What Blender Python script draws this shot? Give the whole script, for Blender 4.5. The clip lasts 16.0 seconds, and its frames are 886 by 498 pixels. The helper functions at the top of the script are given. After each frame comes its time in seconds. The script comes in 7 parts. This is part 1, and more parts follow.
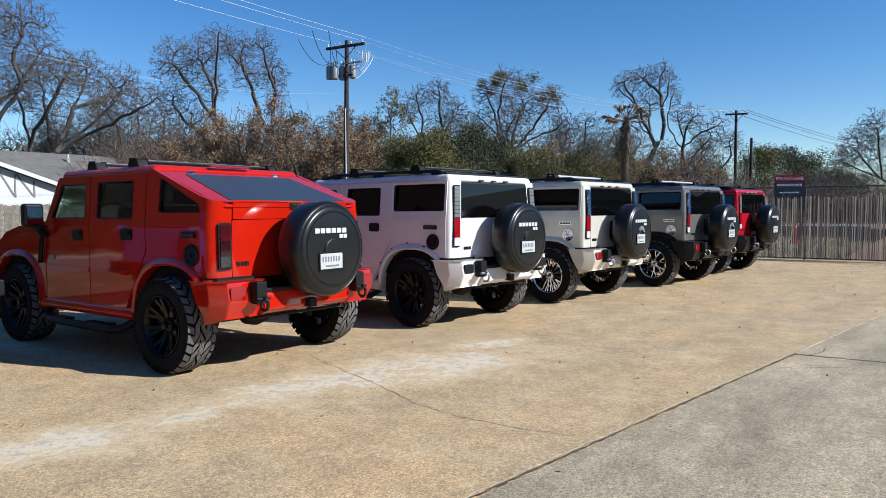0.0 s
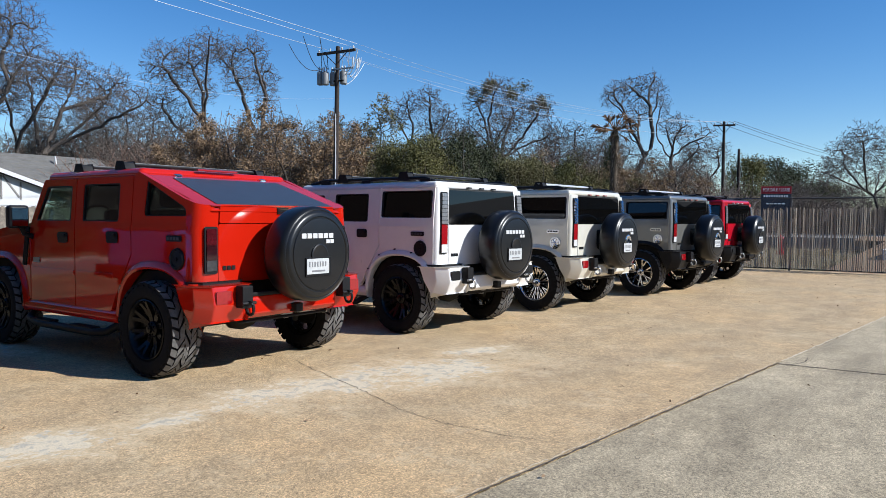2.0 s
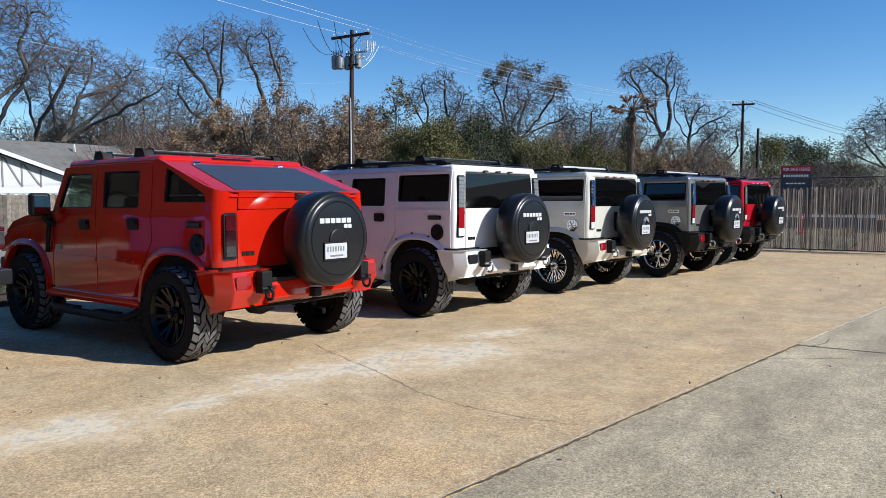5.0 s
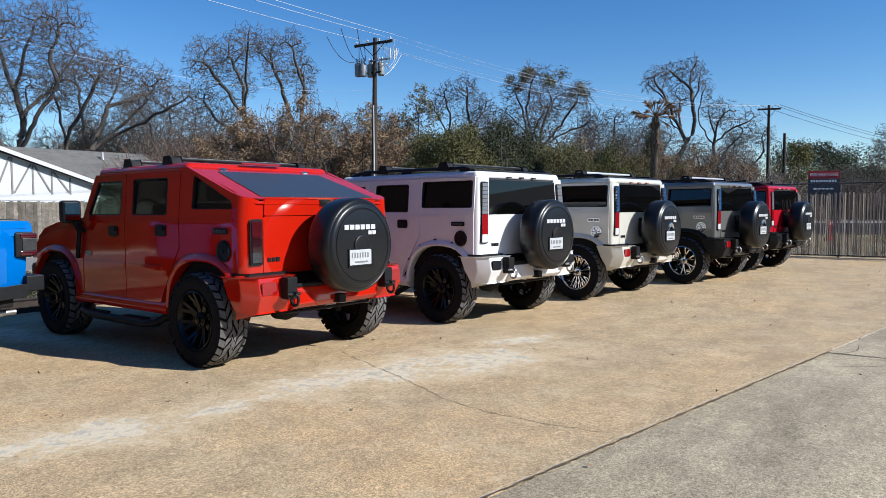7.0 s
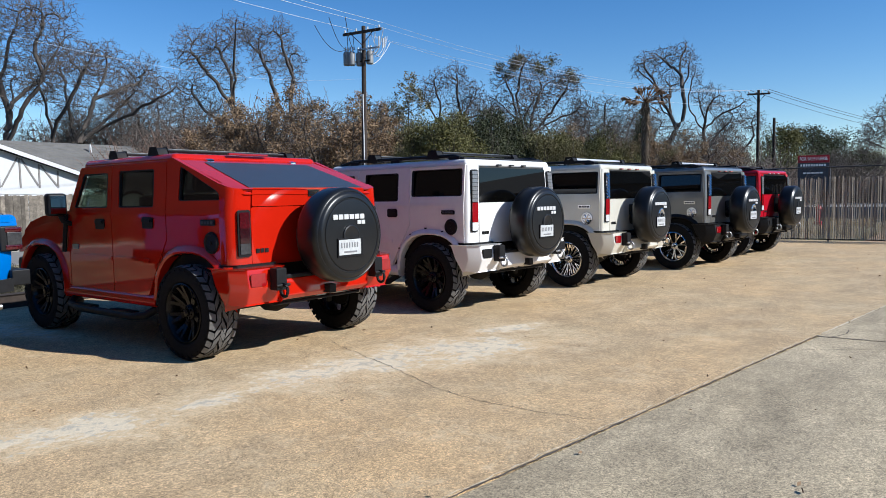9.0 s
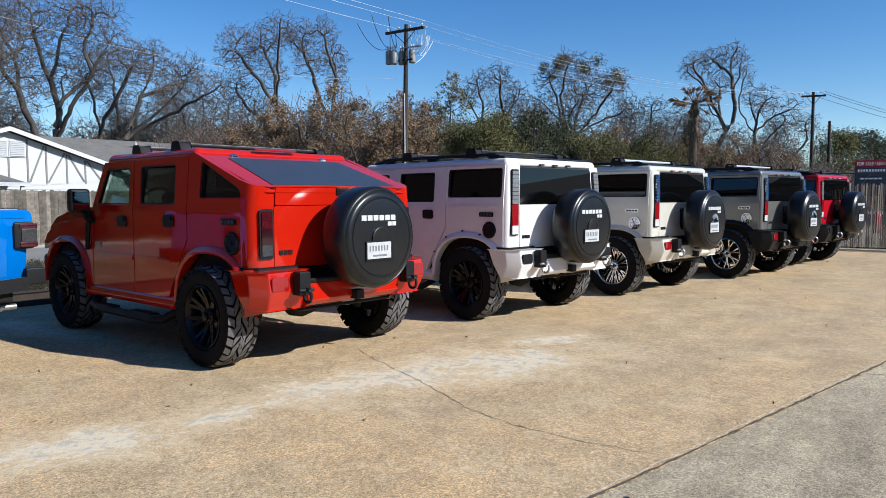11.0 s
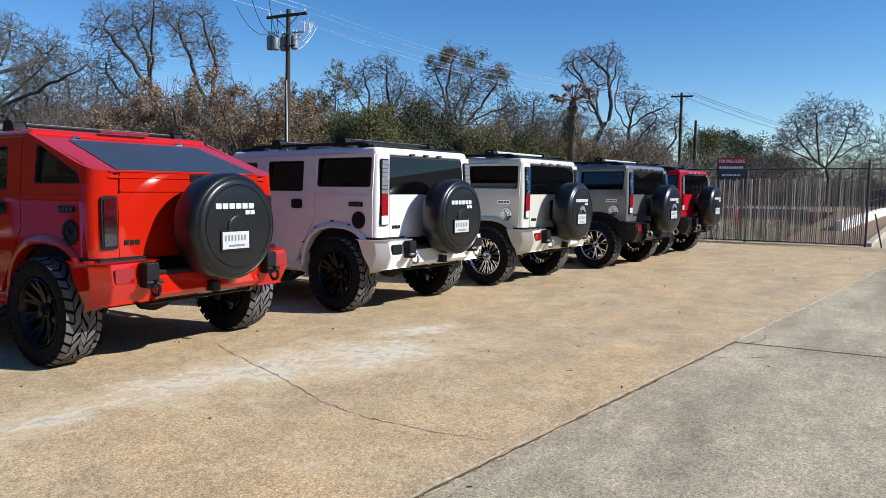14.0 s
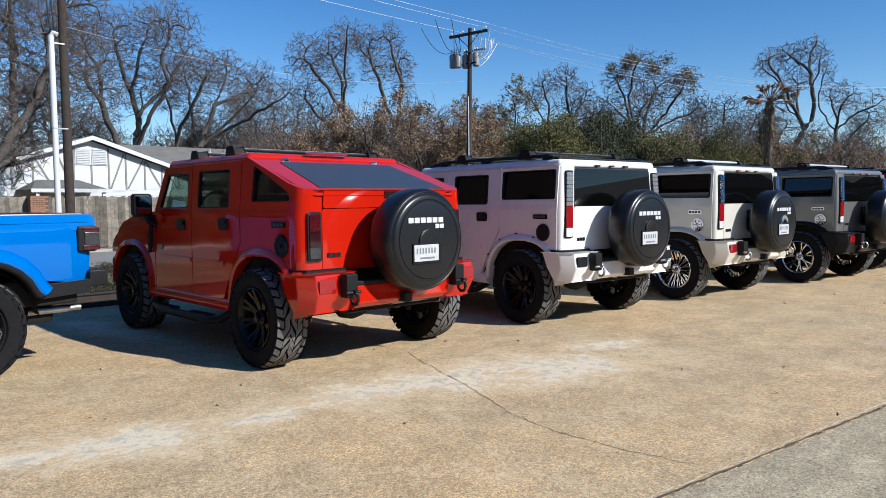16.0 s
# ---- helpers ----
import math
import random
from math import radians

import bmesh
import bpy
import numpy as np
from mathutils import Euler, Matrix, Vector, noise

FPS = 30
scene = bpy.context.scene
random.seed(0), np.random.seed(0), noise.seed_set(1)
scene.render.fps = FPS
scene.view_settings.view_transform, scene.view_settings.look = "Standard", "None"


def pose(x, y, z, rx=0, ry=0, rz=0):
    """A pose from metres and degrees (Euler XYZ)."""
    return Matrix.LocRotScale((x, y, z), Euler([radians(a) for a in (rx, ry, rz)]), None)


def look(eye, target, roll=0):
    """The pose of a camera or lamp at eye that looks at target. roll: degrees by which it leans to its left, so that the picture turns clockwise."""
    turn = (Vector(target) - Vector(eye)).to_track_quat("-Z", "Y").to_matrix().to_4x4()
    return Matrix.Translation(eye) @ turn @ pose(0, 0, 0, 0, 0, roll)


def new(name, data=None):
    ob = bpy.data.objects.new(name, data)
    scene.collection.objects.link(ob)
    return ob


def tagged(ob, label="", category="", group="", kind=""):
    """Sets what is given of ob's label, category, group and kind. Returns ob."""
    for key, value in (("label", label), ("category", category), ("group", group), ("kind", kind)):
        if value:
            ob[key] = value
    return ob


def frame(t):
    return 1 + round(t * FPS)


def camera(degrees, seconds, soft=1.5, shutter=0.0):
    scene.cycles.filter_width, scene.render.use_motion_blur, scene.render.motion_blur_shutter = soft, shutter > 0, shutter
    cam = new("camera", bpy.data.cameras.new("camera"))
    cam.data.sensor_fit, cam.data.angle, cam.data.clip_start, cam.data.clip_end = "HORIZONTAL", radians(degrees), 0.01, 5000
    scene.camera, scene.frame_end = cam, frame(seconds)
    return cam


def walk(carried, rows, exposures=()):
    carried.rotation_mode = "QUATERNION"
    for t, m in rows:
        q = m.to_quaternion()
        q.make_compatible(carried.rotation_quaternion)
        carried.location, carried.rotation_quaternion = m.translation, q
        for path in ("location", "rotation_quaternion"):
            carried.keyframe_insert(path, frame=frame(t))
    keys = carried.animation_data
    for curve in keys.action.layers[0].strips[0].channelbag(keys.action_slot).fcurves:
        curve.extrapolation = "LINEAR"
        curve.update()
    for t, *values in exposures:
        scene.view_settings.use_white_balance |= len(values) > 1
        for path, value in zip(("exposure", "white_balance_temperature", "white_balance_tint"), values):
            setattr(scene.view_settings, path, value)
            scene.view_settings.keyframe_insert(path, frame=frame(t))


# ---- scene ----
cam = camera(62.8, 16.0, soft=0.7)
PATH = [
    (0, (-4.024, -6.241, 1.554), (-2.409, -5.066, 1.449), -0.3),
    (0.5, (-4.034, -6.248, 1.552), (-2.417, -5.075, 1.453), -0.2),
    (1, (-4.028, -6.259, 1.549), (-2.404, -5.095, 1.456), 0.0),
    (1.5, (-4.03, -6.268, 1.548), (-2.4, -5.114, 1.461), 0.2),
    (2, (-4.03, -6.276, 1.552), (-2.397, -5.125, 1.466), 0.4),
    (2.5, (-4.039, -6.273, 1.547), (-2.407, -5.12, 1.456), 0.4),
    (3, (-4.036, -6.266, 1.551), (-2.411, -5.105, 1.447), 0.4),
    (3.5, (-4.038, -6.258, 1.55), (-2.42, -5.088, 1.429), 0.2),
    (6, (-4.052, -6.273, 1.558), (-2.455, -5.075, 1.43), -0.4),
    (6.5, (-4.063, -6.265, 1.554), (-2.481, -5.047, 1.438), -0.4),
    (7, (-4.062, -6.263, 1.555), (-2.493, -5.028, 1.441), -0.3),
    (7.5, (-4.059, -6.259, 1.552), (-2.495, -5.018, 1.434), -0.3),
    (8, (-4.05, -6.252, 1.547), (-2.485, -5.013, 1.421), -0.6),
    (8.5, (-4.04, -6.267, 1.551), (-2.464, -5.044, 1.411), -0.9),
    (8.7, (-4.035, -6.276, 1.552), (-2.454, -5.059, 1.407), -1.0),
    (10.8, (-3.648, -5.955, 1.54), (-2.098, -4.7, 1.392), 0.0),
    (11, (-3.57, -5.959, 1.548), (-2.06, -4.656, 1.407), -0.2),
    (11.5, (-3.45, -6.008, 1.546), (-2.018, -4.618, 1.416), -0.7),
    (12, (-3.412, -6.035, 1.535), (-1.979, -4.646, 1.402), -1.0),
    (12.5, (-3.4, -6.066, 1.528), (-1.835, -4.831, 1.375), 0.2),
    (13, (-3.337, -6.147, 1.504), (-1.572, -5.222, 1.324), 1.7),
    (13.5, (-3.332, -6.133, 1.517), (-1.522, -5.307, 1.311), 1.5),
    (14, (-3.347, -6.092, 1.529), (-1.657, -5.034, 1.365), 0.5),
    (14.5, (-3.414, -6.024, 1.53), (-1.955, -4.661, 1.412), 0.2),
    (15, (-3.411, -6.029, 1.53), (-2.08, -4.54, 1.416), -0.2),
    (15.5, (-3.397, -6.046, 1.533), (-2.054, -4.568, 1.409), -0.6),
    (16, (-3.398, -6.049, 1.533), (-2.015, -4.61, 1.403), -0.6),
]
walk(cam, [(t, look(eye, target, roll)) for t, eye, target, roll in PATH], [(0.0, 0.39, 6050, 8), (16.0, 0.39, 6050, 8)])

# ---------------------------------------------------------------- world, sun
world = bpy.data.worlds.new("sky")
scene.world = world
world.use_nodes = True
wn = world.node_tree
sky = wn.nodes.new("ShaderNodeTexSky")
sky.sky_type = "NISHITA"
sky.sun_disc = False
sky.sun_elevation = radians(33.7)
sky.sun_rotation = radians(162.5)
sky.altitude = 1200
sky.air_density = 1.0
sky.dust_density = 0.05
sky.ozone_density = 1.6
wn.nodes["Background"].inputs[1].default_value = 0.101
deep = wn.nodes.new("ShaderNodeHueSaturation")
deep.inputs["Saturation"].default_value = 1.35
deep.inputs["Hue"].default_value = 0.506
wn.links.new(sky.outputs[0], deep.inputs["Color"])
wn.links.new(deep.outputs[0], wn.nodes["Background"].inputs[0])
sun = new("sun", bpy.data.lights.new("sun", "SUN"))
sun.data.energy = 5.0
sun.data.angle = radians(0.53)
sun.data.color = (1.0, 0.96, 0.90)
sun.matrix_world = look((4.6, -14.6, 10.2), (0, 0, 0))


# ---------------------------------------------------------------- materials
def material(name, color, rough=0.5, metal=0.0, vary=0.0, scale=8.0, bump=0.0, bump_scale=60.0, coat=0.0, second=None, mix_scale=2.0, spec=0.5, island=False):
    """Principled surface: base colour varied at a fine scale and mixed with a second colour at a coarse one, with fine relief."""
    m = bpy.data.materials.new(name)
    m.use_nodes = True
    t, n, l = m.node_tree, m.node_tree.nodes, m.node_tree.links
    b = n["Principled BSDF"]
    b.inputs["Roughness"].default_value = rough
    b.inputs["Metallic"].default_value = metal
    b.inputs["Specular IOR Level"].default_value = spec
    b.inputs["Coat Weight"].default_value = coat
    b.inputs["Coat Roughness"].default_value = 0.04
    pos = n.new("ShaderNodeNewGeometry").outputs["Position"]
    col = None
    if second:
        big = n.new("ShaderNodeTexNoise")
        big.inputs["Scale"].default_value = mix_scale
        big.inputs["Detail"].default_value = 6
        big.inputs["Roughness"].default_value = 0.65
        l.new(pos, big.inputs["Vector"])
        ramp = n.new("ShaderNodeValToRGB")
        ramp.color_ramp.elements[0].position = 0.38
        ramp.color_ramp.elements[1].position = 0.62
        ramp.color_ramp.elements[0].color = (*color, 1)
        ramp.color_ramp.elements[1].color = (*second, 1)
        l.new(big.outputs["Fac"], ramp.inputs["Fac"])
        col = ramp.outputs["Color"]
    if vary:
        fine = n.new("ShaderNodeTexNoise")
        fine.inputs["Scale"].default_value = scale
        fine.inputs["Detail"].default_value = 8
        fine.inputs["Roughness"].default_value = 0.7
        l.new(pos, fine.inputs["Vector"])
        rng = n.new("ShaderNodeMapRange")
        rng.inputs["From Min"].default_value = 0.3
        rng.inputs["From Max"].default_value = 0.7
        rng.inputs["To Min"].default_value = 1 - vary
        rng.inputs["To Max"].default_value = 1 + vary
        l.new(fine.outputs["Fac"], rng.inputs["Value"])
        mul = n.new("ShaderNodeVectorMath")
        mul.operation = "SCALE"
        if col:
            l.new(col, mul.inputs[0])
        else:
            mul.inputs[0].default_value = color
        l.new(rng.outputs[0], mul.inputs["Scale"])
        col = mul.outputs[0]
    if island:
        rnd = n.new("ShaderNodeNewGeometry").outputs["Random Per Island"]
        r2 = n.new("ShaderNodeMapRange")
        r2.inputs["To Min"].default_value = 0.55
        r2.inputs["To Max"].default_value = 1.45
        l.new(rnd, r2.inputs["Value"])
        mul = n.new("ShaderNodeVectorMath")
        mul.operation = "SCALE"
        if col:
            l.new(col, mul.inputs[0])
        else:
            mul.inputs[0].default_value = color
        l.new(r2.outputs[0], mul.inputs["Scale"])
        col = mul.outputs[0]
    if col:
        l.new(col, b.inputs["Base Color"])
    else:
        b.inputs["Base Color"].default_value = (*color, 1)
    if bump:
        bn = n.new("ShaderNodeTexNoise")
        bn.inputs["Scale"].default_value = bump_scale
        bn.inputs["Detail"].default_value = 6
        l.new(pos, bn.inputs["Vector"])
        bp = n.new("ShaderNodeBump")
        bp.inputs["Strength"].default_value = bump
        bp.inputs["Distance"].default_value = 0.02
        l.new(bn.outputs["Fac"], bp.inputs["Height"])
        l.new(bp.outputs[0], b.inputs["Normal"])
    return m


def car_paint(name, color, metal=0.0, rough=0.32, gloss=1.5):
    """Clear-coated paint with faint dust and orange peel."""
    m = material(name, color, rough, metal, vary=0.05, scale=3.0, bump=0.012, bump_scale=9.0, coat=1.0, spec=0.0 if metal == 0 else 0.5)
    m.node_tree.nodes["Principled BSDF"].inputs["Coat IOR"].default_value = gloss
    return m


def tinted_glass(name, tint):
    """Thin tinted pane: part see-through, glossy by its angle."""
    m = bpy.data.materials.new(name)
    m.use_nodes = True
    n, l = m.node_tree.nodes, m.node_tree.links
    n.remove(n["Principled BSDF"])
    tr = n.new("ShaderNodeBsdfTransparent")
    tr.inputs["Color"].default_value = (*tint, 1)
    gl = n.new("ShaderNodeBsdfGlossy")
    gl.inputs["Roughness"].default_value = 0.015
    lw = n.new("ShaderNodeLayerWeight")
    lw.inputs["Blend"].default_value = 0.5
    pw = n.new("ShaderNodeMath")
    pw.operation = "POWER"
    pw.inputs[1].default_value = 5.0
    l.new(lw.outputs["Facing"], pw.inputs[0])
    fr = n.new("ShaderNodeMath")
    fr.operation = "MULTIPLY_ADD"
    fr.inputs[1].default_value = 0.96
    fr.inputs[2].default_value = 0.055
    l.new(pw.outputs[0], fr.inputs[0])
    mix = n.new("ShaderNodeMixShader")
    # dust film; its grey also stands in for reflections the dark panes lack
    dust = n.new("ShaderNodeBsdfDiffuse")
    dust.inputs["Color"].default_value = (0.30, 0.29, 0.27, 1)
    film = n.new("ShaderNodeMixShader")
    film.inputs[0].default_value = 0.007
    l.new(tr.outputs[0], film.inputs[1])
    l.new(dust.outputs[0], film.inputs[2])
    l.new(fr.outputs[0], mix.inputs[0])
    l.new(film.outputs[0], mix.inputs[1])
    l.new(gl.outputs[0], mix.inputs[2])
    l.new(mix.outputs[0], n["Material Output"].inputs["Surface"])
    return m


def concrete(name, color, second, speck, third=None, stains=(), scuffs=0.0, turn=0.0):
    """Weathered exposed-aggregate concrete: pebbles of several sizes, worn and dirty areas and, where asked, patches of pale mineral crust.
    stains: (x, y, half length, half width, degrees) of each patch."""
    m = material(name, color, 0.85, 0, second=second, mix_scale=0.4)
    n, l = m.node_tree.nodes, m.node_tree.links
    b = n["Principled BSDF"]
    pos = n.new("ShaderNodeNewGeometry").outputs["Position"]
    out = b.inputs["Base Color"].links[0].from_socket

    def wave(scale, detail, rough, vec=None, distort=0.0):
        t = n.new("ShaderNodeTexNoise")
        for key, v in (("Scale", scale), ("Detail", detail), ("Roughness", rough), ("Distortion", distort)):
            t.inputs[key].default_value = v
        l.new(vec or pos, t.inputs["Vector"])
        return t.outputs["Fac"]

    def ranged(value, a, b_, c, d):
        r = n.new("ShaderNodeMapRange")
        for key, v in (("From Min", a), ("From Max", b_), ("To Min", c), ("To Max", d)):
            r.inputs[key].default_value = v
        l.new(value, r.inputs["Value"])
        return r.outputs[0]

    def calc(op, x, y):
        k = n.new("ShaderNodeMath")
        k.operation = op
        for i, v in enumerate((x, y)):
            if isinstance(v, (int, float)):
                k.inputs[i].default_value = v
            else:
                l.new(v, k.inputs[i])
        return k.outputs[0]

    def blend(fac, below, above):
        k = n.new("ShaderNodeMix")
        k.data_type = "RGBA"
        for i, v in ((0, fac), (6, below), (7, above)):
            if isinstance(v, tuple):
                k.inputs[i].default_value = (*v, 1)
            else:
                l.new(v, k.inputs[i])
        return k.outputs[2]

    def times(col, fac):
        k = n.new("ShaderNodeVectorMath")
        k.operation = "SCALE"
        l.new(col, k.inputs[0])
        l.new(fac, k.inputs["Scale"])
        return k.outputs[0]

    # worn lanes and dirt drawn out along the traffic
    lanes = n.new("ShaderNodeMapping")
    lanes.inputs["Rotation"].default_value = (0, 0, radians(turn))
    lanes.inputs["Scale"].default_value = (0.30, 1.0, 1.0)
    l.new(pos, lanes.inputs["Vector"])
    if third:
        out = blend(ranged(wave(1.3, 9, 0.68, lanes.outputs[0]), 0.46, 0.66, 0.0, 0.85), out, third)
    if scuffs:
        out = times(out, ranged(wave(1.5, 8, 0.62, lanes.outputs[0], 0.4), 0.38, 0.64, 1 - scuffs, 1 + scuffs))
    # blotches a foot wide, then a hand wide
    out = times(out, ranged(wave(2.6, 6, 0.62), 0.33, 0.67, 0.87, 1.12))
    out = times(out, ranged(wave(13.0, 8, 0.75), 0.32, 0.68, 0.89, 1.11))
    # pebbles, coarse and fine
    rough = None
    for scale, amount in ((62, speck * 0.42), (150, speck)):
        vor = n.new("ShaderNodeTexVoronoi")
        vor.inputs["Scale"].default_value = scale
        l.new(pos, vor.inputs["Vector"])
        sep = n.new("ShaderNodeSeparateColor")
        l.new(vor.outputs["Color"], sep.inputs[0])
        out = times(out, ranged(sep.outputs[0], 0, 1, 1 - amount, 1 + amount))
        rough = sep.outputs[0]
    # dark grit
    out = times(out, ranged(wave(48.0, 2, 0.5), 0.30, 0.37, 0.55, 1.0))
    if stains:
        near = None
        for x, y, u, v, deg in stains:
            m0 = n.new("ShaderNodeMapping")
            m0.vector_type = "TEXTURE"
            m0.inputs["Location"].default_value = (x, y, 0)
            m0.inputs["Rotation"].default_value = (0, 0, radians(deg))
            m0.inputs["Scale"].default_value = (u * 1.15, v * 1.5, 1)
            l.new(pos, m0.inputs["Vector"])
            size = n.new("ShaderNodeVectorMath")
            size.operation = "LENGTH"
            l.new(m0.outputs[0], size.inputs[0])
            near = size.outputs["Value"] if near is None else calc("MINIMUM", near, size.outputs["Value"])
        edge = calc("ADD", calc("MULTIPLY", wave(1.7, 4, 0.5), 0.55), calc("ADD", calc("MULTIPLY", wave(5.5, 9, 0.72, distort=0.6), 0.75), calc("MULTIPLY", wave(21.0, 4, 0.6), 0.40)))
        # reach of the crust: inside is high, broken up by the noise
        reach = calc("ADD", ranged(near, 0.0, 2.4, 0.50, -0.60), calc("MULTIPLY", calc("SUBTRACT", edge, 0.85), 2.7))
        out = blend(ranged(reach, -0.52, 0.14, 0.0, 0.72), out, (0.66, 0.52, 0.33))
        crust = blend(ranged(wave(8.0, 6, 0.66, distort=0.5), 0.51, 0.58, 0.0, 1.0), (0.68, 0.585, 0.425), (0.43, 0.40, 0.335))
        out = blend(ranged(calc("ADD", reach, ranged(wave(12.0, 6, 0.7), 0.35, 0.65, -0.22, 0.22)), 0.08, 0.22, 0.0, 0.80), out, times(crust, ranged(rough, 0, 1, 0.86, 1.14)))
    l.new(out, b.inputs["Base Color"])
    bp = n.new("ShaderNodeBump")
    bp.inputs["Strength"].default_value = 0.4
    bp.inputs["Distance"].default_value = 0.004
    l.new(rough, bp.inputs["Height"])
    l.new(bp.outputs[0], b.inputs["Normal"])
    return m


CRUST = ((-2.3, -1.14, 0.40, 0.09, -15), (-1.65, -1.27, 0.42, 0.16, -22), (-0.85, -1.43, 0.30, 0.08, -16), (-0.3, -1.42, 0.34, 0.08, 4), (0.25, -1.44, 0.55, 0.19, -10), (0.95, -1.68, 0.42, 0.24, -35), (1.9, -1.98, 0.62, 0.30, -30), (3.1, -1.75, 0.36, 0.11, -12), (-0.25, 3.3, 0.16, 0.5, 8))
TAN = concrete("tan concrete", (0.53, 0.362, 0.188), (0.455, 0.338, 0.195), 0.46, (0.40, 0.285, 0.162), CRUST, 0.05, -8)
GREY_CONCRETE = concrete("grey concrete", (0.395, 0.318, 0.203), (0.44, 0.360, 0.238), 0.46, (0.31, 0.250, 0.162), (), 0.17, -7)
PALE_CONCRETE = concrete("pale concrete", (0.50, 0.425, 0.305), (0.54, 0.465, 0.34), 0.2, (0.43, 0.365, 0.265))
KERB = concrete("kerb concrete", (0.36, 0.33, 0.28), (0.30, 0.27, 0.23), 0.15)
ASPHALT = material("worn road", (0.20, 0.19, 0.175), 0.9, vary=0.2, scale=30, second=(0.24, 0.225, 0.2), mix_scale=0.4)
DIRT = material("dry winter grass and soil", (0.20, 0.16, 0.09), 0.95, vary=0.45, scale=6, second=(0.13, 0.125, 0.055), mix_scale=0.12, bump=0.6, bump_scale=12)
MULCH = material("mulch", (0.24, 0.15, 0.08), 0.95, vary=0.4, scale=20, bump=0.5, bump_scale=25)
CRUMB = material("crumbled pale mortar", (0.62, 0.54, 0.41), 0.95, vary=0.45, scale=30)
CRACK = material("crack filler", (0.10, 0.08, 0.06), 0.95, vary=0.4, scale=40)
ORANGE = car_paint("orange-red paint", (0.44, 0.0115, 0.003), gloss=1.62)
WHITE = car_paint("pearl white paint", (0.76, 0.74, 0.72))
SILVER = car_paint("champagne silver paint", (0.68, 0.65, 0.56), metal=0.15)
GREY = car_paint("graphite grey paint", (0.23, 0.225, 0.21), metal=0.5)
CRIMSON = car_paint("crimson paint", (0.40, 0.007, 0.018))
BLUE = car_paint("bright blue paint", (0.001, 0.125, 0.45))
BLACK_PAINT = car_paint("black paint", (0.012, 0.012, 0.014))
NAVY = car_paint("dark blue paint", (0.02, 0.03, 0.09))
PLASTIC = material("black plastic", (0.011, 0.011, 0.012), 0.45, spec=0.18, vary=0.25, scale=20, bump=0.08, bump_scale=220)
VINYL = material("black vinyl", (0.009, 0.0095, 0.0105), 0.30, spec=0.38, vary=0.2, scale=9, bump=0.03, bump_scale=90)
TRIM = material("dark interior trim", (0.03, 0.028, 0.026), 0.7, vary=0.2, scale=8)
UNDER = material("underbody", (0.012, 0.011, 0.010), 0.75, spec=0.2, vary=0.4, scale=12)
RUBBER = material("tyre rubber", (0.009, 0.009, 0.010), 0.8, spec=0.15, vary=0.3, scale=25, bump=0.1, bump_scale=120)
TREAD = material("dusty tread rubber", (0.125, 0.12, 0.114), 0.9, spec=0.2, vary=0.3, scale=30)
BAR_SILVER = material("satin silver bar", (0.72, 0.72, 0.72), 0.35, 0.5)
CHROME = material("chrome", (0.75, 0.75, 0.76), 0.09, 1.0)
BLACK_RIM = material("gloss black alloy", (0.006, 0.006, 0.007), 0.25, 0.0, spec=0.25)
STEEL = material("galvanised steel", (0.34, 0.34, 0.34), 0.45, 0.9, vary=0.2, scale=15)
TONNEAU = material("satin slate tonneau cover", (0.035, 0.045, 0.065), 0.42, vary=0.08, scale=6)
RED_LENS = material("red lens", (0.26, 0.005, 0.008), 0.12, coat=1.0, vary=0.15, scale=40)
DARK_LENS = material("smoked red lens", (0.022, 0.002, 0.004), 0.15, coat=1.0, vary=0.5, scale=25, spec=0.3)
SMOKED_RED = material("deep red lens", (0.055, 0.003, 0.006), 0.15, coat=1.0, vary=0.5, scale=25, spec=0.3)
CLEAR_LENS = material("clear lens", (0.62, 0.62, 0.62), 0.12, coat=1.0, vary=0.2, scale=50)
AMBER = material("rose marker lens", (0.45, 0.14, 0.10), 0.15, coat=1.0)
PLATE = material("white number plate", (0.46, 0.47, 0.47), 0.45, vary=0.15, scale=30)
LOUVRE = material("smoked grey lens", (0.16, 0.16, 0.165), 0.25, coat=1.0, vary=0.3, scale=40)
GREY_LENS = material("smoked clear lens", (0.04, 0.04, 0.042), 0.2, coat=0.0, vary=0.4, scale=30)
INK = material("dark ink", (0.05, 0.05, 0.055), 0.6)
BAR_GREY = material("grey print", (0.16, 0.16, 0.165), 0.6)
MIRROR = material("mirror glass", (0.55, 0.58, 0.62), 0.03, 1.0)
EMBLEM = material("light grey emblem", (0.52, 0.52, 0.52), 0.35)
GLASS_FRONT = tinted_glass("lightly tinted glass", (0.60, 0.68, 0.65))
GLASS_DARK = tinted_glass("privacy glass", (0.012, 0.013, 0.018))
GLASS_MID = tinted_glass("smoked glass", (0.42, 0.44, 0.44))
BARK = material("grey-brown oak bark", (0.075, 0.062, 0.053), 0.95, vary=0.4, scale=9, bump=0.5, bump_scale=14)
TWIG = material("grey-brown twigs", (0.112, 0.093, 0.080), 0.95, vary=0.25, scale=1.5)
BRUSH = material("grey brush twigs", (0.17, 0.138, 0.115), 0.95, vary=0.3, scale=1.2)
DEAD_LEAF = material("brown oak leaves", (0.24, 0.155, 0.085), 0.85, island=True, vary=0.2, scale=0.8)
CEDAR = material("cedar foliage", (0.125, 0.115, 0.035), 0.85, island=True, vary=0.35, scale=0.7)
DARK_CEDAR = material("dark cedar foliage", (0.052, 0.058, 0.024), 0.85, island=True, vary=0.3, scale=0.7)
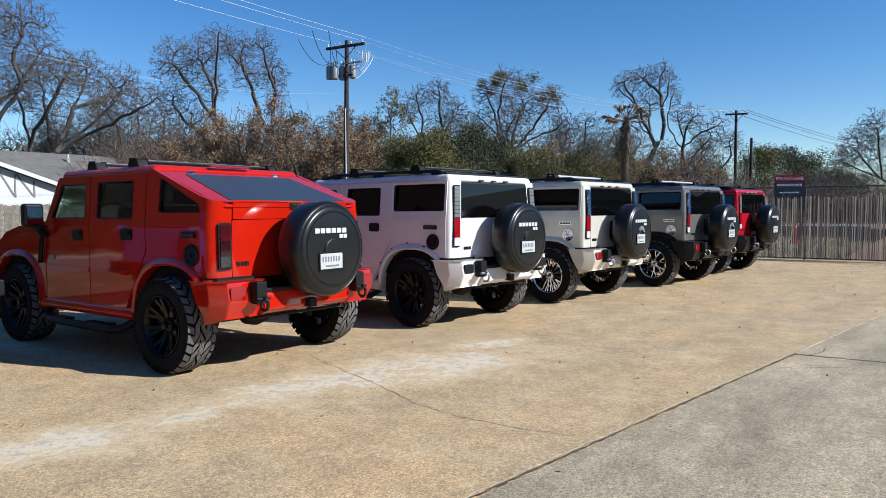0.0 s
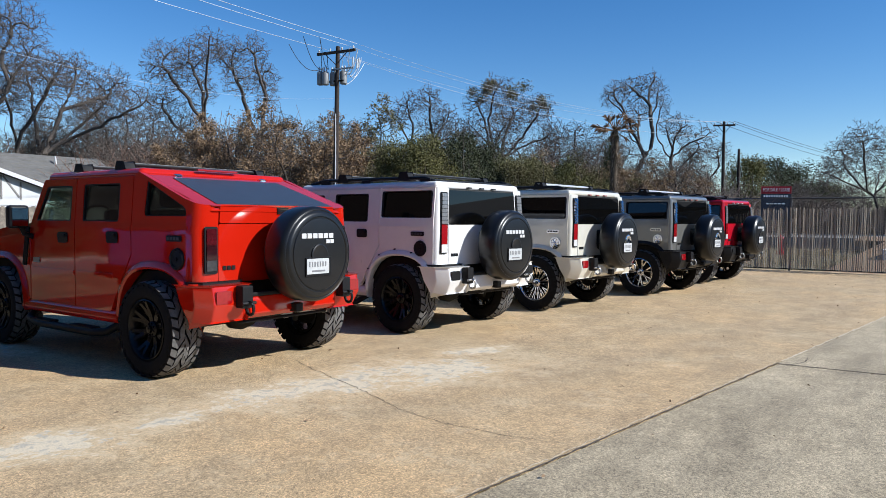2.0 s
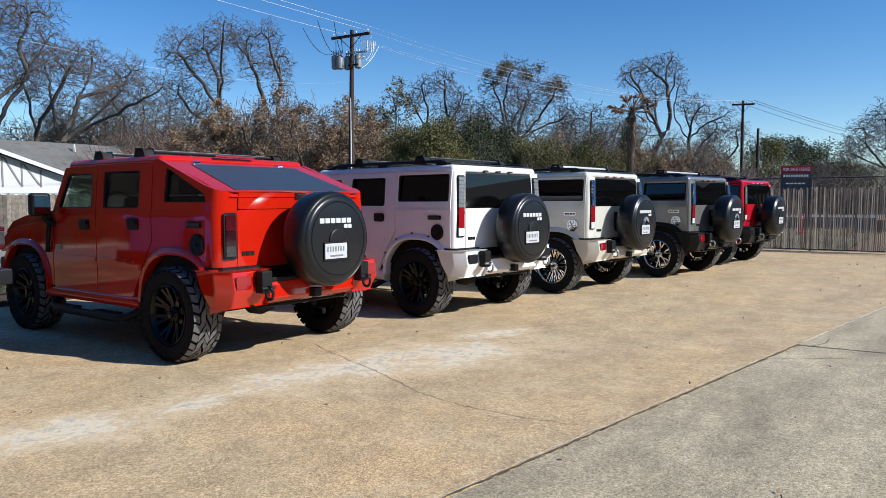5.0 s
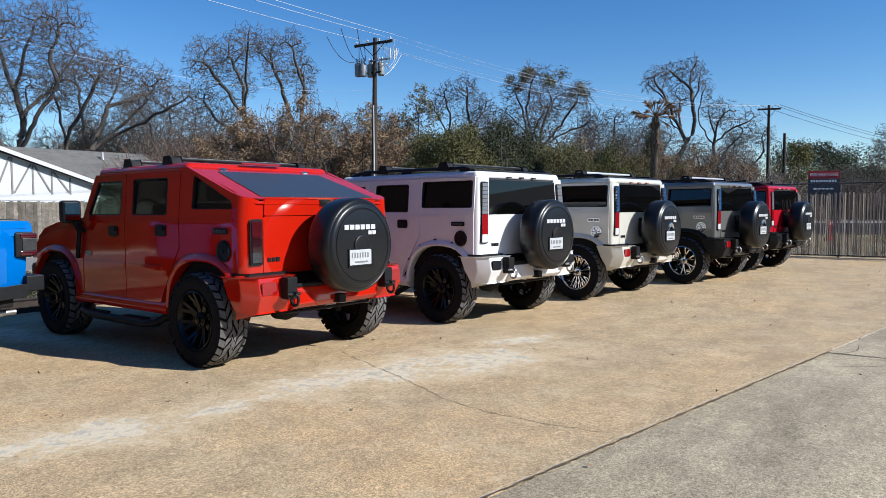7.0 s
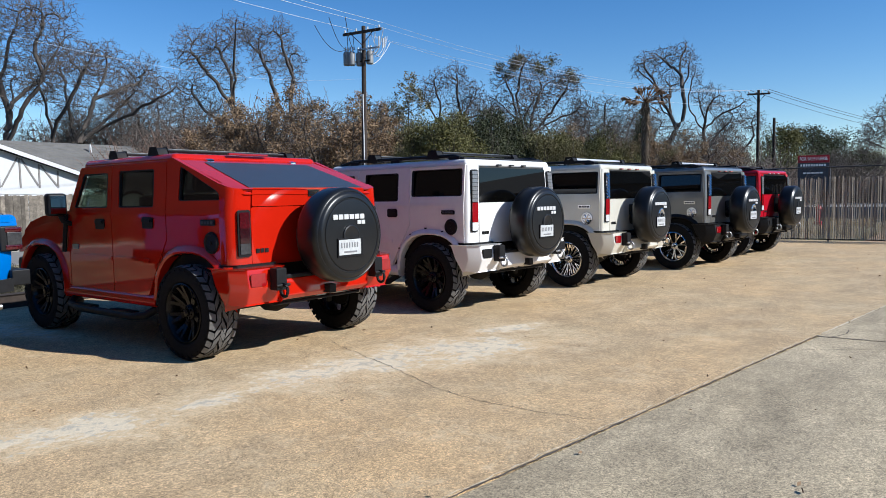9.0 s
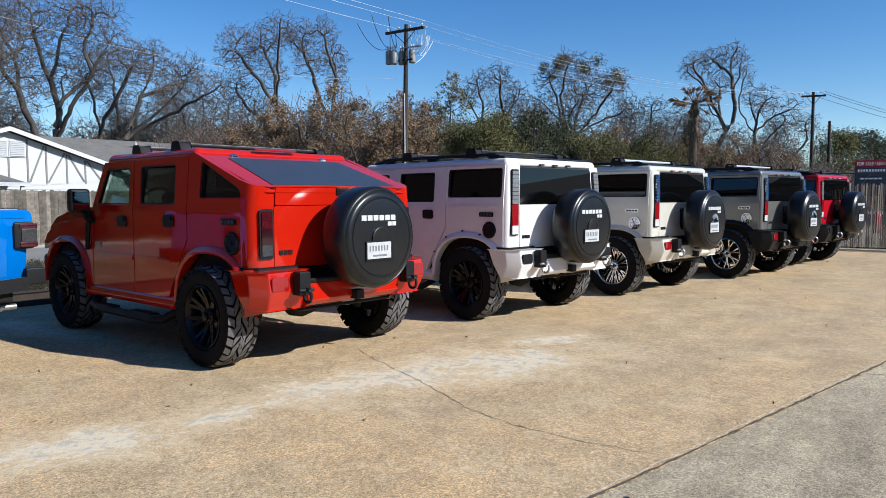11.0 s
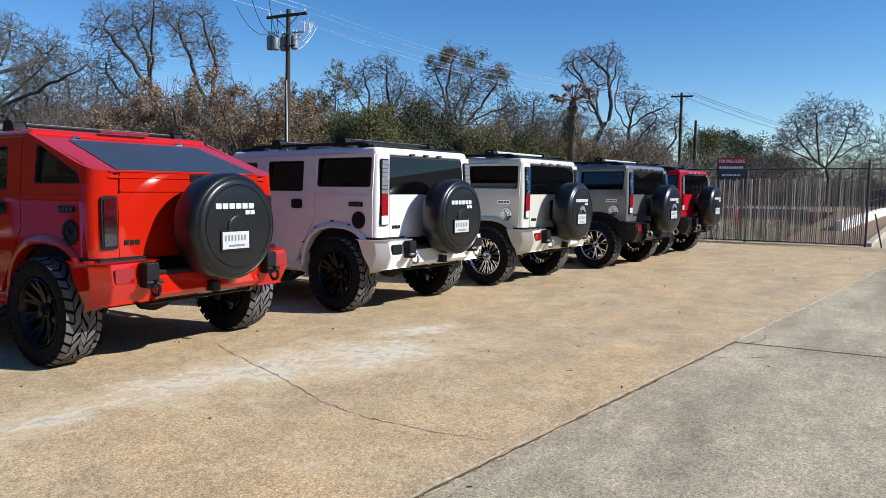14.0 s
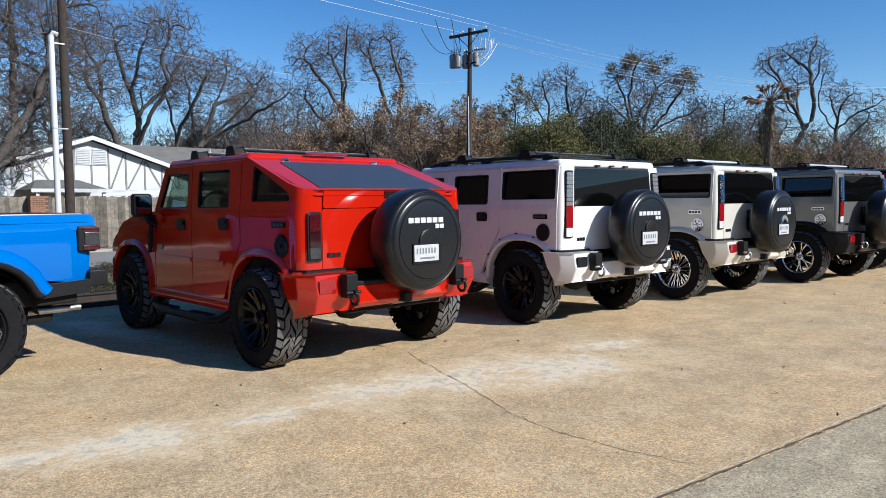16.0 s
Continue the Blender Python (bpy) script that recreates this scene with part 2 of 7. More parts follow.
OLIVE = material("olive foliage", (0.145, 0.125, 0.05), 0.85, island=True, vary=0.35, scale=0.7)
PALM_BARK = material("shaggy palm bark", (0.13, 0.095, 0.065), 0.95, vary=0.4, scale=9)
FROND = material("dead palm fronds", (0.20, 0.115, 0.065), 0.9, island=True)
POLE_WOOD = material("creosoted pole wood", (0.036, 0.025, 0.019), 0.9, vary=0.4, scale=7, bump=0.3, bump_scale=18)
WIRE = material("bare aluminium wire", (0.72, 0.72, 0.72), 0.35, 0.6)
BLACK_WIRE = material("black cable", (0.03, 0.03, 0.03), 0.6)
TANK = material("grey transformer paint", (0.19, 0.195, 0.20), 0.5, vary=0.1, scale=9)
PORCELAIN = material("insulator", (0.6, 0.6, 0.6), 0.25)
FENCE_WOOD = material("weathered grey cedar", (0.12, 0.10, 0.08), 0.9, vary=0.35, scale=9, second=(0.20, 0.17, 0.135), mix_scale=3)


def each_its_own(m, lo, hi):
    """Lets every piece differ in tone."""
    n, l = m.node_tree.nodes, m.node_tree.links
    b = n["Principled BSDF"]
    src = b.inputs["Base Color"].links[0].from_socket
    info = n.new("ShaderNodeObjectInfo")
    r = n.new("ShaderNodeMapRange")
    r.inputs["To Min"].default_value = lo
    r.inputs["To Max"].default_value = hi
    l.new(info.outputs["Random"], r.inputs["Value"])
    mul = n.new("ShaderNodeVectorMath")
    mul.operation = "SCALE"
    l.new(src, mul.inputs[0])
    l.new(r.outputs[0], mul.inputs["Scale"])
    l.new(mul.outputs[0], b.inputs["Base Color"])


each_its_own(FENCE_WOOD, 0.6, 1.35)
SIDING = material("white painted siding", (0.55, 0.55, 0.55), 0.6, vary=0.04, scale=4)
TIMBER = material("grey trim board", (0.20, 0.185, 0.175), 0.7, vary=0.2, scale=9)
SHINGLE = material("grey asphalt shingles", (0.155, 0.148, 0.138), 0.95, vary=0.35, scale=18, second=(0.125, 0.12, 0.112), mix_scale=1.5)
BRICK_DARK = material("dark brown brick", (0.10, 0.065, 0.05), 0.9, vary=0.25, scale=10)
BRICK = material("brown brick", (0.26, 0.13, 0.08), 0.9, vary=0.3, scale=15)
RAIL_GREY = material("weathered dark steel pipe", (0.075, 0.078, 0.085), 0.5, 0.4, vary=0.2, scale=12)
SLAT = material("pale fence slat", (0.36, 0.31, 0.25), 0.6, vary=0.25, scale=6)
each_its_own(SLAT, 0.8, 1.15)
SIGN_RED = material("red sign face", (0.36, 0.012, 0.02), 0.5, vary=0.06, scale=5)
SIGN_DARK = material("dark sign face", (0.035, 0.04, 0.055), 0.5)
SIGN_WHITE = material("white lettering", (0.85, 0.85, 0.85), 0.5)
WHITE_WALL = material("white painted block", (0.72, 0.70, 0.66), 0.8, vary=0.08, scale=6)
STRAW = material("dry ornamental grass", (0.36, 0.27, 0.15), 0.9, island=True)
HEDGE = material("hedge leaves", (0.06, 0.055, 0.03), 0.8, island=True)


# ---------------------------------------------------------------- mesh helpers
def part(name, bm, mat, parent=None, label="", smooth=38, bevel=0.0, seg=2):
    """Links a bmesh (or a finished mesh) as one object under a thing or a part."""
    if isinstance(bm, bpy.types.Mesh):
        me = bm
    else:
        if bevel:
            bm.normal_update()
            sharp = [e for e in bm.edges if len(e.link_faces) == 2 and e.calc_face_angle(0) > 0.45]
            bmesh.ops.bevel(bm, geom=sharp, offset=bevel, segments=seg, profile=0.5, affect="EDGES", clamp_overlap=True)
        bmesh.ops.recalc_face_normals(bm, faces=bm.faces[:])
        me = bpy.data.meshes.new(name)
        bm.to_mesh(me)
        bm.free()
        if smooth:
            me.shade_smooth()
            me.set_sharp_from_angle(angle=radians(smooth))
    if mat and not me.materials:
        me.materials.append(mat)
    ob = new(name, me)
    if mat and me.materials[0] != mat:
        ob.material_slots[0].link = "OBJECT"
        ob.material_slots[0].material = mat
    ob.parent = parent
    if bevel and smooth:
        wn_mod = ob.modifiers.new("weighted", "WEIGHTED_NORMAL")
        wn_mod.keep_sharp = True
    if label:
        tagged(ob, label)
    return ob


def thing(name, label, category, group="", m=None, kind=""):
    ob = new(name)
    ob.empty_display_size = 0.3
    tagged(ob, label, category, group, kind)
    if m is not None:
        ob.matrix_world = m
    return ob


def box(bm, x0, x1, y0, y1, z0, z1):
    v = [bm.verts.new((x, y, z)) for z in (z0, z1) for y in (y0, y1) for x in (x0, x1)]
    for f in ((0, 2, 3, 1), (4, 5, 7, 6), (0, 1, 5, 4), (2, 6, 7, 3), (0, 4, 6, 2), (1, 3, 7, 5)):
        bm.faces.new([v[i] for i in f])
    return v


def boxed(x0, x1, y0, y1, z0, z1):
    bm = bmesh.new()
    box(bm, x0, x1, y0, y1, z0, z1)
    return bm


def frame_of(axis):
    a = Vector(axis).normalized()
    h = Vector((0, 0, 1)) if abs(a.z) < 0.9 else Vector((1, 0, 0))
    u = a.cross(h).normalized()
    return a, u, a.cross(u)


def tube(bm, pts, radii, seg=8, caps=True):
    """A swept round bar through points."""
    pts = [Vector(p) for p in pts]
    if not hasattr(radii, "__len__"):
        radii = [radii] * len(pts)
    rings = []
    for i, p in enumerate(pts):
        d = pts[min(i + 1, len(pts) - 1)] - pts[max(i - 1, 0)]
        _, u, v = frame_of(d)
        rings.append([bm.verts.new(p + (u * math.cos(k * math.tau / seg) + v * math.sin(k * math.tau / seg)) * radii[i]) for k in range(seg)])
    for a, b in zip(rings, rings[1:]):
        for k in range(seg):
            bm.faces.new((a[k], a[(k + 1) % seg], b[(k + 1) % seg], b[k]))
    if caps:
        bm.faces.new(rings[0][::-1])
        bm.faces.new(rings[-1])
    return bm


def rod(p0, p1, r, seg=10):
    return tube(bmesh.new(), (p0, p1), r, seg)


def lathe(bm, profile, axis="x", centre=(0, 0, 0), seg=40, closed=False):
    """Turns (radius, along) pairs round an axis."""
    c = Vector(centre)
    rings = []
    for r, h in profile:
        ring = []
        for k in range(seg):
            a = k * math.tau / seg
            p = {"x": (h, r * math.cos(a), r * math.sin(a)), "y": (r * math.cos(a), h, r * math.sin(a)), "z": (r * math.cos(a), r * math.sin(a), h)}[axis]
            ring.append(bm.verts.new(c + Vector(p)))
        rings.append(ring)
    pairs = list(zip(rings, rings[1:])) + ([(rings[-1], rings[0])] if closed else [])
    for a, b in pairs:
        for k in range(seg):
            bm.faces.new((a[k], a[(k + 1) % seg], b[(k + 1) % seg], b[k]))
    if not closed:
        for ring in (rings[0], rings[-1]):
            bm.faces.new(ring)
    return bm


def prism(bm, outline, put, a, b):
    """Extrudes a flat outline from depth a to depth b; put(u, v, depth) gives the place."""
    lo = [bm.verts.new(put(u, v, a)) for u, v in outline]
    hi = [bm.verts.new(put(u, v, b)) for u, v in outline]
    bm.faces.new(lo)
    bm.faces.new(hi[::-1])
    n = len(outline)
    for i in range(n):
        bm.faces.new((lo[i], lo[(i + 1) % n], hi[(i + 1) % n], hi[i]))
    return bm


def rounded(pts, r, n=3):
    """An outline with its corners rounded."""
    out = []
    for i, p in enumerate(pts):
        p, a, b = Vector(p), Vector(pts[i - 1]), Vector(pts[(i + 1) % len(pts)])
        ra = min(r, (a - p).length * 0.45)
        rb = min(r, (b - p).length * 0.45)
        p0, p1 = p + (a - p).normalized() * ra, p + (b - p).normalized() * rb
        for k in range(n + 1):
            s = k / n
            out.append(tuple(p0 * (1 - s) ** 2 + p * 2 * s * (1 - s) + p1 * s * s))
    return out


def sheet(outline, holes, put, thick, cuts=(1.39, 1.45), upright=()):
    """A plate with holes: outline and holes as (u, v); put(u, v, depth) gives the place; cut along the belt line, where it bends."""
    bm = bmesh.new()
    edges = []
    for loop in (outline, *holes):
        vs = [bm.verts.new((u, v, 0)) for u, v in loop]
        edges += [bm.edges.new((vs[i], vs[(i + 1) % len(vs)])) for i in range(len(vs))]
    bmesh.ops.triangle_fill(bm, use_beauty=True, edges=edges, normal=(0, 0, 1))
    for v in cuts:
        bmesh.ops.bisect_plane(bm, geom=bm.verts[:] + bm.edges[:] + bm.faces[:], dist=0.0005, plane_co=(0, v, 0), plane_no=(0, 1, 0))
    for u in upright:
        bmesh.ops.bisect_plane(bm, geom=bm.verts[:] + bm.edges[:] + bm.faces[:], dist=0.0005, plane_co=(u, 0, 0), plane_no=(1, 0, 0))
    faces = bm.faces[:]
    rim = [e for e in bm.edges if len(e.link_faces) == 1]
    back = {v: bm.verts.new((v.co.x, v.co.y, thick)) for v in bm.verts[:]}
    for f in faces:
        bm.faces.new([back[v] for v in reversed(f.verts)])
    for e in rim:
        p, q = e.verts
        bm.faces.new((p, q, back[q], back[p]))
    for v in bm.verts:
        v.co = put(v.co.x, v.co.y, v.co.z)
    return bm


# ---------------------------------------------------------------- setting
def slab(name, pts, z0, z1, mat, label, category="", bevel=0.012):
    bm = bmesh.new()
    prism(bm, pts, lambda u, v, d: Vector((u, v, d)), z0, z1)
    ob = part(name, bm, mat, bevel=bevel, seg=1, smooth=0)
    return tagged(ob, label, category or name, kind="structure")


def seam(x):
    return -4.19 - 0.1247 * x


def cross(y):
    return 4.45 + 0.0645 * (-4.7 - y)


bm = bmesh.new()
bmesh.ops.create_circle(bm, cap_ends=True, radius=2500, segments=64)
bmesh.ops.translate(bm, verts=bm.verts, vec=(0, 0, -0.14))
tagged(part("ground", bm, DIRT, smooth=0), "dry winter grass and bare soil stretching away", "ground", kind="structure")
slab("pavement_tan", [(-40, seam(-40) + 0.018), (20.6, seam(20.6) + 0.018), (20.6, 5.4), (-40, 5.4)], -0.3, 0.0, TAN, "tan exposed-aggregate concrete lot with white mineral stains", "pavement")
slab("pavement_grey", [(-40, -32), (cross(-32) - 0.018, -32), (cross(-4.72) - 0.018, seam(4.45) - 0.018), (-40, seam(-40) - 0.018)], -0.3, -0.006, GREY_CONCRETE, "grey weathered concrete drive slab", "pavement")
slab("pavement_grey_far", [(cross(-32) + 0.018, -32), (19.9, -32), (19.9, seam(19.9) + 0.008), (cross(-4.72) + 0.018, seam(4.45) + 0.008)], -0.3, -0.004, GREY_CONCRETE, "grey weathered concrete slab beyond the cross joint", "pavement")
slab("pavement_joint", [(-40, -32.2), (20.5, -32.2), (20.5, 3), (-40, 3)], -0.32, -0.06, CRACK, "dark dirt packed into the slab joints", "joint filler", bevel=0)
# dark timber whose near-black tone also carries the parked truck's shadow
slab("kerb_front", [(-40, 5.41), (20.4, 5.41), (20.4, 5.62), (-40, 5.62)], -0.3, 0.2, POLE_WOOD, "dark landscape timber edging along the lot front, tone partly for shade", "kerb", bevel=0.025)
slab("verge", [(-60, 5.63), (60, 5.63), (60, 12.3), (-60, 12.3)], -0.3, 0.06, DIRT, "strip of dry grass between lot and road", "verge")
slab("road", [(-160, 12.5), (160, 12.5), (160, 19.3), (-160, 19.3)], -0.3, -0.02, ASPHALT, "worn grey two-lane road", "road")
slab("kerb_road_near", [(-160, 12.31), (160, 12.31), (160, 12.49), (-160, 12.49)], -0.3, 0.09, KERB, "concrete kerb on the near side of the road", "kerb", bevel=0.02)
slab("kerb_road_far", [(-160, 19.31), (160, 19.31), (160, 19.5), (-160, 19.5)], -0.3, 0.09, KERB, "concrete kerb on the far side of the road", "kerb", bevel=0.02)


def rise(x):
    """Height of the ground beyond the fence, which climbs gently."""
    return 0.03 * max(0.0, min(x, 43.0) - 20.9)


def ramp(name, pts, z0, z1, mat, label, category):
    ob = slab(name, pts, z0, z1, mat, label, category, bevel=0)
    for v in ob.data.vertices:
        v.co.z += rise(v.co.x)
    return ob


ramp("pavement_neighbour", [(20.9, -30), (38.5, -30), (38.5, -6.5), (20.9, -5.5)], -0.3, -0.03, PALE_CONCRETE, "pale concrete lot beyond the fence", "pavement")
ramp("kerb_neighbour", [(20.9, -5.49), (38.5, -6.49), (38.5, -6.3), (20.9, -5.3)], -0.3, 0.08, PALE_CONCRETE, "pale concrete kerb of the neighbouring lot", "kerb")
ramp("kerb_neighbour_end", [(38.51, -30), (38.7, -30), (38.7, -6.3), (38.51, -6.3)], -0.3, 0.10, PALE_CONCRETE, "pale concrete kerb at the end of the neighbouring lot", "kerb")
ramp("slope_bed", [(20.9, -5.29), (38.7, -6.29), (38.7, -3.4), (20.9, -3.0)], -0.3, -0.02, MULCH, "brown mulched slope beside the neighbouring lot", "planting bed")
ramp("brick_drive", [(38.71, -30), (43.5, -30), (43.5, -10.4), (38.71, -10.4)], -0.3, 0.004, BRICK, "red-brown paved drive beyond the neighbouring lot", "pavement")
ramp("planting_bed", [(38.71, -10.38), (43.5, -10.38), (43.5, -2), (38.71, -2)], -0.3, 0.0, MULCH, "mulched planting bed beside the neighbouring lot", "planting bed")
ramp("street_beyond", [(43.51, -80), (56.9, -80), (56.9, 40), (43.51, 40)], -0.8, -0.12, ASPHALT, "parking street beyond the planting bed", "road")
ramp("street_far", [(57, -80), (70, -80), (70, 40), (57, 40)], -0.8, -0.25, ASPHALT, "side street farther beyond", "road")


def crack(name, pts, width, label, mat=None, z=0.003):
    """An irregular crack as a shallow dark ribbon."""
    rng = random.Random(len(pts) * 7 + int(width * 1e4))
    fine = []
    for (x0, y0), (x1, y1) in zip(pts, pts[1:]):
        n = max(2, int(math.hypot(x1 - x0, y1 - y0) / 0.06))
        for i in range(n):
            s = i / n
            j = 0.014 if width < 0.013 else 0.006
            fine.append((x0 + (x1 - x0) * s + rng.uniform(-j, j), y0 + (y1 - y0) * s + rng.uniform(-j, j), width * rng.uniform(0.35, 1.2)))
    bm = bmesh.new()
    prev = None
    for i, (x, y, w) in enumerate(fine):
        x2, y2, _ = fine[min(i + 1, len(fine) - 1)]
        x1, y1, _ = fine[max(i - 1, 0)]
        d = Vector((x2 - x1, y2 - y1, 0)).normalized()
        n = Vector((-d.y, d.x, 0)) * w * 0.5
        a, b = bm.verts.new((x - n.x, y - n.y, z)), bm.verts.new((x + n.x, y + n.y, z))
        if prev:
            bm.faces.new((prev[0], a, b, prev[1]))
        prev = (a, b)
    tagged(part(name, bm, mat or CRACK, smooth=0), label, "crack", kind="structure")


crack("pavement_crack", [(1.42, -0.5), (1.34, -0.66), (1.08, -1.3), (0.91, -1.78), (0.80, -2.05), (0.53, -2.63), (0.42, -3.1), (0.42, -3.64), (0.50, -4.18)], 0.007, "thin dark crack wandering across the tan concrete")
crack("pavement_crack_short", [(4.4, -4.85), (4.75, -4.98), (5.1, -4.95)], 0.014, "short crack beside the slab joint", None, -0.0025)
crack("joint_sealant", [(cross(-4.75), -4.75), (cross(-32), -32)], 0.032, "black tar sealant in the cross joint", None, -0.0025)
crack("joint_sealant_far", [(4.6, seam(4.6)), (20.2, seam(20.2))], 0.024, "pale crumbled mortar line of the far joint", CRUMB)
crack("joint_edge", [(-12, seam(-12) + 0.027), (4.5, seam(4.5) + 0.027)], 0.011, "pale crumbling edge of the tan slab", CRUMB, 0.0045)
crack("joint_sealant_long", [(-12, seam(-12)), (4.55, seam(4.55))], 0.021, "dark sealant and dirt in the long joint")
crack("pavement_crack_grey", [(2.6, -7.5), (1.78, -6.84), (1.62, -6.70), (1.53, -6.59), (1.40, -6.44), (1.25, -6.36), (1.05, -6.40), (0.85, -6.46), (0.66, -6.52), (0.3, -6.7)], 0.008, "thin forked crack in the grey slab", None, -0.0025)
crack("pavement_crack_faint", [(3.48, -5.58), (3.40, -6.18), (3.33, -6.68), (3.36, -7.03), (3.3, -9.0)], 0.005, "hairline crack in the grey slab", None, -0.0025)
crack("pavement_crack_rough", [(3.54, -4.67), (3.74, -4.88), (3.80, -5.0), (4.1, -5.35)], 0.009, "short rough crack beside the cross joint", None, -0.0025)
crack("saw_joint", [(7.52, seam(7.52) - 0.03), (7.5, -5.45), (7.3, -7.49), (6.2, -24)], 0.011, "faint saw cut across the far grey slab", None, -0.0025)


# ---------------------------------------------------------------- wheels
MESHES = {}


def kept(key, make):
    """A mesh that alike parts share."""
    if key not in MESHES:
        bm = make()
        bmesh.ops.recalc_face_normals(bm, faces=bm.faces[:])
        me = bpy.data.meshes.new(key)
        bm.to_mesh(me)
        bm.free()
        me.shade_smooth()
        me.set_sharp_from_angle(angle=radians(38))
        MESHES[key] = me
    return MESHES[key]


R, W = 0.465, 0.32          # tyre radius and width


def tyre_mesh():
    bm = bmesh.new()
    h = W / 2
    lathe(bm, [(0.285, -h + 0.05), (0.31, -h + 0.012), (0.36, -h), (0.415, -h + 0.004), (0.44, -h + 0.03), (R - 0.026, -h + 0.055), (R - 0.024, 0), (R - 0.026, h - 0.055), (0.44, h - 0.03), (0.415, h - 0.004), (0.36, h), (0.31, h - 0.012), (0.285, h - 0.05)], seg=56, closed=True)
    # raised ring on the sidewall
    return bm


def tread_mesh():
    """All-terrain tread: interlocking angled blocks of uneven length, with lugs over the shoulders."""
    bm = bmesh.new()
    n = 30
    step = math.tau / n
    for i in range(n):
        k = i % 3
        for row, (x0, x1, skew, ph) in enumerate(((-0.157, -0.100, 0.03, 0.0), (-0.094, -0.034, -0.095, 0.42), (-0.028, 0.028, 0.105, 0.08), (0.034, 0.094, -0.095, 0.62), (0.100, 0.157, 0.03, 0.25))):
            a0 = (i + ph) * step
            outer = row in (0, 4)
            w = step * ((0.80, 0.70, 0.76)[k] if outer else (0.82, 0.74, 0.79)[(i + row) % 3])
            sk = skew * (1.0, 0.86, 1.12)[(i + row) % 3]
            jog = 0 if outer else (0.006, -0.006, 0.0)[k]
            vs = []
            for r in (R - 0.036, R + 0.001):
                for x, q in ((x0 + jog, -sk), (x1 + jog, sk)):
                    for a in (a0, a0 + w):
                        aa = a + q
                        rr = r - (0.016 if abs(x) > 0.15 and r > R else 0)
                        vs.append(bm.verts.new((x, rr * math.cos(aa), rr * math.sin(aa))))
            for f in ((4, 5, 7, 6), (0, 1, 5, 4), (2, 6, 7, 3), (0, 4, 6, 2), (1, 3, 7, 5)):
                # sides take the second, near-black material: groove shade put into the colour
                bm.faces.new([vs[j] for j in f]).material_index = 0 if f[0] == 4 else 1
    # shoulder lugs down the sidewalls
    for i in range(n):
        for s in (-1, 1):
            a0 = (i + (0.0 if s < 0 else 0.25)) * math.tau / n
            w = math.tau / n * (0.62 if i % 2 else 0.42)
            vs = []
            for r, x in ((R - 0.075 + 0.02 * (i % 2), 0.1615), (R - 0.018, 0.152)):
                for d in (0.0, -0.02):
                    for a in (a0, a0 + w):
                        vs.append(bm.verts.new((s * (x + d), r * math.cos(a), r * math.sin(a))))
            for f in ((0, 1, 5, 4), (0, 4, 6, 2), (1, 3, 7, 5), (4, 5, 7, 6), (0, 2, 3, 1)):
                bm.faces.new([vs[k] for k in f]).material_index = 1
    return bm


def rim_mesh():
    bm = bmesh.new()
    h = W / 2
    lathe(bm, [(0.288, h - 0.05), (0.292, h - 0.015), (0.282, h - 0.01), (0.268, h - 0.03), (0.25, h - 0.11), (0.25, -h + 0.03), (0.285, -h + 0.02), (0.288, -h + 0.05), (0.262, -h + 0.06), (0.262, h - 0.11)], seg=56, closed=True)
    return bm


def spokes_mesh(count, split, width, dish):
    """Spokes from hub to lip, each split in two; outer face at +x."""
    bm = bmesh.new()
    h = W / 2
    for i in range(count):
        for s in ((-1, 1) if split else (0,)):
            a = i * math.tau / count
            b = a + s * split
            for (r0, aa0, w0, x0), (r1, aa1, w1, x1) in zip(((0.05, a, width * 1.3, h - dish), (0.15, a + s * split * 0.45, width, h - dish + 0.012)), ((0.15, a + s * split * 0.45, width, h - dish + 0.012), (0.272, b, width * 0.85, h - 0.035))):
                vs = []
                for r, an, w, x in ((r0, aa0, w0, x0), (r1, aa1, w1, x1)):
                    rad, tan = Vector((0, math.cos(an), math.sin(an))), Vector((0, -math.sin(an), math.cos(an)))
                    for dx, k in ((0, 0.35), (-0.035, 0.5)):
                        for q in (-1, 1):
                            vs.append(bm.verts.new(rad * r + tan * (w * k * q) + Vector((x + dx, 0, 0))))
                for f in ((0, 1, 5, 4), (2, 6, 7, 3), (0, 4, 6, 2), (1, 3, 7, 5), (0, 2, 3, 1), (4, 5, 7, 6)):
                    bm.faces.new([vs[k] for k in f])
    return bm


def hub_mesh():
    bm = bmesh.new()
    h = W / 2
    lathe(bm, [(0.075, h - 0.16), (0.075, h - 0.085), (0.06, h - 0.07), (0.038, h - 0.065), (0.034, h - 0.045), (0.01, h - 0.042)], seg=24)
    for k in range(8):
        a = k * math.tau / 8 + 0.2
        tube(bm, ((h - 0.09, 0.056 * math.cos(a), 0.056 * math.sin(a)), (h - 0.058, 0.056 * math.cos(a), 0.056 * math.sin(a))), 0.008, 6)
    return bm


def disc_mesh():
    bm = bmesh.new()
    lathe(bm, [(0.18, -0.03), (0.18, 0.0), (0.06, 0.0), (0.06, 0.02)], seg=32)
    box(bm, -0.06, 0.02, -0.06, 0.06, 0.10, 0.19)
    return bm


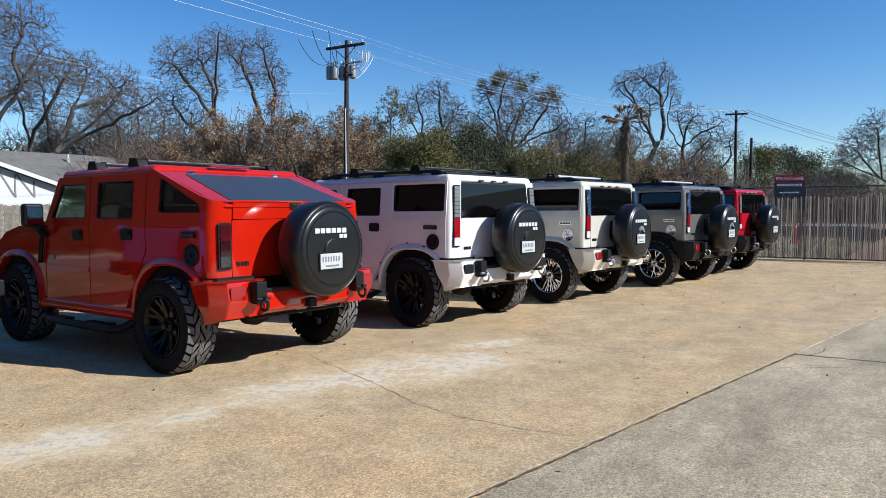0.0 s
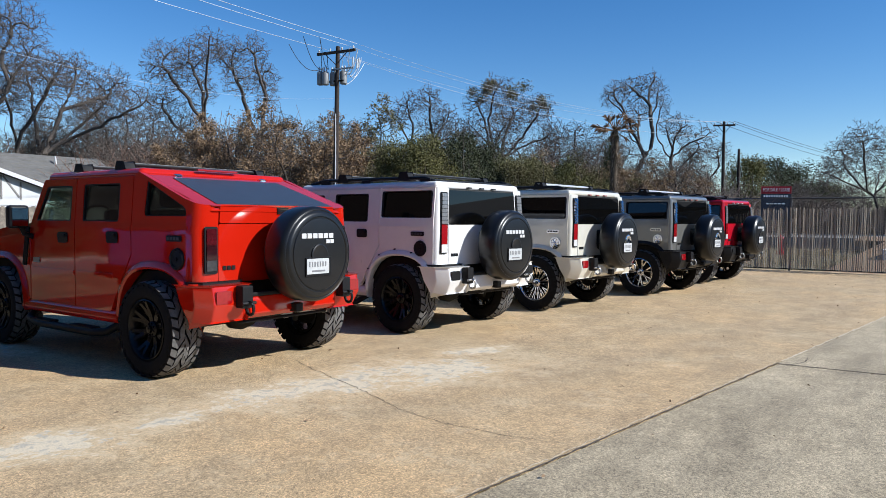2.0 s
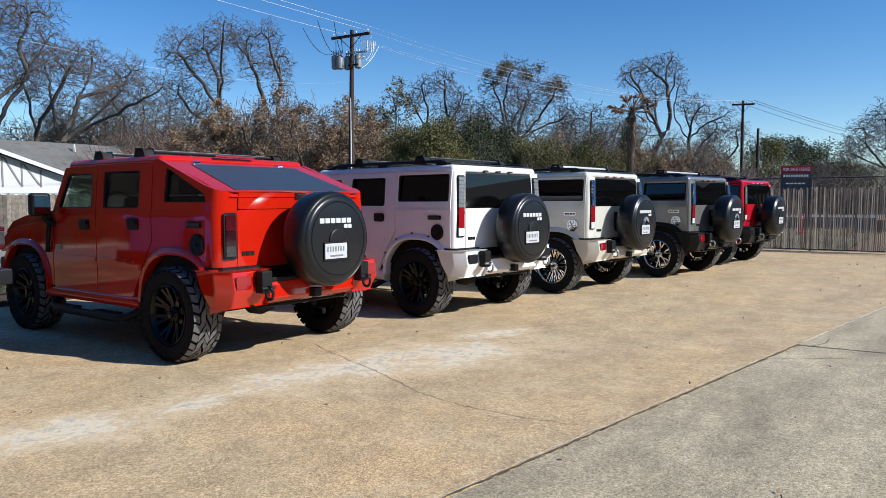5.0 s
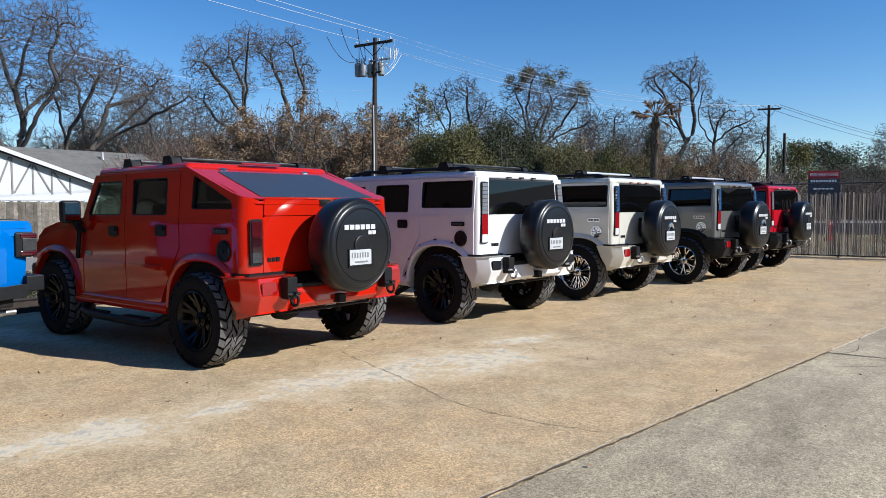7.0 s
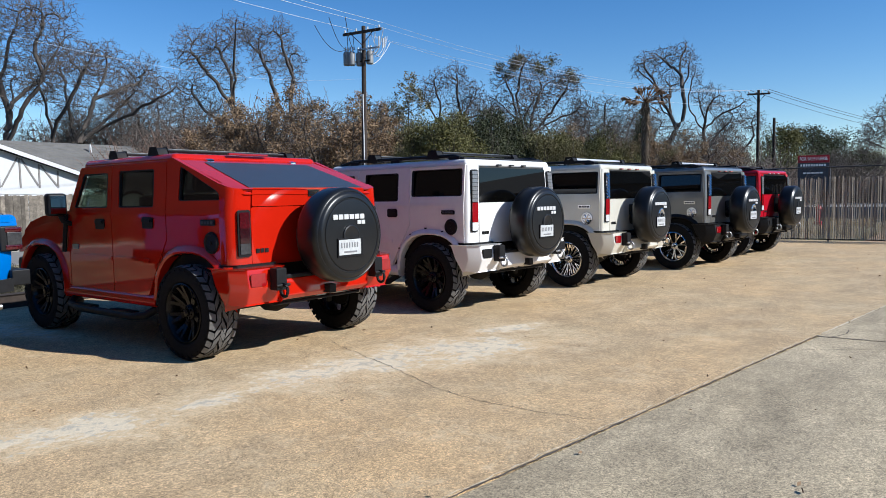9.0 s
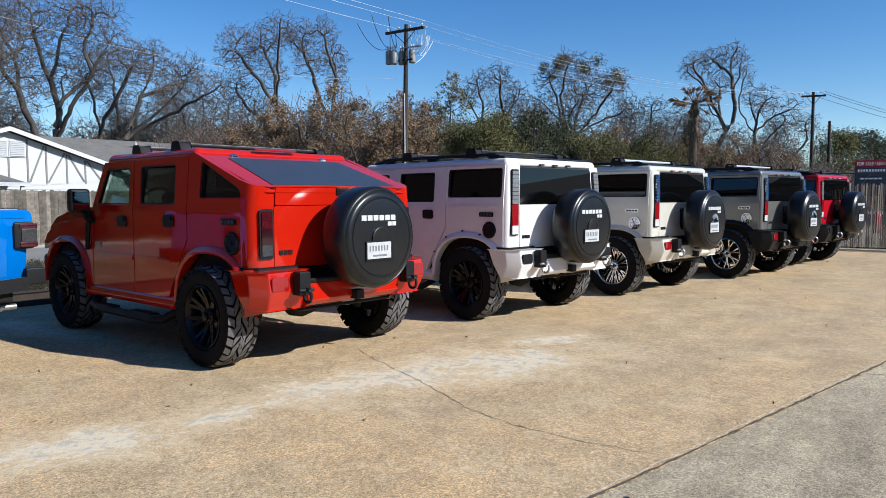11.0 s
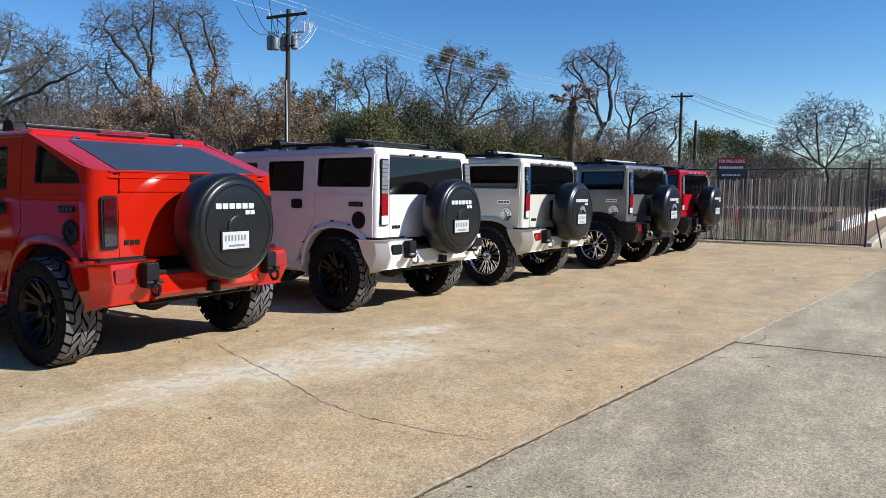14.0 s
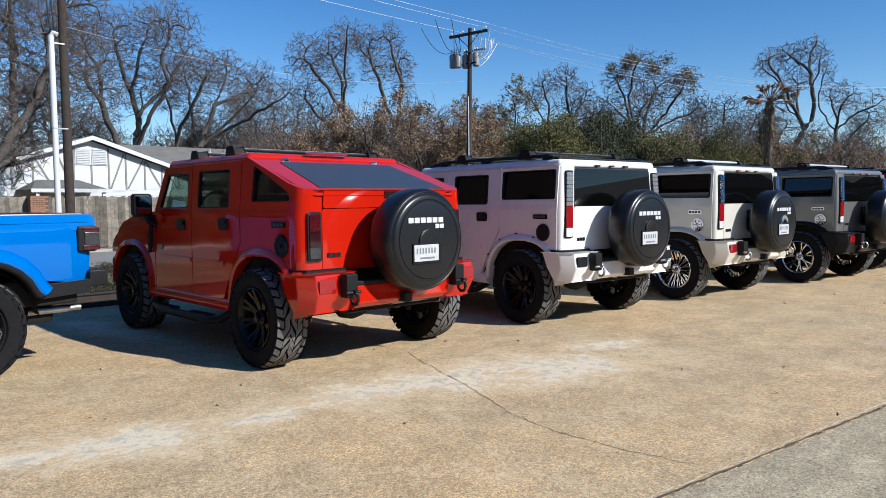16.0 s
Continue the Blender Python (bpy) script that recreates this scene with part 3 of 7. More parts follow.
def wheel(parent, side, y, x, style, turn=0.0, r=R):
    """A wheel (tyre, tread, rim, spokes, hub, brake) with its outer face on the given side."""
    rim_mat, spoke_key, make, cap = style
    root = part("wheel", kept("tyre", tyre_mesh), RUBBER, parent, "black off-road tyre and wheel")
    root.matrix_local = pose(x * side, y, r, 0, 0, 0 if side > 0 else 180) @ pose(0, 0, 0, turn) @ Matrix.Diagonal((1, r / R, r / R, 1))
    tread = kept("tread", tread_mesh)
    # dusty tops, near-black sides that paint in the shade of the grooves
    if not tread.materials:
        tread.materials.append(TREAD)
        tread.materials.append(RUBBER)
    part("tread", tread, TREAD, root, "dusty chunky all-terrain tread blocks with shade painted on their sides")
    part("rim", kept("rim", rim_mesh), rim_mat, root)
    part("spokes", kept(spoke_key, make), rim_mat, root)
    part("hub_cap", kept("hub", hub_mesh), cap, root)
    part("brake_disc", kept("disc", disc_mesh), UNDER, root, "dull steel brake disc")
    return root


BLACK_WHEEL = (BLACK_RIM, "spokes_black", lambda: spokes_mesh(8, 0.16, 0.055, 0.10), BLACK_RIM)
CHROME_MESH = (CHROME, "spokes_mesh", lambda: spokes_mesh(16, 0.09, 0.020, 0.09), CHROME)
CHROME_FAN = (CHROME, "spokes_fan", lambda: spokes_mesh(7, 0.18, 0.030, 0.08), CHROME)


# ---------------------------------------------------------------- big off-road wagons
def tumble(z):
    return max(0.0, (z - 1.42) / 0.58) * 0.045


def side_put(s):
    """(y, z, depth) to a place on the body side; sides lean in above the belt line."""
    return lambda u, v, d: Vector((s * (0.975 - tumble(v) - d), u, v))


def arch_line(cy, r=0.60):
    """Wheel-arch opening from its front foot over to its rear, flattened on top."""
    out = []
    for i in range(17):
        a = radians(8 + 164 * i / 16)
        c, sn = math.cos(a), math.sin(a)
        k = (abs(c) ** 2.6 + abs(sn) ** 2.6) ** (-1 / 2.6)
        out.append((cy + r * k * c * 0.98, 0.455 + r * k * sn))
    return out


def flare(parent, s, cy, mat, drop0, drop1):
    """Raised fender flare round a wheel opening, open below."""
    inner = [p for p in arch_line(cy, 0.585) if p[1] > 0.0]
    outer = []
    for i, (y, z) in enumerate(inner):
        d = Vector((y - cy, z - 0.455)).normalized()
        outer.append((y + d.x * 0.085, z + d.y * 0.085))
    inner = [(inner[0][0], drop0)] + inner + [(inner[-1][0], drop1)]
    outer = [(outer[0][0], drop0)] + outer + [(outer[-1][0], drop1)]
    bm = bmesh.new()
    n = len(inner)
    rows = []
    for (yi, zi), (yo, zo) in zip(inner, outer):
        rows.append([bm.verts.new((s * x, y, z)) for x, y, z in ((0.90, yi, zi), (0.998, yi, zi), (1.012, yi + (yo - yi) * 0.25, zi + (zo - zi) * 0.25), (0.995, yi + (yo - yi) * 0.75, zi + (zo - zi) * 0.75), (0.965, yo, zo), (0.90, yo, zo))])
    for a, b in zip(rows, rows[1:]):
        for k in range(6):
            bm.faces.new((a[k], a[(k + 1) % 6], b[(k + 1) % 6], b[k]))
    bm.faces.new(rows[0])
    bm.faces.new(rows[-1][::-1])
    return part("wheel_flare", bm, mat, parent, smooth=50)


def handle(parent, s, y, z, mat):
    bm = bmesh.new()
    prism(bm, rounded([(y - 0.095, z - 0.055), (y + 0.095, z - 0.055), (y + 0.095, z + 0.055), (y - 0.095, z + 0.055)], 0.025), side_put(s), 0.004, -0.012)
    pocket = part("door_handle", bm, PLASTIC, parent, "black recessed door handle", bevel=0.004)
    bm = bmesh.new()
    prism(bm, rounded([(y - 0.07, z + 0.005), (y + 0.07, z + 0.005), (y + 0.07, z + 0.04), (y - 0.07, z + 0.04)], 0.014), side_put(s), -0.013, -0.03)
    part("pull", bm, mat, pocket, bevel=0.004)


def pane(name, parent, outline, put, mat, depth=0.018, label=""):
    bm = bmesh.new()
    prism(bm, outline, put, depth, depth + 0.006)
    ob = part(name, bm, mat, parent, label, smooth=0)
    return ob


def window(parent, s, hole, mat, label=""):
    """Rubber seal and pane in a door or quarter opening."""
    big = rounded(hole, 0.035)
    c = Vector((sum(p[0] for p in hole) / len(hole), sum(p[1] for p in hole) / len(hole)))
    small = rounded([tuple(c + (Vector(p) - c) * (1 - 0.018 / max(0.1, (Vector(p) - c).length) * 1.5)) for p in hole], 0.03)
    seal = part("window_seal", sheet(big, [small], side_put(s), 0.02), PLASTIC, parent, "black rubber window seal", smooth=0)
    for v in seal.data.vertices:
        v.co.x -= s * 0.006
    lean = side_put(s)
    pane("window_pane", seal, big, lambda u, v, d: lean(u, v, d + (v - 1.5) * 0.05), mat, 0.02, label)


def wagon(name, label, m, paint, wheels, sut=False, lights="red", cap=PLASTIC, bumper=None, roofbar=PLASTIC, emblem=PLASTIC, door_pull=None, flare_mat=None, shade=GLASS_DARK, markers=CLEAR_LENS, track=0.912, bolts=False):
    """A boxy lifted off-road wagon, or its pickup version with a slanted bed cover. Origin under the rear axle, nose to +y."""
    car = thing(name, label, "off-road car", "row of parked off-road cars", m)
    bumper = bumper or paint
    flare_mat = flare_mat or paint
    door_pull = door_pull or paint
    body = part("body", boxed(-0.90, 0.90, -0.56, 3.70, 0.66, 1.02), UNDER, car, "dark inner body and floor pan", bevel=0.02)
    fw = [(1.53, 1.49), (2.28, 1.49), (2.07, 1.87), (1.53, 1.87)]
    rw = [(0.61, 1.49), (1.30, 1.49), (1.30, 1.88), (0.61, 1.88)]
    for s in (-1, 1):
        put = side_put(s)
        # front fender
        a = arch_line(3.118)
        out = [(2.425, 0.60), (2.425, 1.36), (2.9, 1.32), (3.3, 1.26), (3.55, 1.20), (3.70, 1.12), (3.79, 1.02), (3.80, 0.93)] + [p for p in a if p[1] > 0.93 or p[0] < 3.0]
        part("front_fender", sheet(out, [], put, 0.05), paint, car, bevel=0.008)
        door = part("front_door", sheet(rounded([(1.445, 0.57), (2.41, 0.57), (2.41, 1.42), (2.37, 1.50), (2.13, 1.945), (1.445, 1.945)], 0.03), [rounded(fw, 0.035)], put, 0.045), paint, car, bevel=0.007)
        window(door, s, fw, GLASS_FRONT, "lightly tinted door glass")
        handle(door, s, 1.68, 1.31, door_pull)
        rear = part("rear_door", sheet(rounded([(1.435, 0.57), (1.435, 1.945), (0.385, 1.945), (0.385, 1.17), (0.66, 0.74), (0.76, 0.57)], 0.03), [rounded(rw, 0.035)], put, 0.045), paint, car, bevel=0.007)
        window(rear, s, rw, GLASS_MID if sut else shade, "dark tinted door glass")
        handle(rear, s, 0.71, 1.33, door_pull)
        a = arch_line(0.0)[::-1]
        foot = [p for p in a if p[1] > 0.93 or p[0] > 0]
        if sut:
            out = [(0.375, 1.955), (0.30, 1.985), (-0.50, 1.70), (-0.50, 0.93)] + foot + [(0.65, 0.73), (0.375, 1.16)]
            qw = [(0.17, 1.55), (0.15, 1.895), (-0.47, 1.632), (-0.53, 1.55)]
        else:
            out = [(0.375, 1.945), (-0.60, 1.945), (-0.60, 0.93)] + foot + [(0.65, 0.73), (0.375, 1.16)]
            qw = [(0.355, 1.55), (0.355, 1.905), (-0.555, 1.905), (-0.555, 1.55)]
        quarter = part("rear_quarter", sheet(out, [rounded(qw, 0.03)], put, 0.05), paint, car, bevel=0.008)
        window(quarter, s, qw, GLASS_MID if sut else shade, "dark tinted quarter glass")
        # crease along the flank
        for y0, y1 in ((0.72, 1.40), (1.47, 2.36)):
            bm = bmesh.new()
            prism(bm, [(y0, 0.915), (y1, 0.915), (y1, 0.955), (y0, 0.955)], put, 0.0, -0.012)
            part("side_moulding", bm, paint, car, bevel=0.005)
        for y0, y1 in ((-0.52, 0.37), (0.395, 1.425), (1.455, 2.40)):
            bm = bmesh.new()
            prism(bm, [(y0, 1.432), (y1, 1.432), (y1, 1.452), (y0, 1.452)], put, 0.004, -0.006)
            part("belt_crease", bm, paint, car, bevel=0.005)
        # black strip standing in for the dark gap between body and bumper
        bm = bmesh.new()
        prism(bm, [(s * 0.50, -0.69), (s * 0.93, -0.69), (s * 0.985, -0.62), (s * 0.985, -0.42), (s * 0.93, -0.42), (s * 0.93, -0.60), (s * 0.50, -0.64)], lambda u, v, d: Vector((u, v, d)), 0.921, 0.945)
        part("bumper_seal", bm, PLASTIC, car, "black strip drawn for the dark gap over the bumper", bevel=0.004)
        bm = bmesh.new()
        prism(bm, [(0.84, 0.60), (0.955, 0.592), (0.985, 0.555), (0.995, 0.50), (0.97, 0.455), (0.84, 0.44)], lambda u, v, d, s=s: Vector((s * u, d, v)), 0.60, 2.56)
        part("sill", bm, paint, car, "body-coloured rocker sill", bevel=0.012)
        flare(car, s, 0.0, flare_mat, 0.62, 0.93 if sut else 0.62)
        flare(car, s, 3.118, flare_mat, 0.62, 0.55)
        if bolts:
            for cy in (0.0, 3.118):
                for a in (35, 60, 85, 110, 140):
                    q = radians(a)
                    y, z = cy + 0.655 * math.cos(q) * 1.06, 0.455 + 0.655 * math.sin(q) * 1.03
                    part("flare_bolt", rod((s * 0.985, y, z), (s * 1.012, y, z), 0.010, 6), PLASTIC, car)
        # wheel-house liner
        for cy in (0.0, 3.118):
            bm = bmesh.new()
            lathe(bm, [(0.60, s * 0.55), (0.60, s * 0.93)], seg=32, centre=(0, cy, 0.455))
            bmesh.ops.delete(bm, geom=[f for f in bm.faces if len(f.verts) > 4 or f.calc_center_median().z < 0.62], context="FACES")
            box(bm, s * 0.53 - 0.01, s * 0.53 + 0.01, cy - 0.5, cy + 0.5, 0.62, 1.0)
            part("wheel_liner", bm, UNDER, car, "black wheel-house liner")
        if sut:
            bm = bmesh.new()
            prism(bm, rounded([(2.20, 1.02), (2.33, 1.02), (2.33, 1.07), (2.20, 1.07)], 0.012), put, 0.0, -0.01)
            part("door_badge", bm, STEEL, door, "small metal badge on the door", bevel=0.003)
        # fuel door, side marker, step
        if s < 0:
            bm = bmesh.new()
            lathe(bm, [(0.10, -0.955), (0.105, -0.985), (0.098, -0.998), (0.075, -1.0), (0.07, -0.992), (0.02, -0.992), (0.018, -1.004)], centre=(0, -0.38, 1.15), seg=32)
            door = part("fuel_door", bm, cap, car, "round fuel door")
            if cap == CHROME:
                bm = bmesh.new()
                lathe(bm, [(0.068, -0.99), (0.068, -0.9985), (0.03, -1.0)], centre=(0, -0.38, 1.15), seg=28)
                part("cap_face", bm, CHROME, door, "brushed steel cap face")
                bm = bmesh.new()
                for k in range(3):
                    a = k * math.pi / 3
                    tube(bm, ((-1.001, -0.38 - 0.066 * math.cos(a), 1.15 - 0.066 * math.sin(a)), (-1.001, -0.38 + 0.066 * math.cos(a), 1.15 + 0.066 * math.sin(a))), 0.008, 6)
                part("cap_spokes", bm, CHROME, door, "chrome cross ribs")
            for k in range(8):
                a = k * math.tau / 8
                part("bolt", rod((-0.994, -0.38 + 0.087 * math.cos(a), 1.15 + 0.087 * math.sin(a)), (-1.003, -0.38 + 0.087 * math.cos(a), 1.15 + 0.087 * math.sin(a)), 0.006, 6), cap, door)
            bm = bmesh.new()
            prism(bm, rounded([(-0.44, 1.315), (-0.22, 1.315), (-0.22, 1.365), (-0.44, 1.365)], 0.012), put, 0.0, -0.012)
            part("side_badge", bm, emblem, car, "side badge plate", bevel=0.003)
            for k in range(4):
                part("badge_block", prism(bmesh.new(), [(-0.42 + k * 0.05, 1.326), (-0.385 + k * 0.05, 1.326), (-0.385 + k * 0.05, 1.354), (-0.42 + k * 0.05, 1.354)], put, -0.012, -0.018), INK, car, smooth=0)
        bm = bmesh.new()
        tube(bm, ((s * 0.80, 0.66, 0.50), (s * 1.0, 0.80, 0.36), (s * 1.03, 1.0, 0.34), (s * 1.03, 2.1, 0.34), (s * 1.0, 2.4, 0.37), (s * 0.82, 2.52, 0.5)), 0.042, 10)
        step = part("side_step", bm, PLASTIC, car, "black tubular side step")
        for y in (1.0, 1.85):
            part("step_pad", boxed(s * 1.0 - 0.05, s * 1.0 + 0.05, y, y + 0.45, 0.365, 0.392), PLASTIC, step, bevel=0.008)
        # mirror
        bm = boxed(s * 1.14 - 0.105, s * 1.14 + 0.105, 2.28, 2.40, 1.40, 1.66)
        mirror = part("door_mirror", bm, PLASTIC, car, "black door mirror", bevel=0.035, seg=3)
        part("mirror_glass", boxed(s * 1.14 - 0.08, s * 1.14 + 0.08, 2.272, 2.279, 1.43, 1.63), MIRROR, mirror, "mirror glass", smooth=0)
        part("mirror_arm", tube(bmesh.new(), ((s * 0.96, 2.36, 1.30), (s * 1.06, 2.36, 1.34), (s * 1.10, 2.35, 1.44)), 0.03, 8), PLASTIC, mirror)
        part("cowl_post", tube(bmesh.new(), ((s * 1.0, 2.50, 0.98), (s * 1.01, 2.44, 1.2), (s * 0.99, 2.43, 1.42)), 0.025, 8), PLASTIC, car, "black snorkel-like cowl trim")
        # wheels
        wheel(car, s, 0.0, track + (0.045 if sut and s > 0 else 0), wheels, turn=17 * (s + 2))
        wheel(car, s, 3.118, 0.912, wheels, turn=29)
    # plain dark underbody box, added also to block light under the car
    part("skid_pan", boxed(-0.72, 0.72, 0.45, 2.62, 0.40, 0.60), UNDER, car, "dark gearbox and skid pan box, also blocks light below the car", bevel=0.03)
    # hood, cowl, nose
    bm = bmesh.new()
    prism(bm, [(2.42, 1.22), (2.42, 1.40), (2.8, 1.37), (3.3, 1.32), (3.62, 1.25), (3.77, 1.16), (3.83, 1.03), (3.83, 0.85)], lambda u, v, d: Vector((d, u, v)), -0.88, 0.88)
    part("hood", bm, paint, car, bevel=0.07, seg=4)
    grille = part("grille", boxed(-0.80, 0.80, 3.842, 3.89, 0.88, 1.16), CHROME, car, "chrome grille", bevel=0.02)
    for i in range(7):
        x = -0.42 + i * 0.14
        part("grille_slot", boxed(x - 0.035, x + 0.035, 3.892, 3.897, 0.93, 1.11), PLASTIC, grille, smooth=0)
    for s in (-1, 1):
        bm = bmesh.new()
        lathe(bm, [(0.09, 3.885), (0.09, 3.90), (0.06, 3.91)], axis="y", centre=(s * 0.64, 0, 1.03), seg=24)
        part("headlight", bm, CLEAR_LENS, car, "round headlight")
    part("front_bumper", boxed(-0.92, 0.92, 3.78, 4.02, 0.60, 0.86), PLASTIC if sut else bumper, car, bevel=0.05)
    # windscreen, roof, inner cabin
    bm = bmesh.new()
    prism(bm, rounded([(-0.86, 0.0), (0.86, 0.0), (0.82, 0.56), (-0.82, 0.56)], 0.04), lambda u, v, d: Vector((u, 2.41 - v * 0.50 + d, 1.43 + v * 0.90)), 0.0, 0.008)
    part("windscreen", bm, GLASS_FRONT, car, "windscreen glass", smooth=0)
    roof_back = 0.30 if sut else -0.60
    bm = boxed(-0.925, 0.925, roof_back, 2.14, 1.93, 2.03)
    for v in bm.verts:
        if v.co.z > 2:
            v.co.x *= 0.975
            v.co.y += 0.015 if v.co.y < 1 else -0.05
    part("roof", bm, paint, car, bevel=0.045, seg=3)
    part("cabin_trim", boxed(-0.91, 0.91, -0.52 if not sut else 0.12, 2.38, 1.03, 1.40), TRIM, car, "dark door cards and dashboard", bevel=0.02)
    part("headliner", boxed(-0.88, 0.88, roof_back + 0.05, 2.08, 1.905, 1.925), TRIM, car, "grey headliner", smooth=0)
    for s in (-0.45, 0.45):
        for y in (1.42, 0.62):
            seat = part("seat", boxed(s - 0.25, s + 0.25, y - 0.16, y - 0.02, 1.05, 1.62), TRIM, car, "dark leather seat", bevel=0.05)
            part("headrest", boxed(s - 0.13, s + 0.13, y - 0.17, y - 0.07, 1.64, 1.81), TRIM, seat, bevel=0.04)
    bm = bmesh.new()
    ring = [(-0.45 + 0.18 * math.cos(a), 1.98 - 0.07 * math.sin(a), 1.50 + 0.17 * math.sin(a)) for a in [k * math.tau / 20 for k in range(21)]]
    tube(bm, ring, 0.016, 6, caps=False)
    part("steering_wheel", bm, TRIM, car)
    # roof rack: low side rails on the wagon, two cross bars on clamps
    top = 2.045 if sut else 2.10
    for s in (-1, 1):
        if not sut:
            y0, y1 = -0.48, 1.95
            rail = part("roof_rail", tube(bmesh.new(), ((s * 0.84, y0, 2.03), (s * 0.84, y0 + 0.14, 2.075), (s * 0.84, y1 - 0.3, 2.085), (s * 0.84, y1, 2.03)), 0.026, 8), PLASTIC, car, "black roof rail")
            for y in (y0 + 0.12, 0.75, y1 - 0.34):
                part("rail_foot", boxed(s * 0.84 - 0.035, s * 0.84 + 0.035, y - 0.09, y + 0.09, 2.015, 2.075), PLASTIC, rail, bevel=0.012)
    for y in ((0.72, 1.52) if sut else (0.02, 1.22)):
        bar = part("cross_bar", boxed(-0.88, 0.88, y - 0.04, y + 0.04, top + 0.02, top + 0.048), roofbar, car, "aerodynamic roof cross bar", bevel=0.01)
        part("bar_strip", boxed(-0.87, 0.87, y - 0.012, y + 0.012, top + 0.0485, top + 0.053), STEEL, bar, smooth=0)
        for s in (-1, 1):
            part("bar_clamp", prism(bmesh.new(), [(-0.10, top - 0.04), (0.10, top - 0.04), (0.06, top + 0.055), (-0.05, top + 0.055)], lambda u, v, d, s=s, y=y: Vector((s * 0.82 + d, y + u, v)), -0.06, 0.06), PLASTIC, bar, "black bar clamp", bevel=0.012)
    if not sut:
        part("roof_lip", boxed(-0.86, 0.86, -0.52, -0.44, 2.02, 2.055), PLASTIC, car, "black rear roof lip", bevel=0.015)
    # rear end
    rear_put = lambda u, v, d: Vector((u * (1 - tumble(v) / 0.975), -0.66 + d + (0 if sut else max(0, v - 1.46) * 0.05), v))
    z_top = 1.655 if sut else 1.945
    for s in (-1, 1):
        x0, x1 = sorted((s * 0.975, s * 0.745))
        bm = bmesh.new()
        zs = [0.93, 1.42, z_top]
        prof = [(s * 0.745, -0.655), (s * 0.915, -0.655), (s * 0.945, -0.648), (s * 0.966, -0.625), (s * 0.975, -0.595), (s * 0.92, -0.595), (s * 0.745, -0.60)]
        if sut:
            prof = [(s * 0.745, -0.655), (s * 0.85, -0.655), (s * 0.895, -0.649), (s * 0.932, -0.630), (s * 0.957, -0.600), (s * 0.970, -0.560), (s * 0.975, -0.500), (s * 0.92, -0.500), (s * 0.745, -0.60)]
        rise = lambda y, z: z + ((y + 0.655) * 0.33 if sut and z == z_top else 0)
        rows = [[bm.verts.new((x - s * tumble(z) * abs(x) / 0.975, y + (0 if sut else max(0, z - 1.46) * 0.05), rise(y, z))) for x, y in prof] for z in zs]
        for a, b in zip(rows, rows[1:]):
            for k in range(len(prof)):
                bm.faces.new((a[k], a[(k + 1) % len(prof)], b[(k + 1) % len(prof)], b[k]))
        bm.faces.new(rows[0])
        bm.faces.new(rows[-1][::-1])
        part("rear_pillar", bm, paint, car, smooth=50)
        lo, hi = (1.02, 1.45) if sut else (1.09, 1.885)
        u0, u1 = sorted((s * 0.895, s * 0.765) if sut else (s * 0.915, s * 0.785))
        bm = bmesh.new()
        prism(bm, rounded([(u0, lo), (u1, lo), (u1, hi), (u0, hi)], 0.02), rear_put, 0.0, -0.014)
        lamp = part("tail_light", bm, PLASTIC, car, "tall tail light in a black bezel", bevel=0.004)
        if sut:
            bands = [("reverse_lens", 1.045, 1.14, GREY_LENS), ("lamp_lens", 1.145, 1.28, DARK_LENS), ("lamp_lens", 1.285, 1.43, SMOKED_RED)]
        else:
            bands = [("reverse_lens", 1.105, 1.205, CLEAR_LENS), ("lamp_lens", 1.21, 1.46, RED_LENS)]
            for k in range(8):
                z = 1.475 + k * 0.0505
                bands.append(("lamp_louvre", z, z + 0.038, LOUVRE if lights == "black" else CLEAR_LENS))
        for nm, z0, z1, mt in bands:
            bm = bmesh.new()
            e = 0.015 if sut else 0.014
            if nm == "lamp_louvre" and lights == "chrome":
                um = (u0 + u1) / 2
                for c0, c1, dz in ((u0 + e, um - 0.004, 0.0), (um + 0.004, u1 - e, 0.02)):
                    hood = lambda u, v, d, z0=z0 + dz, z1=z1 + dz: rear_put(u, v, d if d > -0.015 else -0.016 - 0.026 * (z1 - v) / (z1 - z0))
                    prism(bm, [(c0, z0 + dz), (c1, z0 + dz), (c1, z1 + dz), (c0, z1 + dz)], hood, -0.012, -0.03)
                part(nm, bm, CHROME, lamp, "chrome louvre", smooth=0)
                continue
            prism(bm, rounded([(u0 + e, z0), (u1 - e, z0), (u1 - e, z1), (u0 + e, z1)], 0.008, 2), rear_put, -0.014, -0.024)
            part(nm, bm, mt, lamp, bevel=0.003)
    gate_hi = 1.475 if sut else 1.455
    bm = bmesh.new()
    prism(bm, rounded([(-0.74, 0.93), (0.74, 0.93), (0.74, gate_hi), (-0.74, gate_hi)], 0.02), rear_put, 0.03, 0.0)
    gate = part("tailgate", bm, paint, car, bevel=0.007)
    if not sut:
        bm = bmesh.new()
        prism(bm, rounded([(-0.10, 1.10), (0.55, 1.10), (0.55, 1.36), (-0.10, 1.36)], 0.02), rear_put, 0.0, -0.012)
        part("plate_recess", bm, PLASTIC, gate, "black plastic tailgate panel", bevel=0.004)
    for k in range(3):
        x = -0.70 + k * 0.05
        part("badge_block", prism(bmesh.new(), [(x, 1.045), (x + 0.038, 1.045), (x + 0.038, 1.085), (x, 1.085)], rear_put, 0.0, -0.008), PLASTIC, gate, smooth=0)
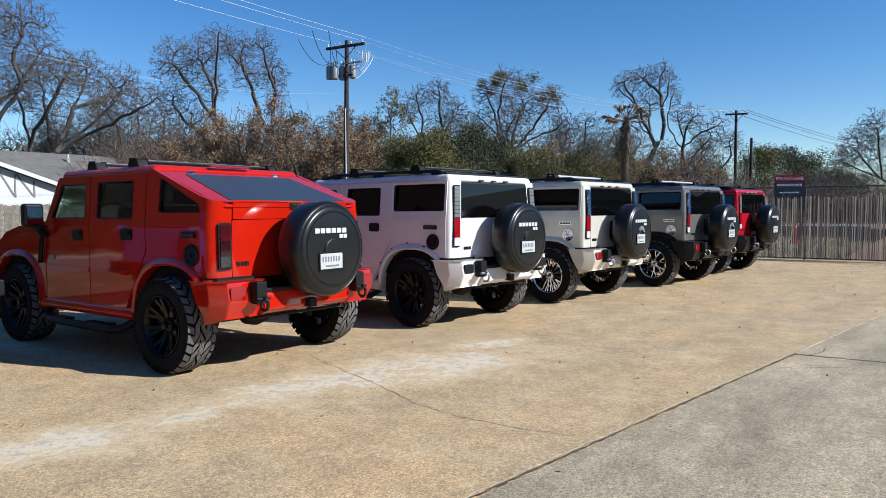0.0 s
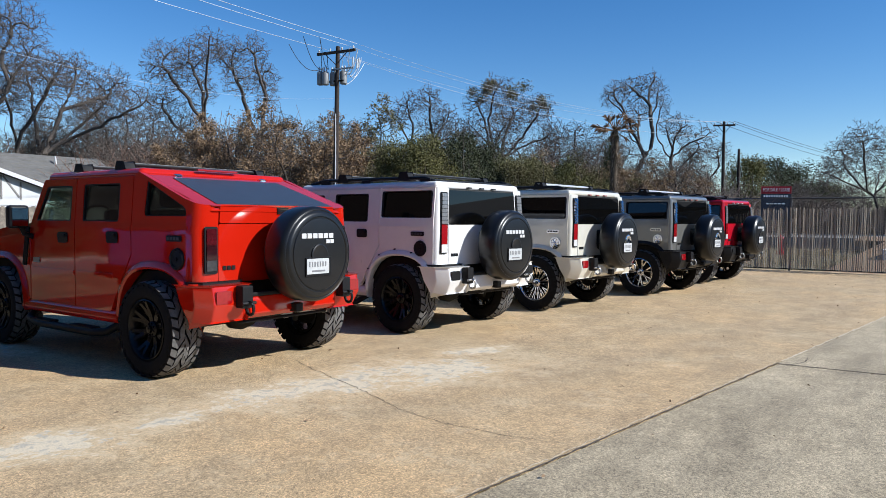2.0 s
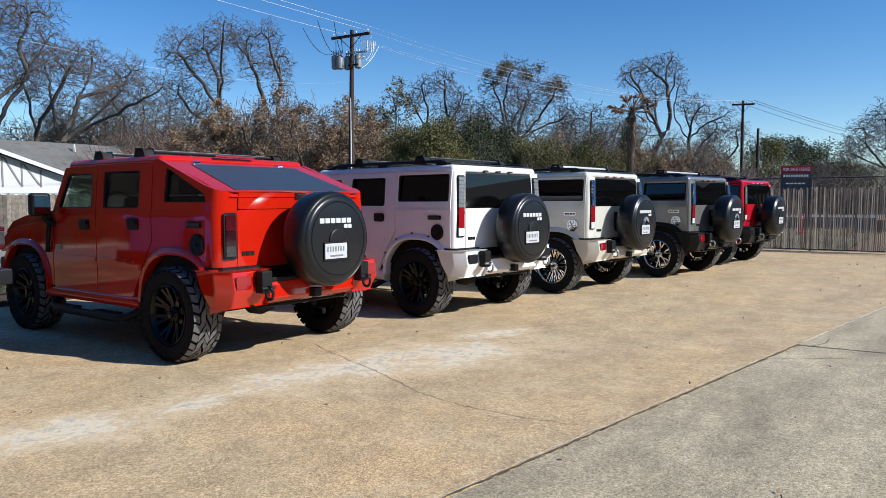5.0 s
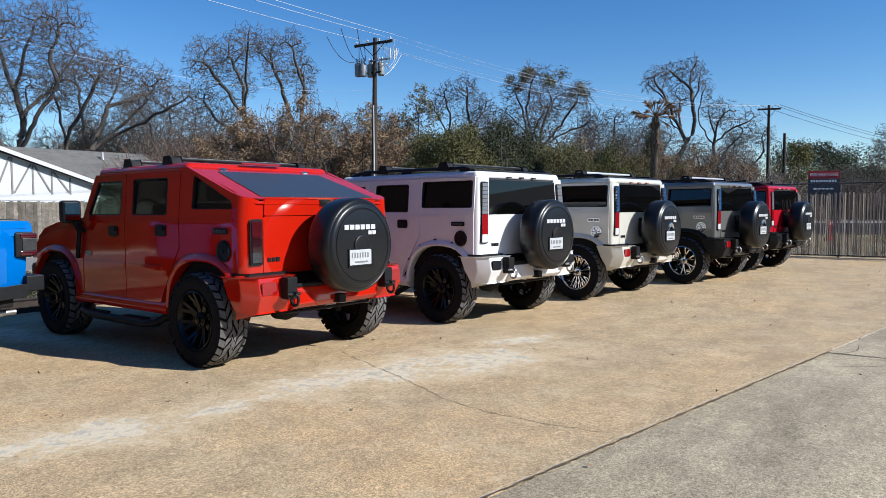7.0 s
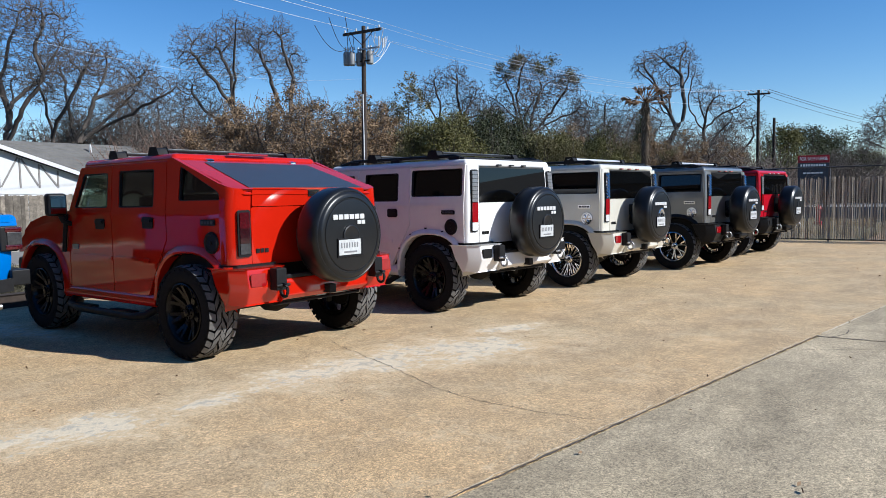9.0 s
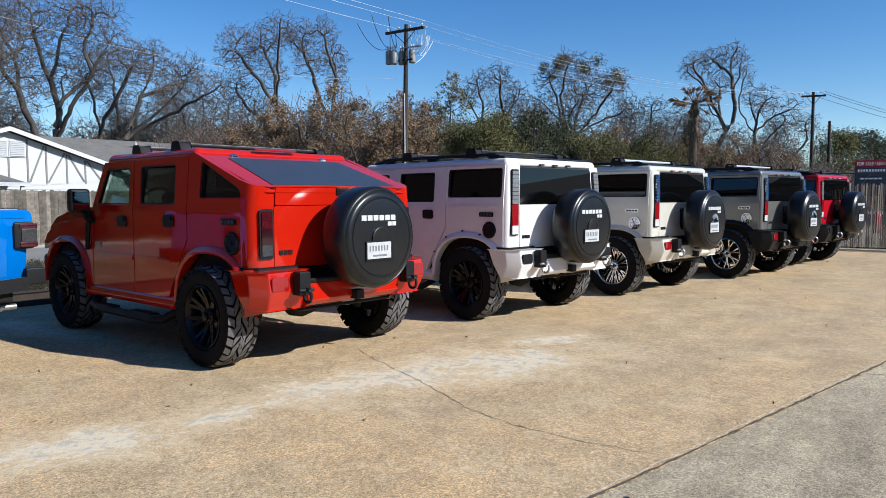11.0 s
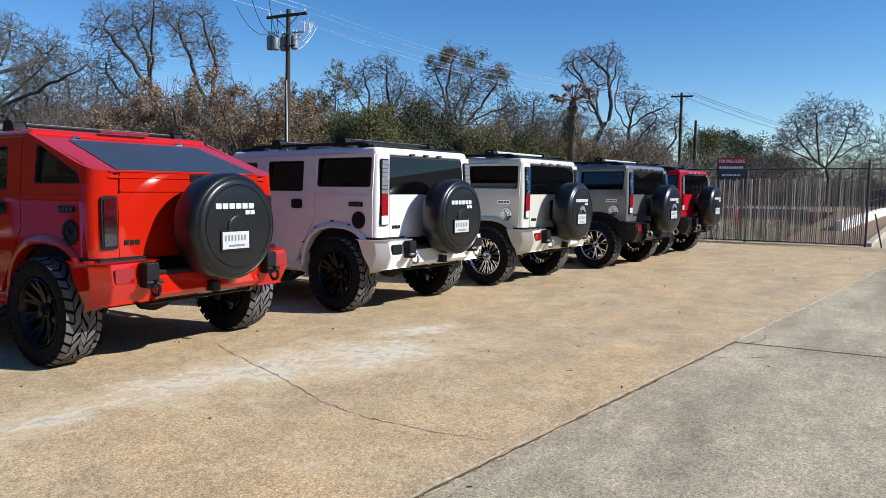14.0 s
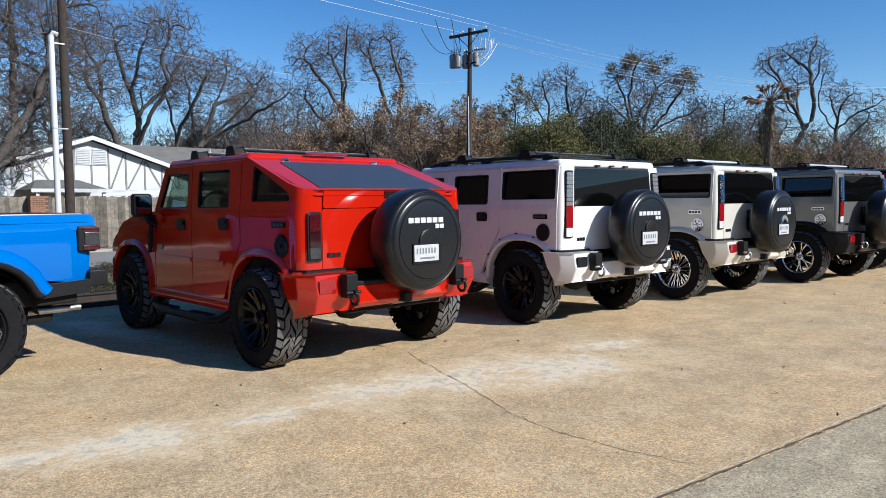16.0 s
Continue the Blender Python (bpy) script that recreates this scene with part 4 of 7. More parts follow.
    if sut:
        bm = bmesh.new()
        prism(bm, rounded([(-0.735, 1.49), (0.735, 1.49), (0.735, 1.655), (-0.735, 1.655)], 0.015), rear_put, 0.03, -0.006)
        lid = part("bed_cover_lip", bm, paint, car, bevel=0.012)
        bm = bmesh.new()
        for k in range(4):
            prism(bm, [(-0.06, 1.578 + k * 0.017), (0.09, 1.578 + k * 0.017), (0.09, 1.590 + k * 0.017), (-0.06, 1.590 + k * 0.017)], rear_put, -0.006, -0.016)
        part("lip_vent", bm, PLASTIC, lid, "black slotted vent", smooth=0)
        # slanted bed cover from roof to tailgate
        slope = lambda u, v, d: Vector((u, -0.655 + v, 1.655 + v * 0.338 + d))
        bm = bmesh.new()
        prism(bm, [(-0.80, 0.0), (0.80, 0.0), (0.865, 0.04), (0.897, 0.13), (0.875, 1.03), (-0.875, 1.03), (-0.897, 0.13), (-0.865, 0.04)], slope, -0.05, 0.0)
        part("bed_cover", bm, paint, car, bevel=0.02)
        bm = bmesh.new()
        prism(bm, rounded([(-0.73, 0.03), (0.73, 0.03), (0.66, 0.82), (-0.66, 0.82)], 0.01), slope, -0.01, 0.006)
        part("tonneau", bm, TONNEAU, car, "satin slate-grey tonneau panel", bevel=0.003)
        for x in (-0.56, 0.50):
            bm = bmesh.new()
            prism(bm, rounded([(x - 0.04, 0.86), (x + 0.04, 0.86), (x + 0.04, 0.90), (x - 0.04, 0.90)], 0.01), slope, 0.0, 0.02)
            part("hinge", bm, CHROME, car, "small chrome hinge", bevel=0.006)
        for x in (-0.62, -0.31, 0.0, 0.31, 0.62):
            part("cab_marker", boxed(x - 0.05, x + 0.05, 1.93, 2.05, 2.02, 2.052), DARK_LENS, car, "smoked cab marker light", bevel=0.012)
        part("brake_light", boxed(-0.30, 0.20, 0.27, 0.30, 2.028, 2.05), RED_LENS, car, "slim red roof brake light", bevel=0.006)
    else:
        bm = bmesh.new()
        prism(bm, rounded([(-0.745, 1.462), (0.745, 1.462), (0.745, 1.915), (-0.745, 1.915)], 0.03), rear_put, 0.004, -0.004)
        part("rear_window", bm, shade, car, "dark tinted rear window", smooth=0)
        part("window_backing", boxed(-0.74, 0.74, -0.60, -0.59, 1.42, 1.93), TRIM, car, smooth=0)
        for x in (-0.27, 0.0, 0.27):
            bm = boxed(x - 0.036, x + 0.036, -0.632, -0.585, 1.945, 1.968)
            part("marker_light", bm, markers, car, "small roof marker light", bevel=0.008)
        part("brake_light", boxed(-0.82, -0.70, -0.42, -0.20, 2.03, 2.065), RED_LENS if lights != "black" else PLASTIC, car, bevel=0.02)
    # bumper: two corner blocks and a lower middle
    for s in (-1, 1):
        bm = bmesh.new()
        plan = [(s * 0.52, -0.855), (s * 0.93, -0.855), (s * 1.03, -0.70), (s * 1.03, -0.40), (s * 0.93, -0.40), (s * 0.93, -0.62), (s * 0.52, -0.665)]
        lo = [bm.verts.new((x * (0.975 if abs(x) > 0.9 else 1), y + (0.08 if y < -0.6 else -0.20), 0.57 if y < -0.5 else 0.53)) for x, y in plan]
        mid = [bm.verts.new((x, y - (0.08 if y > -0.5 else 0), 0.74)) for x, y in plan]
        hi = [bm.verts.new((x, y + (0.03 if y < -0.6 else 0), 0.92)) for x, y in plan]
        n = len(plan)
        for a, b in ((lo, mid), (mid, hi)):
            for k in range(n):
                bm.faces.new((a[k], a[(k + 1) % n], b[(k + 1) % n], b[k]))
        bm.faces.new(lo)
        bm.faces.new(hi[::-1])
        corner = part("bumper_corner", bm, bumper, car, bevel=0.014)
        bm = bmesh.new()
        d = Vector((s * 0.18, 0.195, 0)).normalized()
        nrm = Vector((s * d.y * s, 0, 0))
        prism(bm, rounded([(0.75, 0.755), (0.91, 0.755), (0.91, 0.865), (0.75, 0.865)] if s > 0 else [(-0.91, 0.755), (-0.75, 0.755), (-0.75, 0.865), (-0.91, 0.865)], 0.015), lambda u, v, dd: Vector((u, -0.842 + dd, v)), 0.0, -0.02)
        part("reflector", bm, RED_LENS if lights != "black" else PLASTIC, corner, "bumper reflector lamp", bevel=0.006)
        # recovery shackle
        hook = part("shackle_mount", boxed(s * 0.64 - 0.06, s * 0.64 + 0.06, -0.95, -0.84, 0.70, 0.91), PLASTIC, car, "black shackle mount", bevel=0.015)
        bm = bmesh.new()
        ring = [(s * 0.64, -0.975 + 0.05 * math.cos(a), 0.70 + 0.06 * math.sin(a)) for a in [k * math.tau / 14 for k in range(15)]]
        tube(bm, ring, 0.015, 6, caps=False)
        tube(bm, ((s * 0.64 - 0.075, -0.96, 0.75), (s * 0.64 + 0.075, -0.96, 0.75)), 0.015, 8)
        part("shackle", bm, STEEL if bumper != ORANGE else PLASTIC, hook, "steel D-shackle")
    bm = bmesh.new()
    prism(bm, [(-0.86, 0.63), (-0.80, 0.58), (-0.68, 0.58), (-0.66, 0.79), (-0.84, 0.79)], lambda u, v, d: Vector((d, u, v)), -0.55, 0.55)
    part("bumper_middle", bm, bumper, car, bevel=0.012)
    part("bumper_step", boxed(-0.56, 0.56, -0.845, -0.665, 0.79, 0.83), PLASTIC, car, "black ribbed step pad", bevel=0.01)
    part("hitch_receiver", boxed(-0.045, 0.045, -0.93, -0.70, 0.60, 0.69), PLASTIC, car, "square hitch receiver", bevel=0.01)
    # spare wheel
    bm = bmesh.new()
    rs = 0.472
    prof = [(rs - 0.05, -0.80), (rs - 0.012, -0.83), (rs, -0.87), (rs, -1.045), (rs - 0.006, -1.075), (rs - 0.022, -1.098), (rs - 0.034, -1.104), (rs - 0.040, -1.100), (rs - 0.047, -1.104), (rs - 0.056, -1.117), (rs - 0.078, -1.126), (rs - 0.098, -1.128), (rs - 0.104, -1.121), (rs - 0.112, -1.121), (rs - 0.119, -1.130), (rs - 0.135, -1.133), (0.03, -1.133)]
    lathe(bm, prof, axis="y", centre=(0.05, -0.04, 1.185), seg=72)
    spare = part("spare_wheel_cover", bm, VINYL, car, "round black vinyl spare-wheel cover")
    bm = bmesh.new()
    lathe(bm, [(0.115, -1.13), (0.112, -1.145), (0.10, -1.149), (0.09, -1.145), (0.03, -1.147)], axis="y", centre=(0.03, -0.04, 1.175), seg=32)
    part("cover_boss", bm, CHROME if cap == CHROME and paint != CRIMSON else VINYL, spare, "raised centre boss")
    # emblem as plain blocks
    for k in range(6):
        x = -0.213 + k * 0.0735
        part("emblem_block", boxed(x, x + 0.062, -1.184, -1.172, 1.342, 1.392), EMBLEM, spare, bevel=0.005)
    for k in range(2):
        x = 0.115 + k * 0.058
        part("emblem_block", boxed(x, x + 0.052, -1.184, -1.172, 1.290, 1.330), EMBLEM, spare, bevel=0.005)
    holder = part("plate_holder", boxed(-0.165, 0.185, -1.187, -1.172, 0.972, 1.158), PLASTIC, spare, bevel=0.004)
    plate = part("number_plate", boxed(-0.155, 0.145, -1.193, -1.188, 0.995, 1.145), PLATE, spare, "white paper number plate with plain dark bars", bevel=0.002)
    for k in range(7):
        x = -0.13 + k * 0.036
        part("plate_bar", boxed(x, x + 0.018, -1.1945, -1.1932, 1.065, 1.115), BAR_GREY, spare, smooth=0)
    part("plate_bar", boxed(-0.09, 0.09, -1.1945, -1.1932, 1.015, 1.032), BAR_GREY, spare, smooth=0)
    part("spare_carrier", tube(bmesh.new(), ((0.0, -0.62, 1.12), (0.0, -0.93, 1.185)), 0.11, 12), PLASTIC, car, "spare-wheel carrier")
    part("carrier_arm", boxed(-0.10, 0.62, -0.76, -0.67, 0.84, 0.92), PLASTIC, car, bevel=0.015)
    # underside
    bm = bmesh.new()
    tube(bm, ((-0.80, 0, R), (-0.18, 0, R)), 0.05, 10)
    tube(bm, ((0.18, 0, R), (0.80, 0, R)), 0.05, 10)
    lathe(bm, [(0.05, -0.18), (0.10, -0.13), (0.13, 0.0), (0.10, 0.13), (0.05, 0.18)], centre=(0, -0.02, R), seg=20)
    part("rear_axle", bm, UNDER, car, "dark rear axle and differential")
    part("front_axle", rod((-0.78, 3.118, R), (0.78, 3.118, R), 0.06), UNDER, car)
    for s in (-1, 1):
        part("chassis_rail", boxed(s * 0.48 - 0.05, s * 0.48 + 0.05, -0.62, 3.6, 0.55, 0.68), UNDER, car, bevel=0.01)
        part("shock_absorber", rod((s * 0.62, -0.18, R - 0.08), (s * 0.52, -0.30, 0.86), 0.032), UNDER, car)
    bm = bmesh.new()
    tube(bm, ((0.28, -0.12, 0.56), (0.28, -0.42, 0.56)), 0.10, 14)
    tube(bm, ((0.28, -0.42, 0.56), (0.46, -0.55, 0.54), (0.66, -0.62, 0.53)), 0.03, 8)
    part("muffler", bm, STEEL, car, "dull steel muffler and tail pipe")
    part("tow_frame", tube(bmesh.new(), ((-0.62, -0.66, 0.58), (-0.55, -0.72, 0.54), (0.55, -0.72, 0.54), (0.62, -0.66, 0.58)), 0.016, 8), UNDER, car)
    part("fuel_tank", boxed(-0.42, 0.12, -0.58, -0.22, 0.52, 0.70), UNDER, car, bevel=0.04)
    # body width over the panels
    keep = ("wheel", "tread", "spare", "cover", "emblem", "plate_h", "plate_b", "number", "tyre", "tread", "rim", "spokes", "hub", "brake_disc")
    for ob in car.children_recursive:
        if not ob.name.startswith(keep) or ob.name.startswith("wheel_"):
            for v in ob.data.vertices:
                v.co.x *= 1.04
    return car


wagon("offroad_pickup", "orange-red lifted off-road pickup with slanted dark bed cover", pose(1.07, 0, 0, 0, 0, 0), ORANGE, BLACK_WHEEL, sut=True, cap=PLASTIC, emblem=PLASTIC, door_pull=PLASTIC, track=0.965)
wagon("offroad_wagon", "white boxy off-road wagon with black wheels and black-capped lights", pose(4.58, -0.28, 0, 0, 0, -4.5), WHITE, BLACK_WHEEL, lights="black", cap=PLASTIC, emblem=PLASTIC, door_pull=PLASTIC, bolts=True, markers=GREY_LENS)
wagon("offroad_wagon", "champagne silver off-road wagon with chrome fuel door and chrome wheels", pose(7.86, -0.585, 0, 0, 0, -3.8), SILVER, CHROME_MESH, lights="chrome", cap=CHROME, emblem=CHROME, roofbar=BAR_SILVER, markers=AMBER)
wagon("offroad_wagon", "graphite grey off-road wagon with chrome wheels and dark bumper", pose(11.38, -1.16, 0, 0, 0, -6.5), GREY, CHROME_FAN, lights="chrome", cap=CHROME, emblem=CHROME, roofbar=BAR_SILVER, bumper=PLASTIC, flare_mat=PLASTIC, markers=AMBER)
wagon("offroad_wagon", "crimson off-road wagon with black wheels parked by the fence", pose(14.92, -1.26, 0, 0, 0, -6), CRIMSON, BLACK_WHEEL, lights="black", cap=PLASTIC, bumper=PLASTIC, markers=CLEAR_LENS)


# ---------------------------------------------------------------- pickups
def pickup(name, label, m, paint, rim_style, r=0.465, group=""):
    """A mid-size four-door pickup. Origin under the rear axle, nose to +y."""
    car = thing(name, label, "pickup truck", group, m)
    hw = 0.86
    part("body", boxed(-0.80, 0.80, -0.95, 3.9, 0.62, 0.86), UNDER, car, "dark floor pan and frame", bevel=0.02)
    for s in (-1, 1):
        put = lambda u, v, d, s=s: Vector((s * (hw - d - max(0, v - 1.35) * 0.12), u, v))
        arch = arch_line(0.0, 0.62)[::-1]
        out = [(0.86, 0.80), (0.86, 1.44), (-1.06, 1.44), (-1.09, 1.38), (-1.07, 1.25), (-1.07, 1.00), (-1.05, 0.80)] + [p for p in arch if p[1] > 0.80]
        full = lambda u, v, d, s=s: Vector((s * (hw + 0.012 - d - 0.05 * max(0, (1.16 - v) / 0.36) ** 2 - 0.03 * max(0, (v - 1.30) / 0.14) ** 2 - 0.07 * max(0, (-0.84 - u) / 0.25) ** 2), u, v))
        bed = part("bed_side", sheet(rounded(out, 0.02, 2), [], full, 0.07, [0.84 + 0.05 * k for k in range(13)], [-1.06, -1.03, -1.0, -0.97, -0.93, -0.89, -0.85, -0.8]), paint, car)
        bm = bmesh.new()
        prism(bm, [(-1.04, 1.385), (0.84, 1.385), (0.84, 1.425), (-1.04, 1.425)], put, 0.0, -0.015)
        part("bed_rail", bm, paint, bed, bevel=0.012)
        bm = bmesh.new()
        prism(bm, rounded([(-1.105, 1.34), (-0.95, 1.31), (0.85, 1.30), (0.85, 1.445), (-1.07, 1.445), (-1.10, 1.42)], 0.02), put, 0.02, -0.008)
        part("bed_shoulder", bm, paint, bed, bevel=0.018, seg=3)
        bm = bmesh.new()
        prism(bm, [(-1.04, 0.73), (-0.62, 0.70), (-0.62, 0.805), (-1.04, 0.835)], put, 0.02, -0.012)
        part("lower_cladding", bm, PLASTIC, bed, "grey-black plastic cladding", bevel=0.008)
        # broad flat-topped flares
        for cy, d0, d1 in ((0.0, 0.70, 0.72), (3.49, 0.68, 0.66)):
            inner = arch_line(cy, 0.60)
            inner = [(inner[0][0], d0)] + [p for p in inner if p[1] > 0.74] + [(inner[-1][0] , d1)]
            rows, rows2 = [], []
            bm, bm2 = bmesh.new(), bmesh.new()
            for y, z in inner:
                d = Vector((y - cy, z - 0.40)).normalized()
                o = lambda k: (y + d.x * k, z + d.y * k)
                rows.append([bm.verts.new((s * x, *o(k))) for x, k in ((0.84, 0.03), (0.965, 0.03), (0.975, 0.05), (0.96, 0.085), (0.865, 0.15), (0.84, 0.15))])
                rows2.append([bm2.verts.new((s * x, *o(k))) for x, k in ((0.84, -0.02), (0.955, -0.02), (0.972, 0.0), (0.972, 0.03), (0.84, 0.03))])
            for b_, rr in ((bm, rows), (bm2, rows2)):
                n = len(rr[0])
                for a, b in zip(rr, rr[1:]):
                    for k in range(n):
                        b_.faces.new((a[k], a[(k + 1) % n], b[(k + 1) % n], b[k]))
                b_.faces.new(rr[0])
                b_.faces.new(rr[-1][::-1])
            fl = part("wheel_flare", bm, paint, car, smooth=50)
            part("flare_lip", bm2, PLASTIC, fl, "grey-black plastic flare lip", smooth=50)
            bm = bmesh.new()
            lathe(bm, [(0.61, s * 0.50), (0.61, s * 0.85)], seg=32, centre=(0, cy, 0.43))
            bmesh.ops.delete(bm, geom=[f for f in bm.faces if len(f.verts) > 4 or f.calc_center_median().z < 0.6], context="FACES")
            part("wheel_liner", bm, UNDER, car, "black wheel-house liner")
            wheel(car, s, cy, 0.80, rim_style, turn=11 + 20 * cy, r=r)
        # tail light, cab side
        u0 = s * hw
        lamp = part("tail_light", boxed(min(u0 - s * 0.14, u0 + s * 0.03), max(u0 - s * 0.14, u0 + s * 0.03), -1.12, -0.94, 1.10, 1.345), PLASTIC, car, "black-framed tail light", bevel=0.025)
        for z0, z1 in ((1.115, 1.165), (1.28, 1.33)):
            part("lamp_lens", boxed(min(u0 - s * 0.125, u0 + s * 0.040), max(u0 - s * 0.125, u0 + s * 0.040), -1.14, -0.985, z0, z1), SMOKED_RED, lamp, "red lens band", bevel=0.012)
        part("lamp_centre", boxed(min(u0 - s * 0.10, u0 + s * 0.042), max(u0 - s * 0.10, u0 + s * 0.042), -1.137, -1.0, 1.16, 1.285), GREY_LENS, lamp, "smoked grey lamp centre", bevel=0.012)
        for nm, y0, y1 in (("rear_door", 0.90, 1.82), ("front_door", 1.84, 2.78)):
            w = [(y0 + 0.09, 1.46), (y1 - 0.06, 1.46), (y1 - 0.06, 1.82), (y0 + 0.09, 1.82)]
            door = part(nm, sheet(rounded([(y0, 0.72), (y1, 0.72), (y1, 1.88), (y0, 1.88)], 0.03), [rounded(w, 0.04)], put, 0.05), paint, car, bevel=0.008)
            pane("window_pane", door, rounded(w, 0.04), put, GLASS_DARK, 0.02, "dark door glass")
            bm = bmesh.new()
            prism(bm, rounded([(y0 + 0.06, 1.20), (y0 + 0.26, 1.20), (y0 + 0.26, 1.26), (y0 + 0.06, 1.26)], 0.02), put, 0.0, -0.03)
            part("door_handle", bm, paint, door, bevel=0.008)
        part("sill", boxed(min(s * 0.70, s * 0.86), max(s * 0.70, s * 0.86), 0.7, 2.9, 0.56, 0.70), PLASTIC, car, bevel=0.03)
        part("fender", boxed(min(s * 0.55, s * 0.80), max(s * 0.55, s * 0.80), 2.80, 4.05, 1.0, 1.28), paint, car, bevel=0.05)
    part("tailgate", boxed(-0.74, 0.74, -1.085, -1.02, 0.86, 1.41), paint, car, bevel=0.02)
    part("bed_cover", boxed(-0.80, 0.80, -1.03, 0.84, 1.425, 1.465), VINYL, car, "black soft bed cover", bevel=0.015)
    part("bed_front", boxed(-0.80, 0.80, 0.80, 0.86, 0.80, 1.42), paint, car, smooth=0)
    bm = boxed(-0.87, 0.87, -1.21, -1.04, 0.77, 0.92)
    part("rear_bumper", bm, PLASTIC, car, "grey-black rear bumper", bevel=0.014)
    # dark box hides the lit ground where the underside is in shade
    part("skid_pan", boxed(-0.62, 0.62, -0.80, 3.3, 0.44, 0.64), UNDER, car, "dark frame and underbody box, stands in for shade below the truck", bevel=0.04)
    part("roof", boxed(-0.79, 0.79, 0.86, 2.62, 1.84, 1.90), PLASTIC if paint == BLUE else paint, car, bevel=0.03)
    part("cab_back", boxed(-0.78, 0.78, 0.87, 0.93, 0.80, 1.86), paint, car, bevel=0.02)
    part("cab_trim", boxed(-0.76, 0.76, 0.95, 2.75, 0.87, 1.40), TRIM, car, smooth=0)
    part("windscreen", prism(bmesh.new(), [(2.78, 1.42), (2.80, 1.42), (2.60, 1.86), (2.58, 1.86)], lambda u, v, d: Vector((d, u, v)), -0.74, 0.74), GLASS_MID, car, "windscreen", smooth=0)
    part("hood", boxed(-0.66, 0.66, 2.80, 4.10, 1.20, 1.38), paint, car, bevel=0.06)
    part("grille", boxed(-0.60, 0.60, 4.10, 4.16, 0.98, 1.30), paint, car, bevel=0.03)
    for s in (-1, 1):
        bm = bmesh.new()
        lathe(bm, [(0.10, 4.15), (0.10, 4.18), (0.07, 4.19)], axis="y", centre=(s * 0.45, 0, 1.16), seg=24)
        part("headlight", bm, CLEAR_LENS, car, "round headlight")
    part("front_bumper", boxed(-0.85, 0.85, 4.10, 4.34, 0.66, 0.84), PLASTIC, car, bevel=0.04)
    part("rear_axle", rod((-0.75, 0, r), (0.75, 0, r), 0.06), UNDER, car)
    part("front_axle", rod((-0.75, 3.49, r), (0.75, 3.49, r), 0.06), UNDER, car)
    bm = bmesh.new()
    tube(bm, ((-0.66, -0.55, 0.56), (-0.66, -0.90, 0.56)), 0.036, 14)
    tube(bm, ((-0.66, -0.90, 0.56), (-0.66, -1.02, 0.56)), 0.028, 10)
    part("muffler", bm, STEEL, car, "bright steel tail pipe")
    return car


def star_wheel():
    """Black wheel with machined Y-shaped window outlines."""
    bm = spokes_mesh(6, 0.26, 0.05, 0.085)
    return bm


def outline_mesh():
    """Bright machined edges round the six window pockets of a wheel."""
    bm = bmesh.new()
    for i in range(6):
        mid = (i + 0.5) * math.tau / 6
        ring = [(0.125, -0.22), (0.165, -0.36), (0.235, -0.36), (0.262, -0.2), (0.262, 0.2), (0.235, 0.36), (0.165, 0.36), (0.125, 0.22), (0.125, -0.22)]
        tube(bm, [(W / 2 - 0.028 - (0.272 - r) * 0.16, r * math.cos(mid + a), r * math.sin(mid + a)) for r, a in ring], 0.0065, 5, caps=False)
    return bm


STAR_WHEEL = (material("machined dark alloy", (0.014, 0.014, 0.015), 0.3, 0.2, spec=0.3), "spokes_star", star_wheel, BLACK_RIM)
blue_truck = pickup("pickup_truck", "bright blue pickup truck with black bed cover and big off-road tyres", pose(-2.16, 2.0, 0, 0, 0, 93), BLUE, STAR_WHEEL, r=0.475)
for ob in list(blue_truck.children):
    if ob.name.split(".")[0] == "wheel":
        part("pocket_outline", kept("outline", outline_mesh), STEEL, ob, "bright machined pocket edges")
pickup("pickup_truck", "black pickup truck parked beyond the neighbouring lot", pose(51.0, -6.87, 0.545, 0, 0, 183) @ Matrix.Scale(0.92, 4), BLACK_PAINT, BLACK_WHEEL, r=0.44)
pickup("pickup_truck", "dark blue pickup truck parked in the street beyond", pose(59.5, -12.0, 0.41, 0, 0, 186), NAVY, BLACK_WHEEL, r=0.44)
pickup("pickup_truck", "black pickup truck parked farther along the street", pose(62.5, -17.5, 0.41, 0, 0, 186), BLACK_PAINT, BLACK_WHEEL, r=0.44)


# ---------------------------------------------------------------- utility poles and wires
def polar(bearing, dist, z=0.0):
    """A place by its bearing in degrees and distance from the lot's near corner."""
    return Vector((-3.9 + dist * math.cos(radians(bearing)), -6.15 + dist * math.sin(radians(bearing)), z))


def sag(p0, p1, drop, n=14):
    p0, p1 = Vector(p0), Vector(p1)
    return [p0.lerp(p1, i / n) - Vector((0, 0, drop * 4 * (i / n) * (1 - i / n))) for i in range(n + 1)]


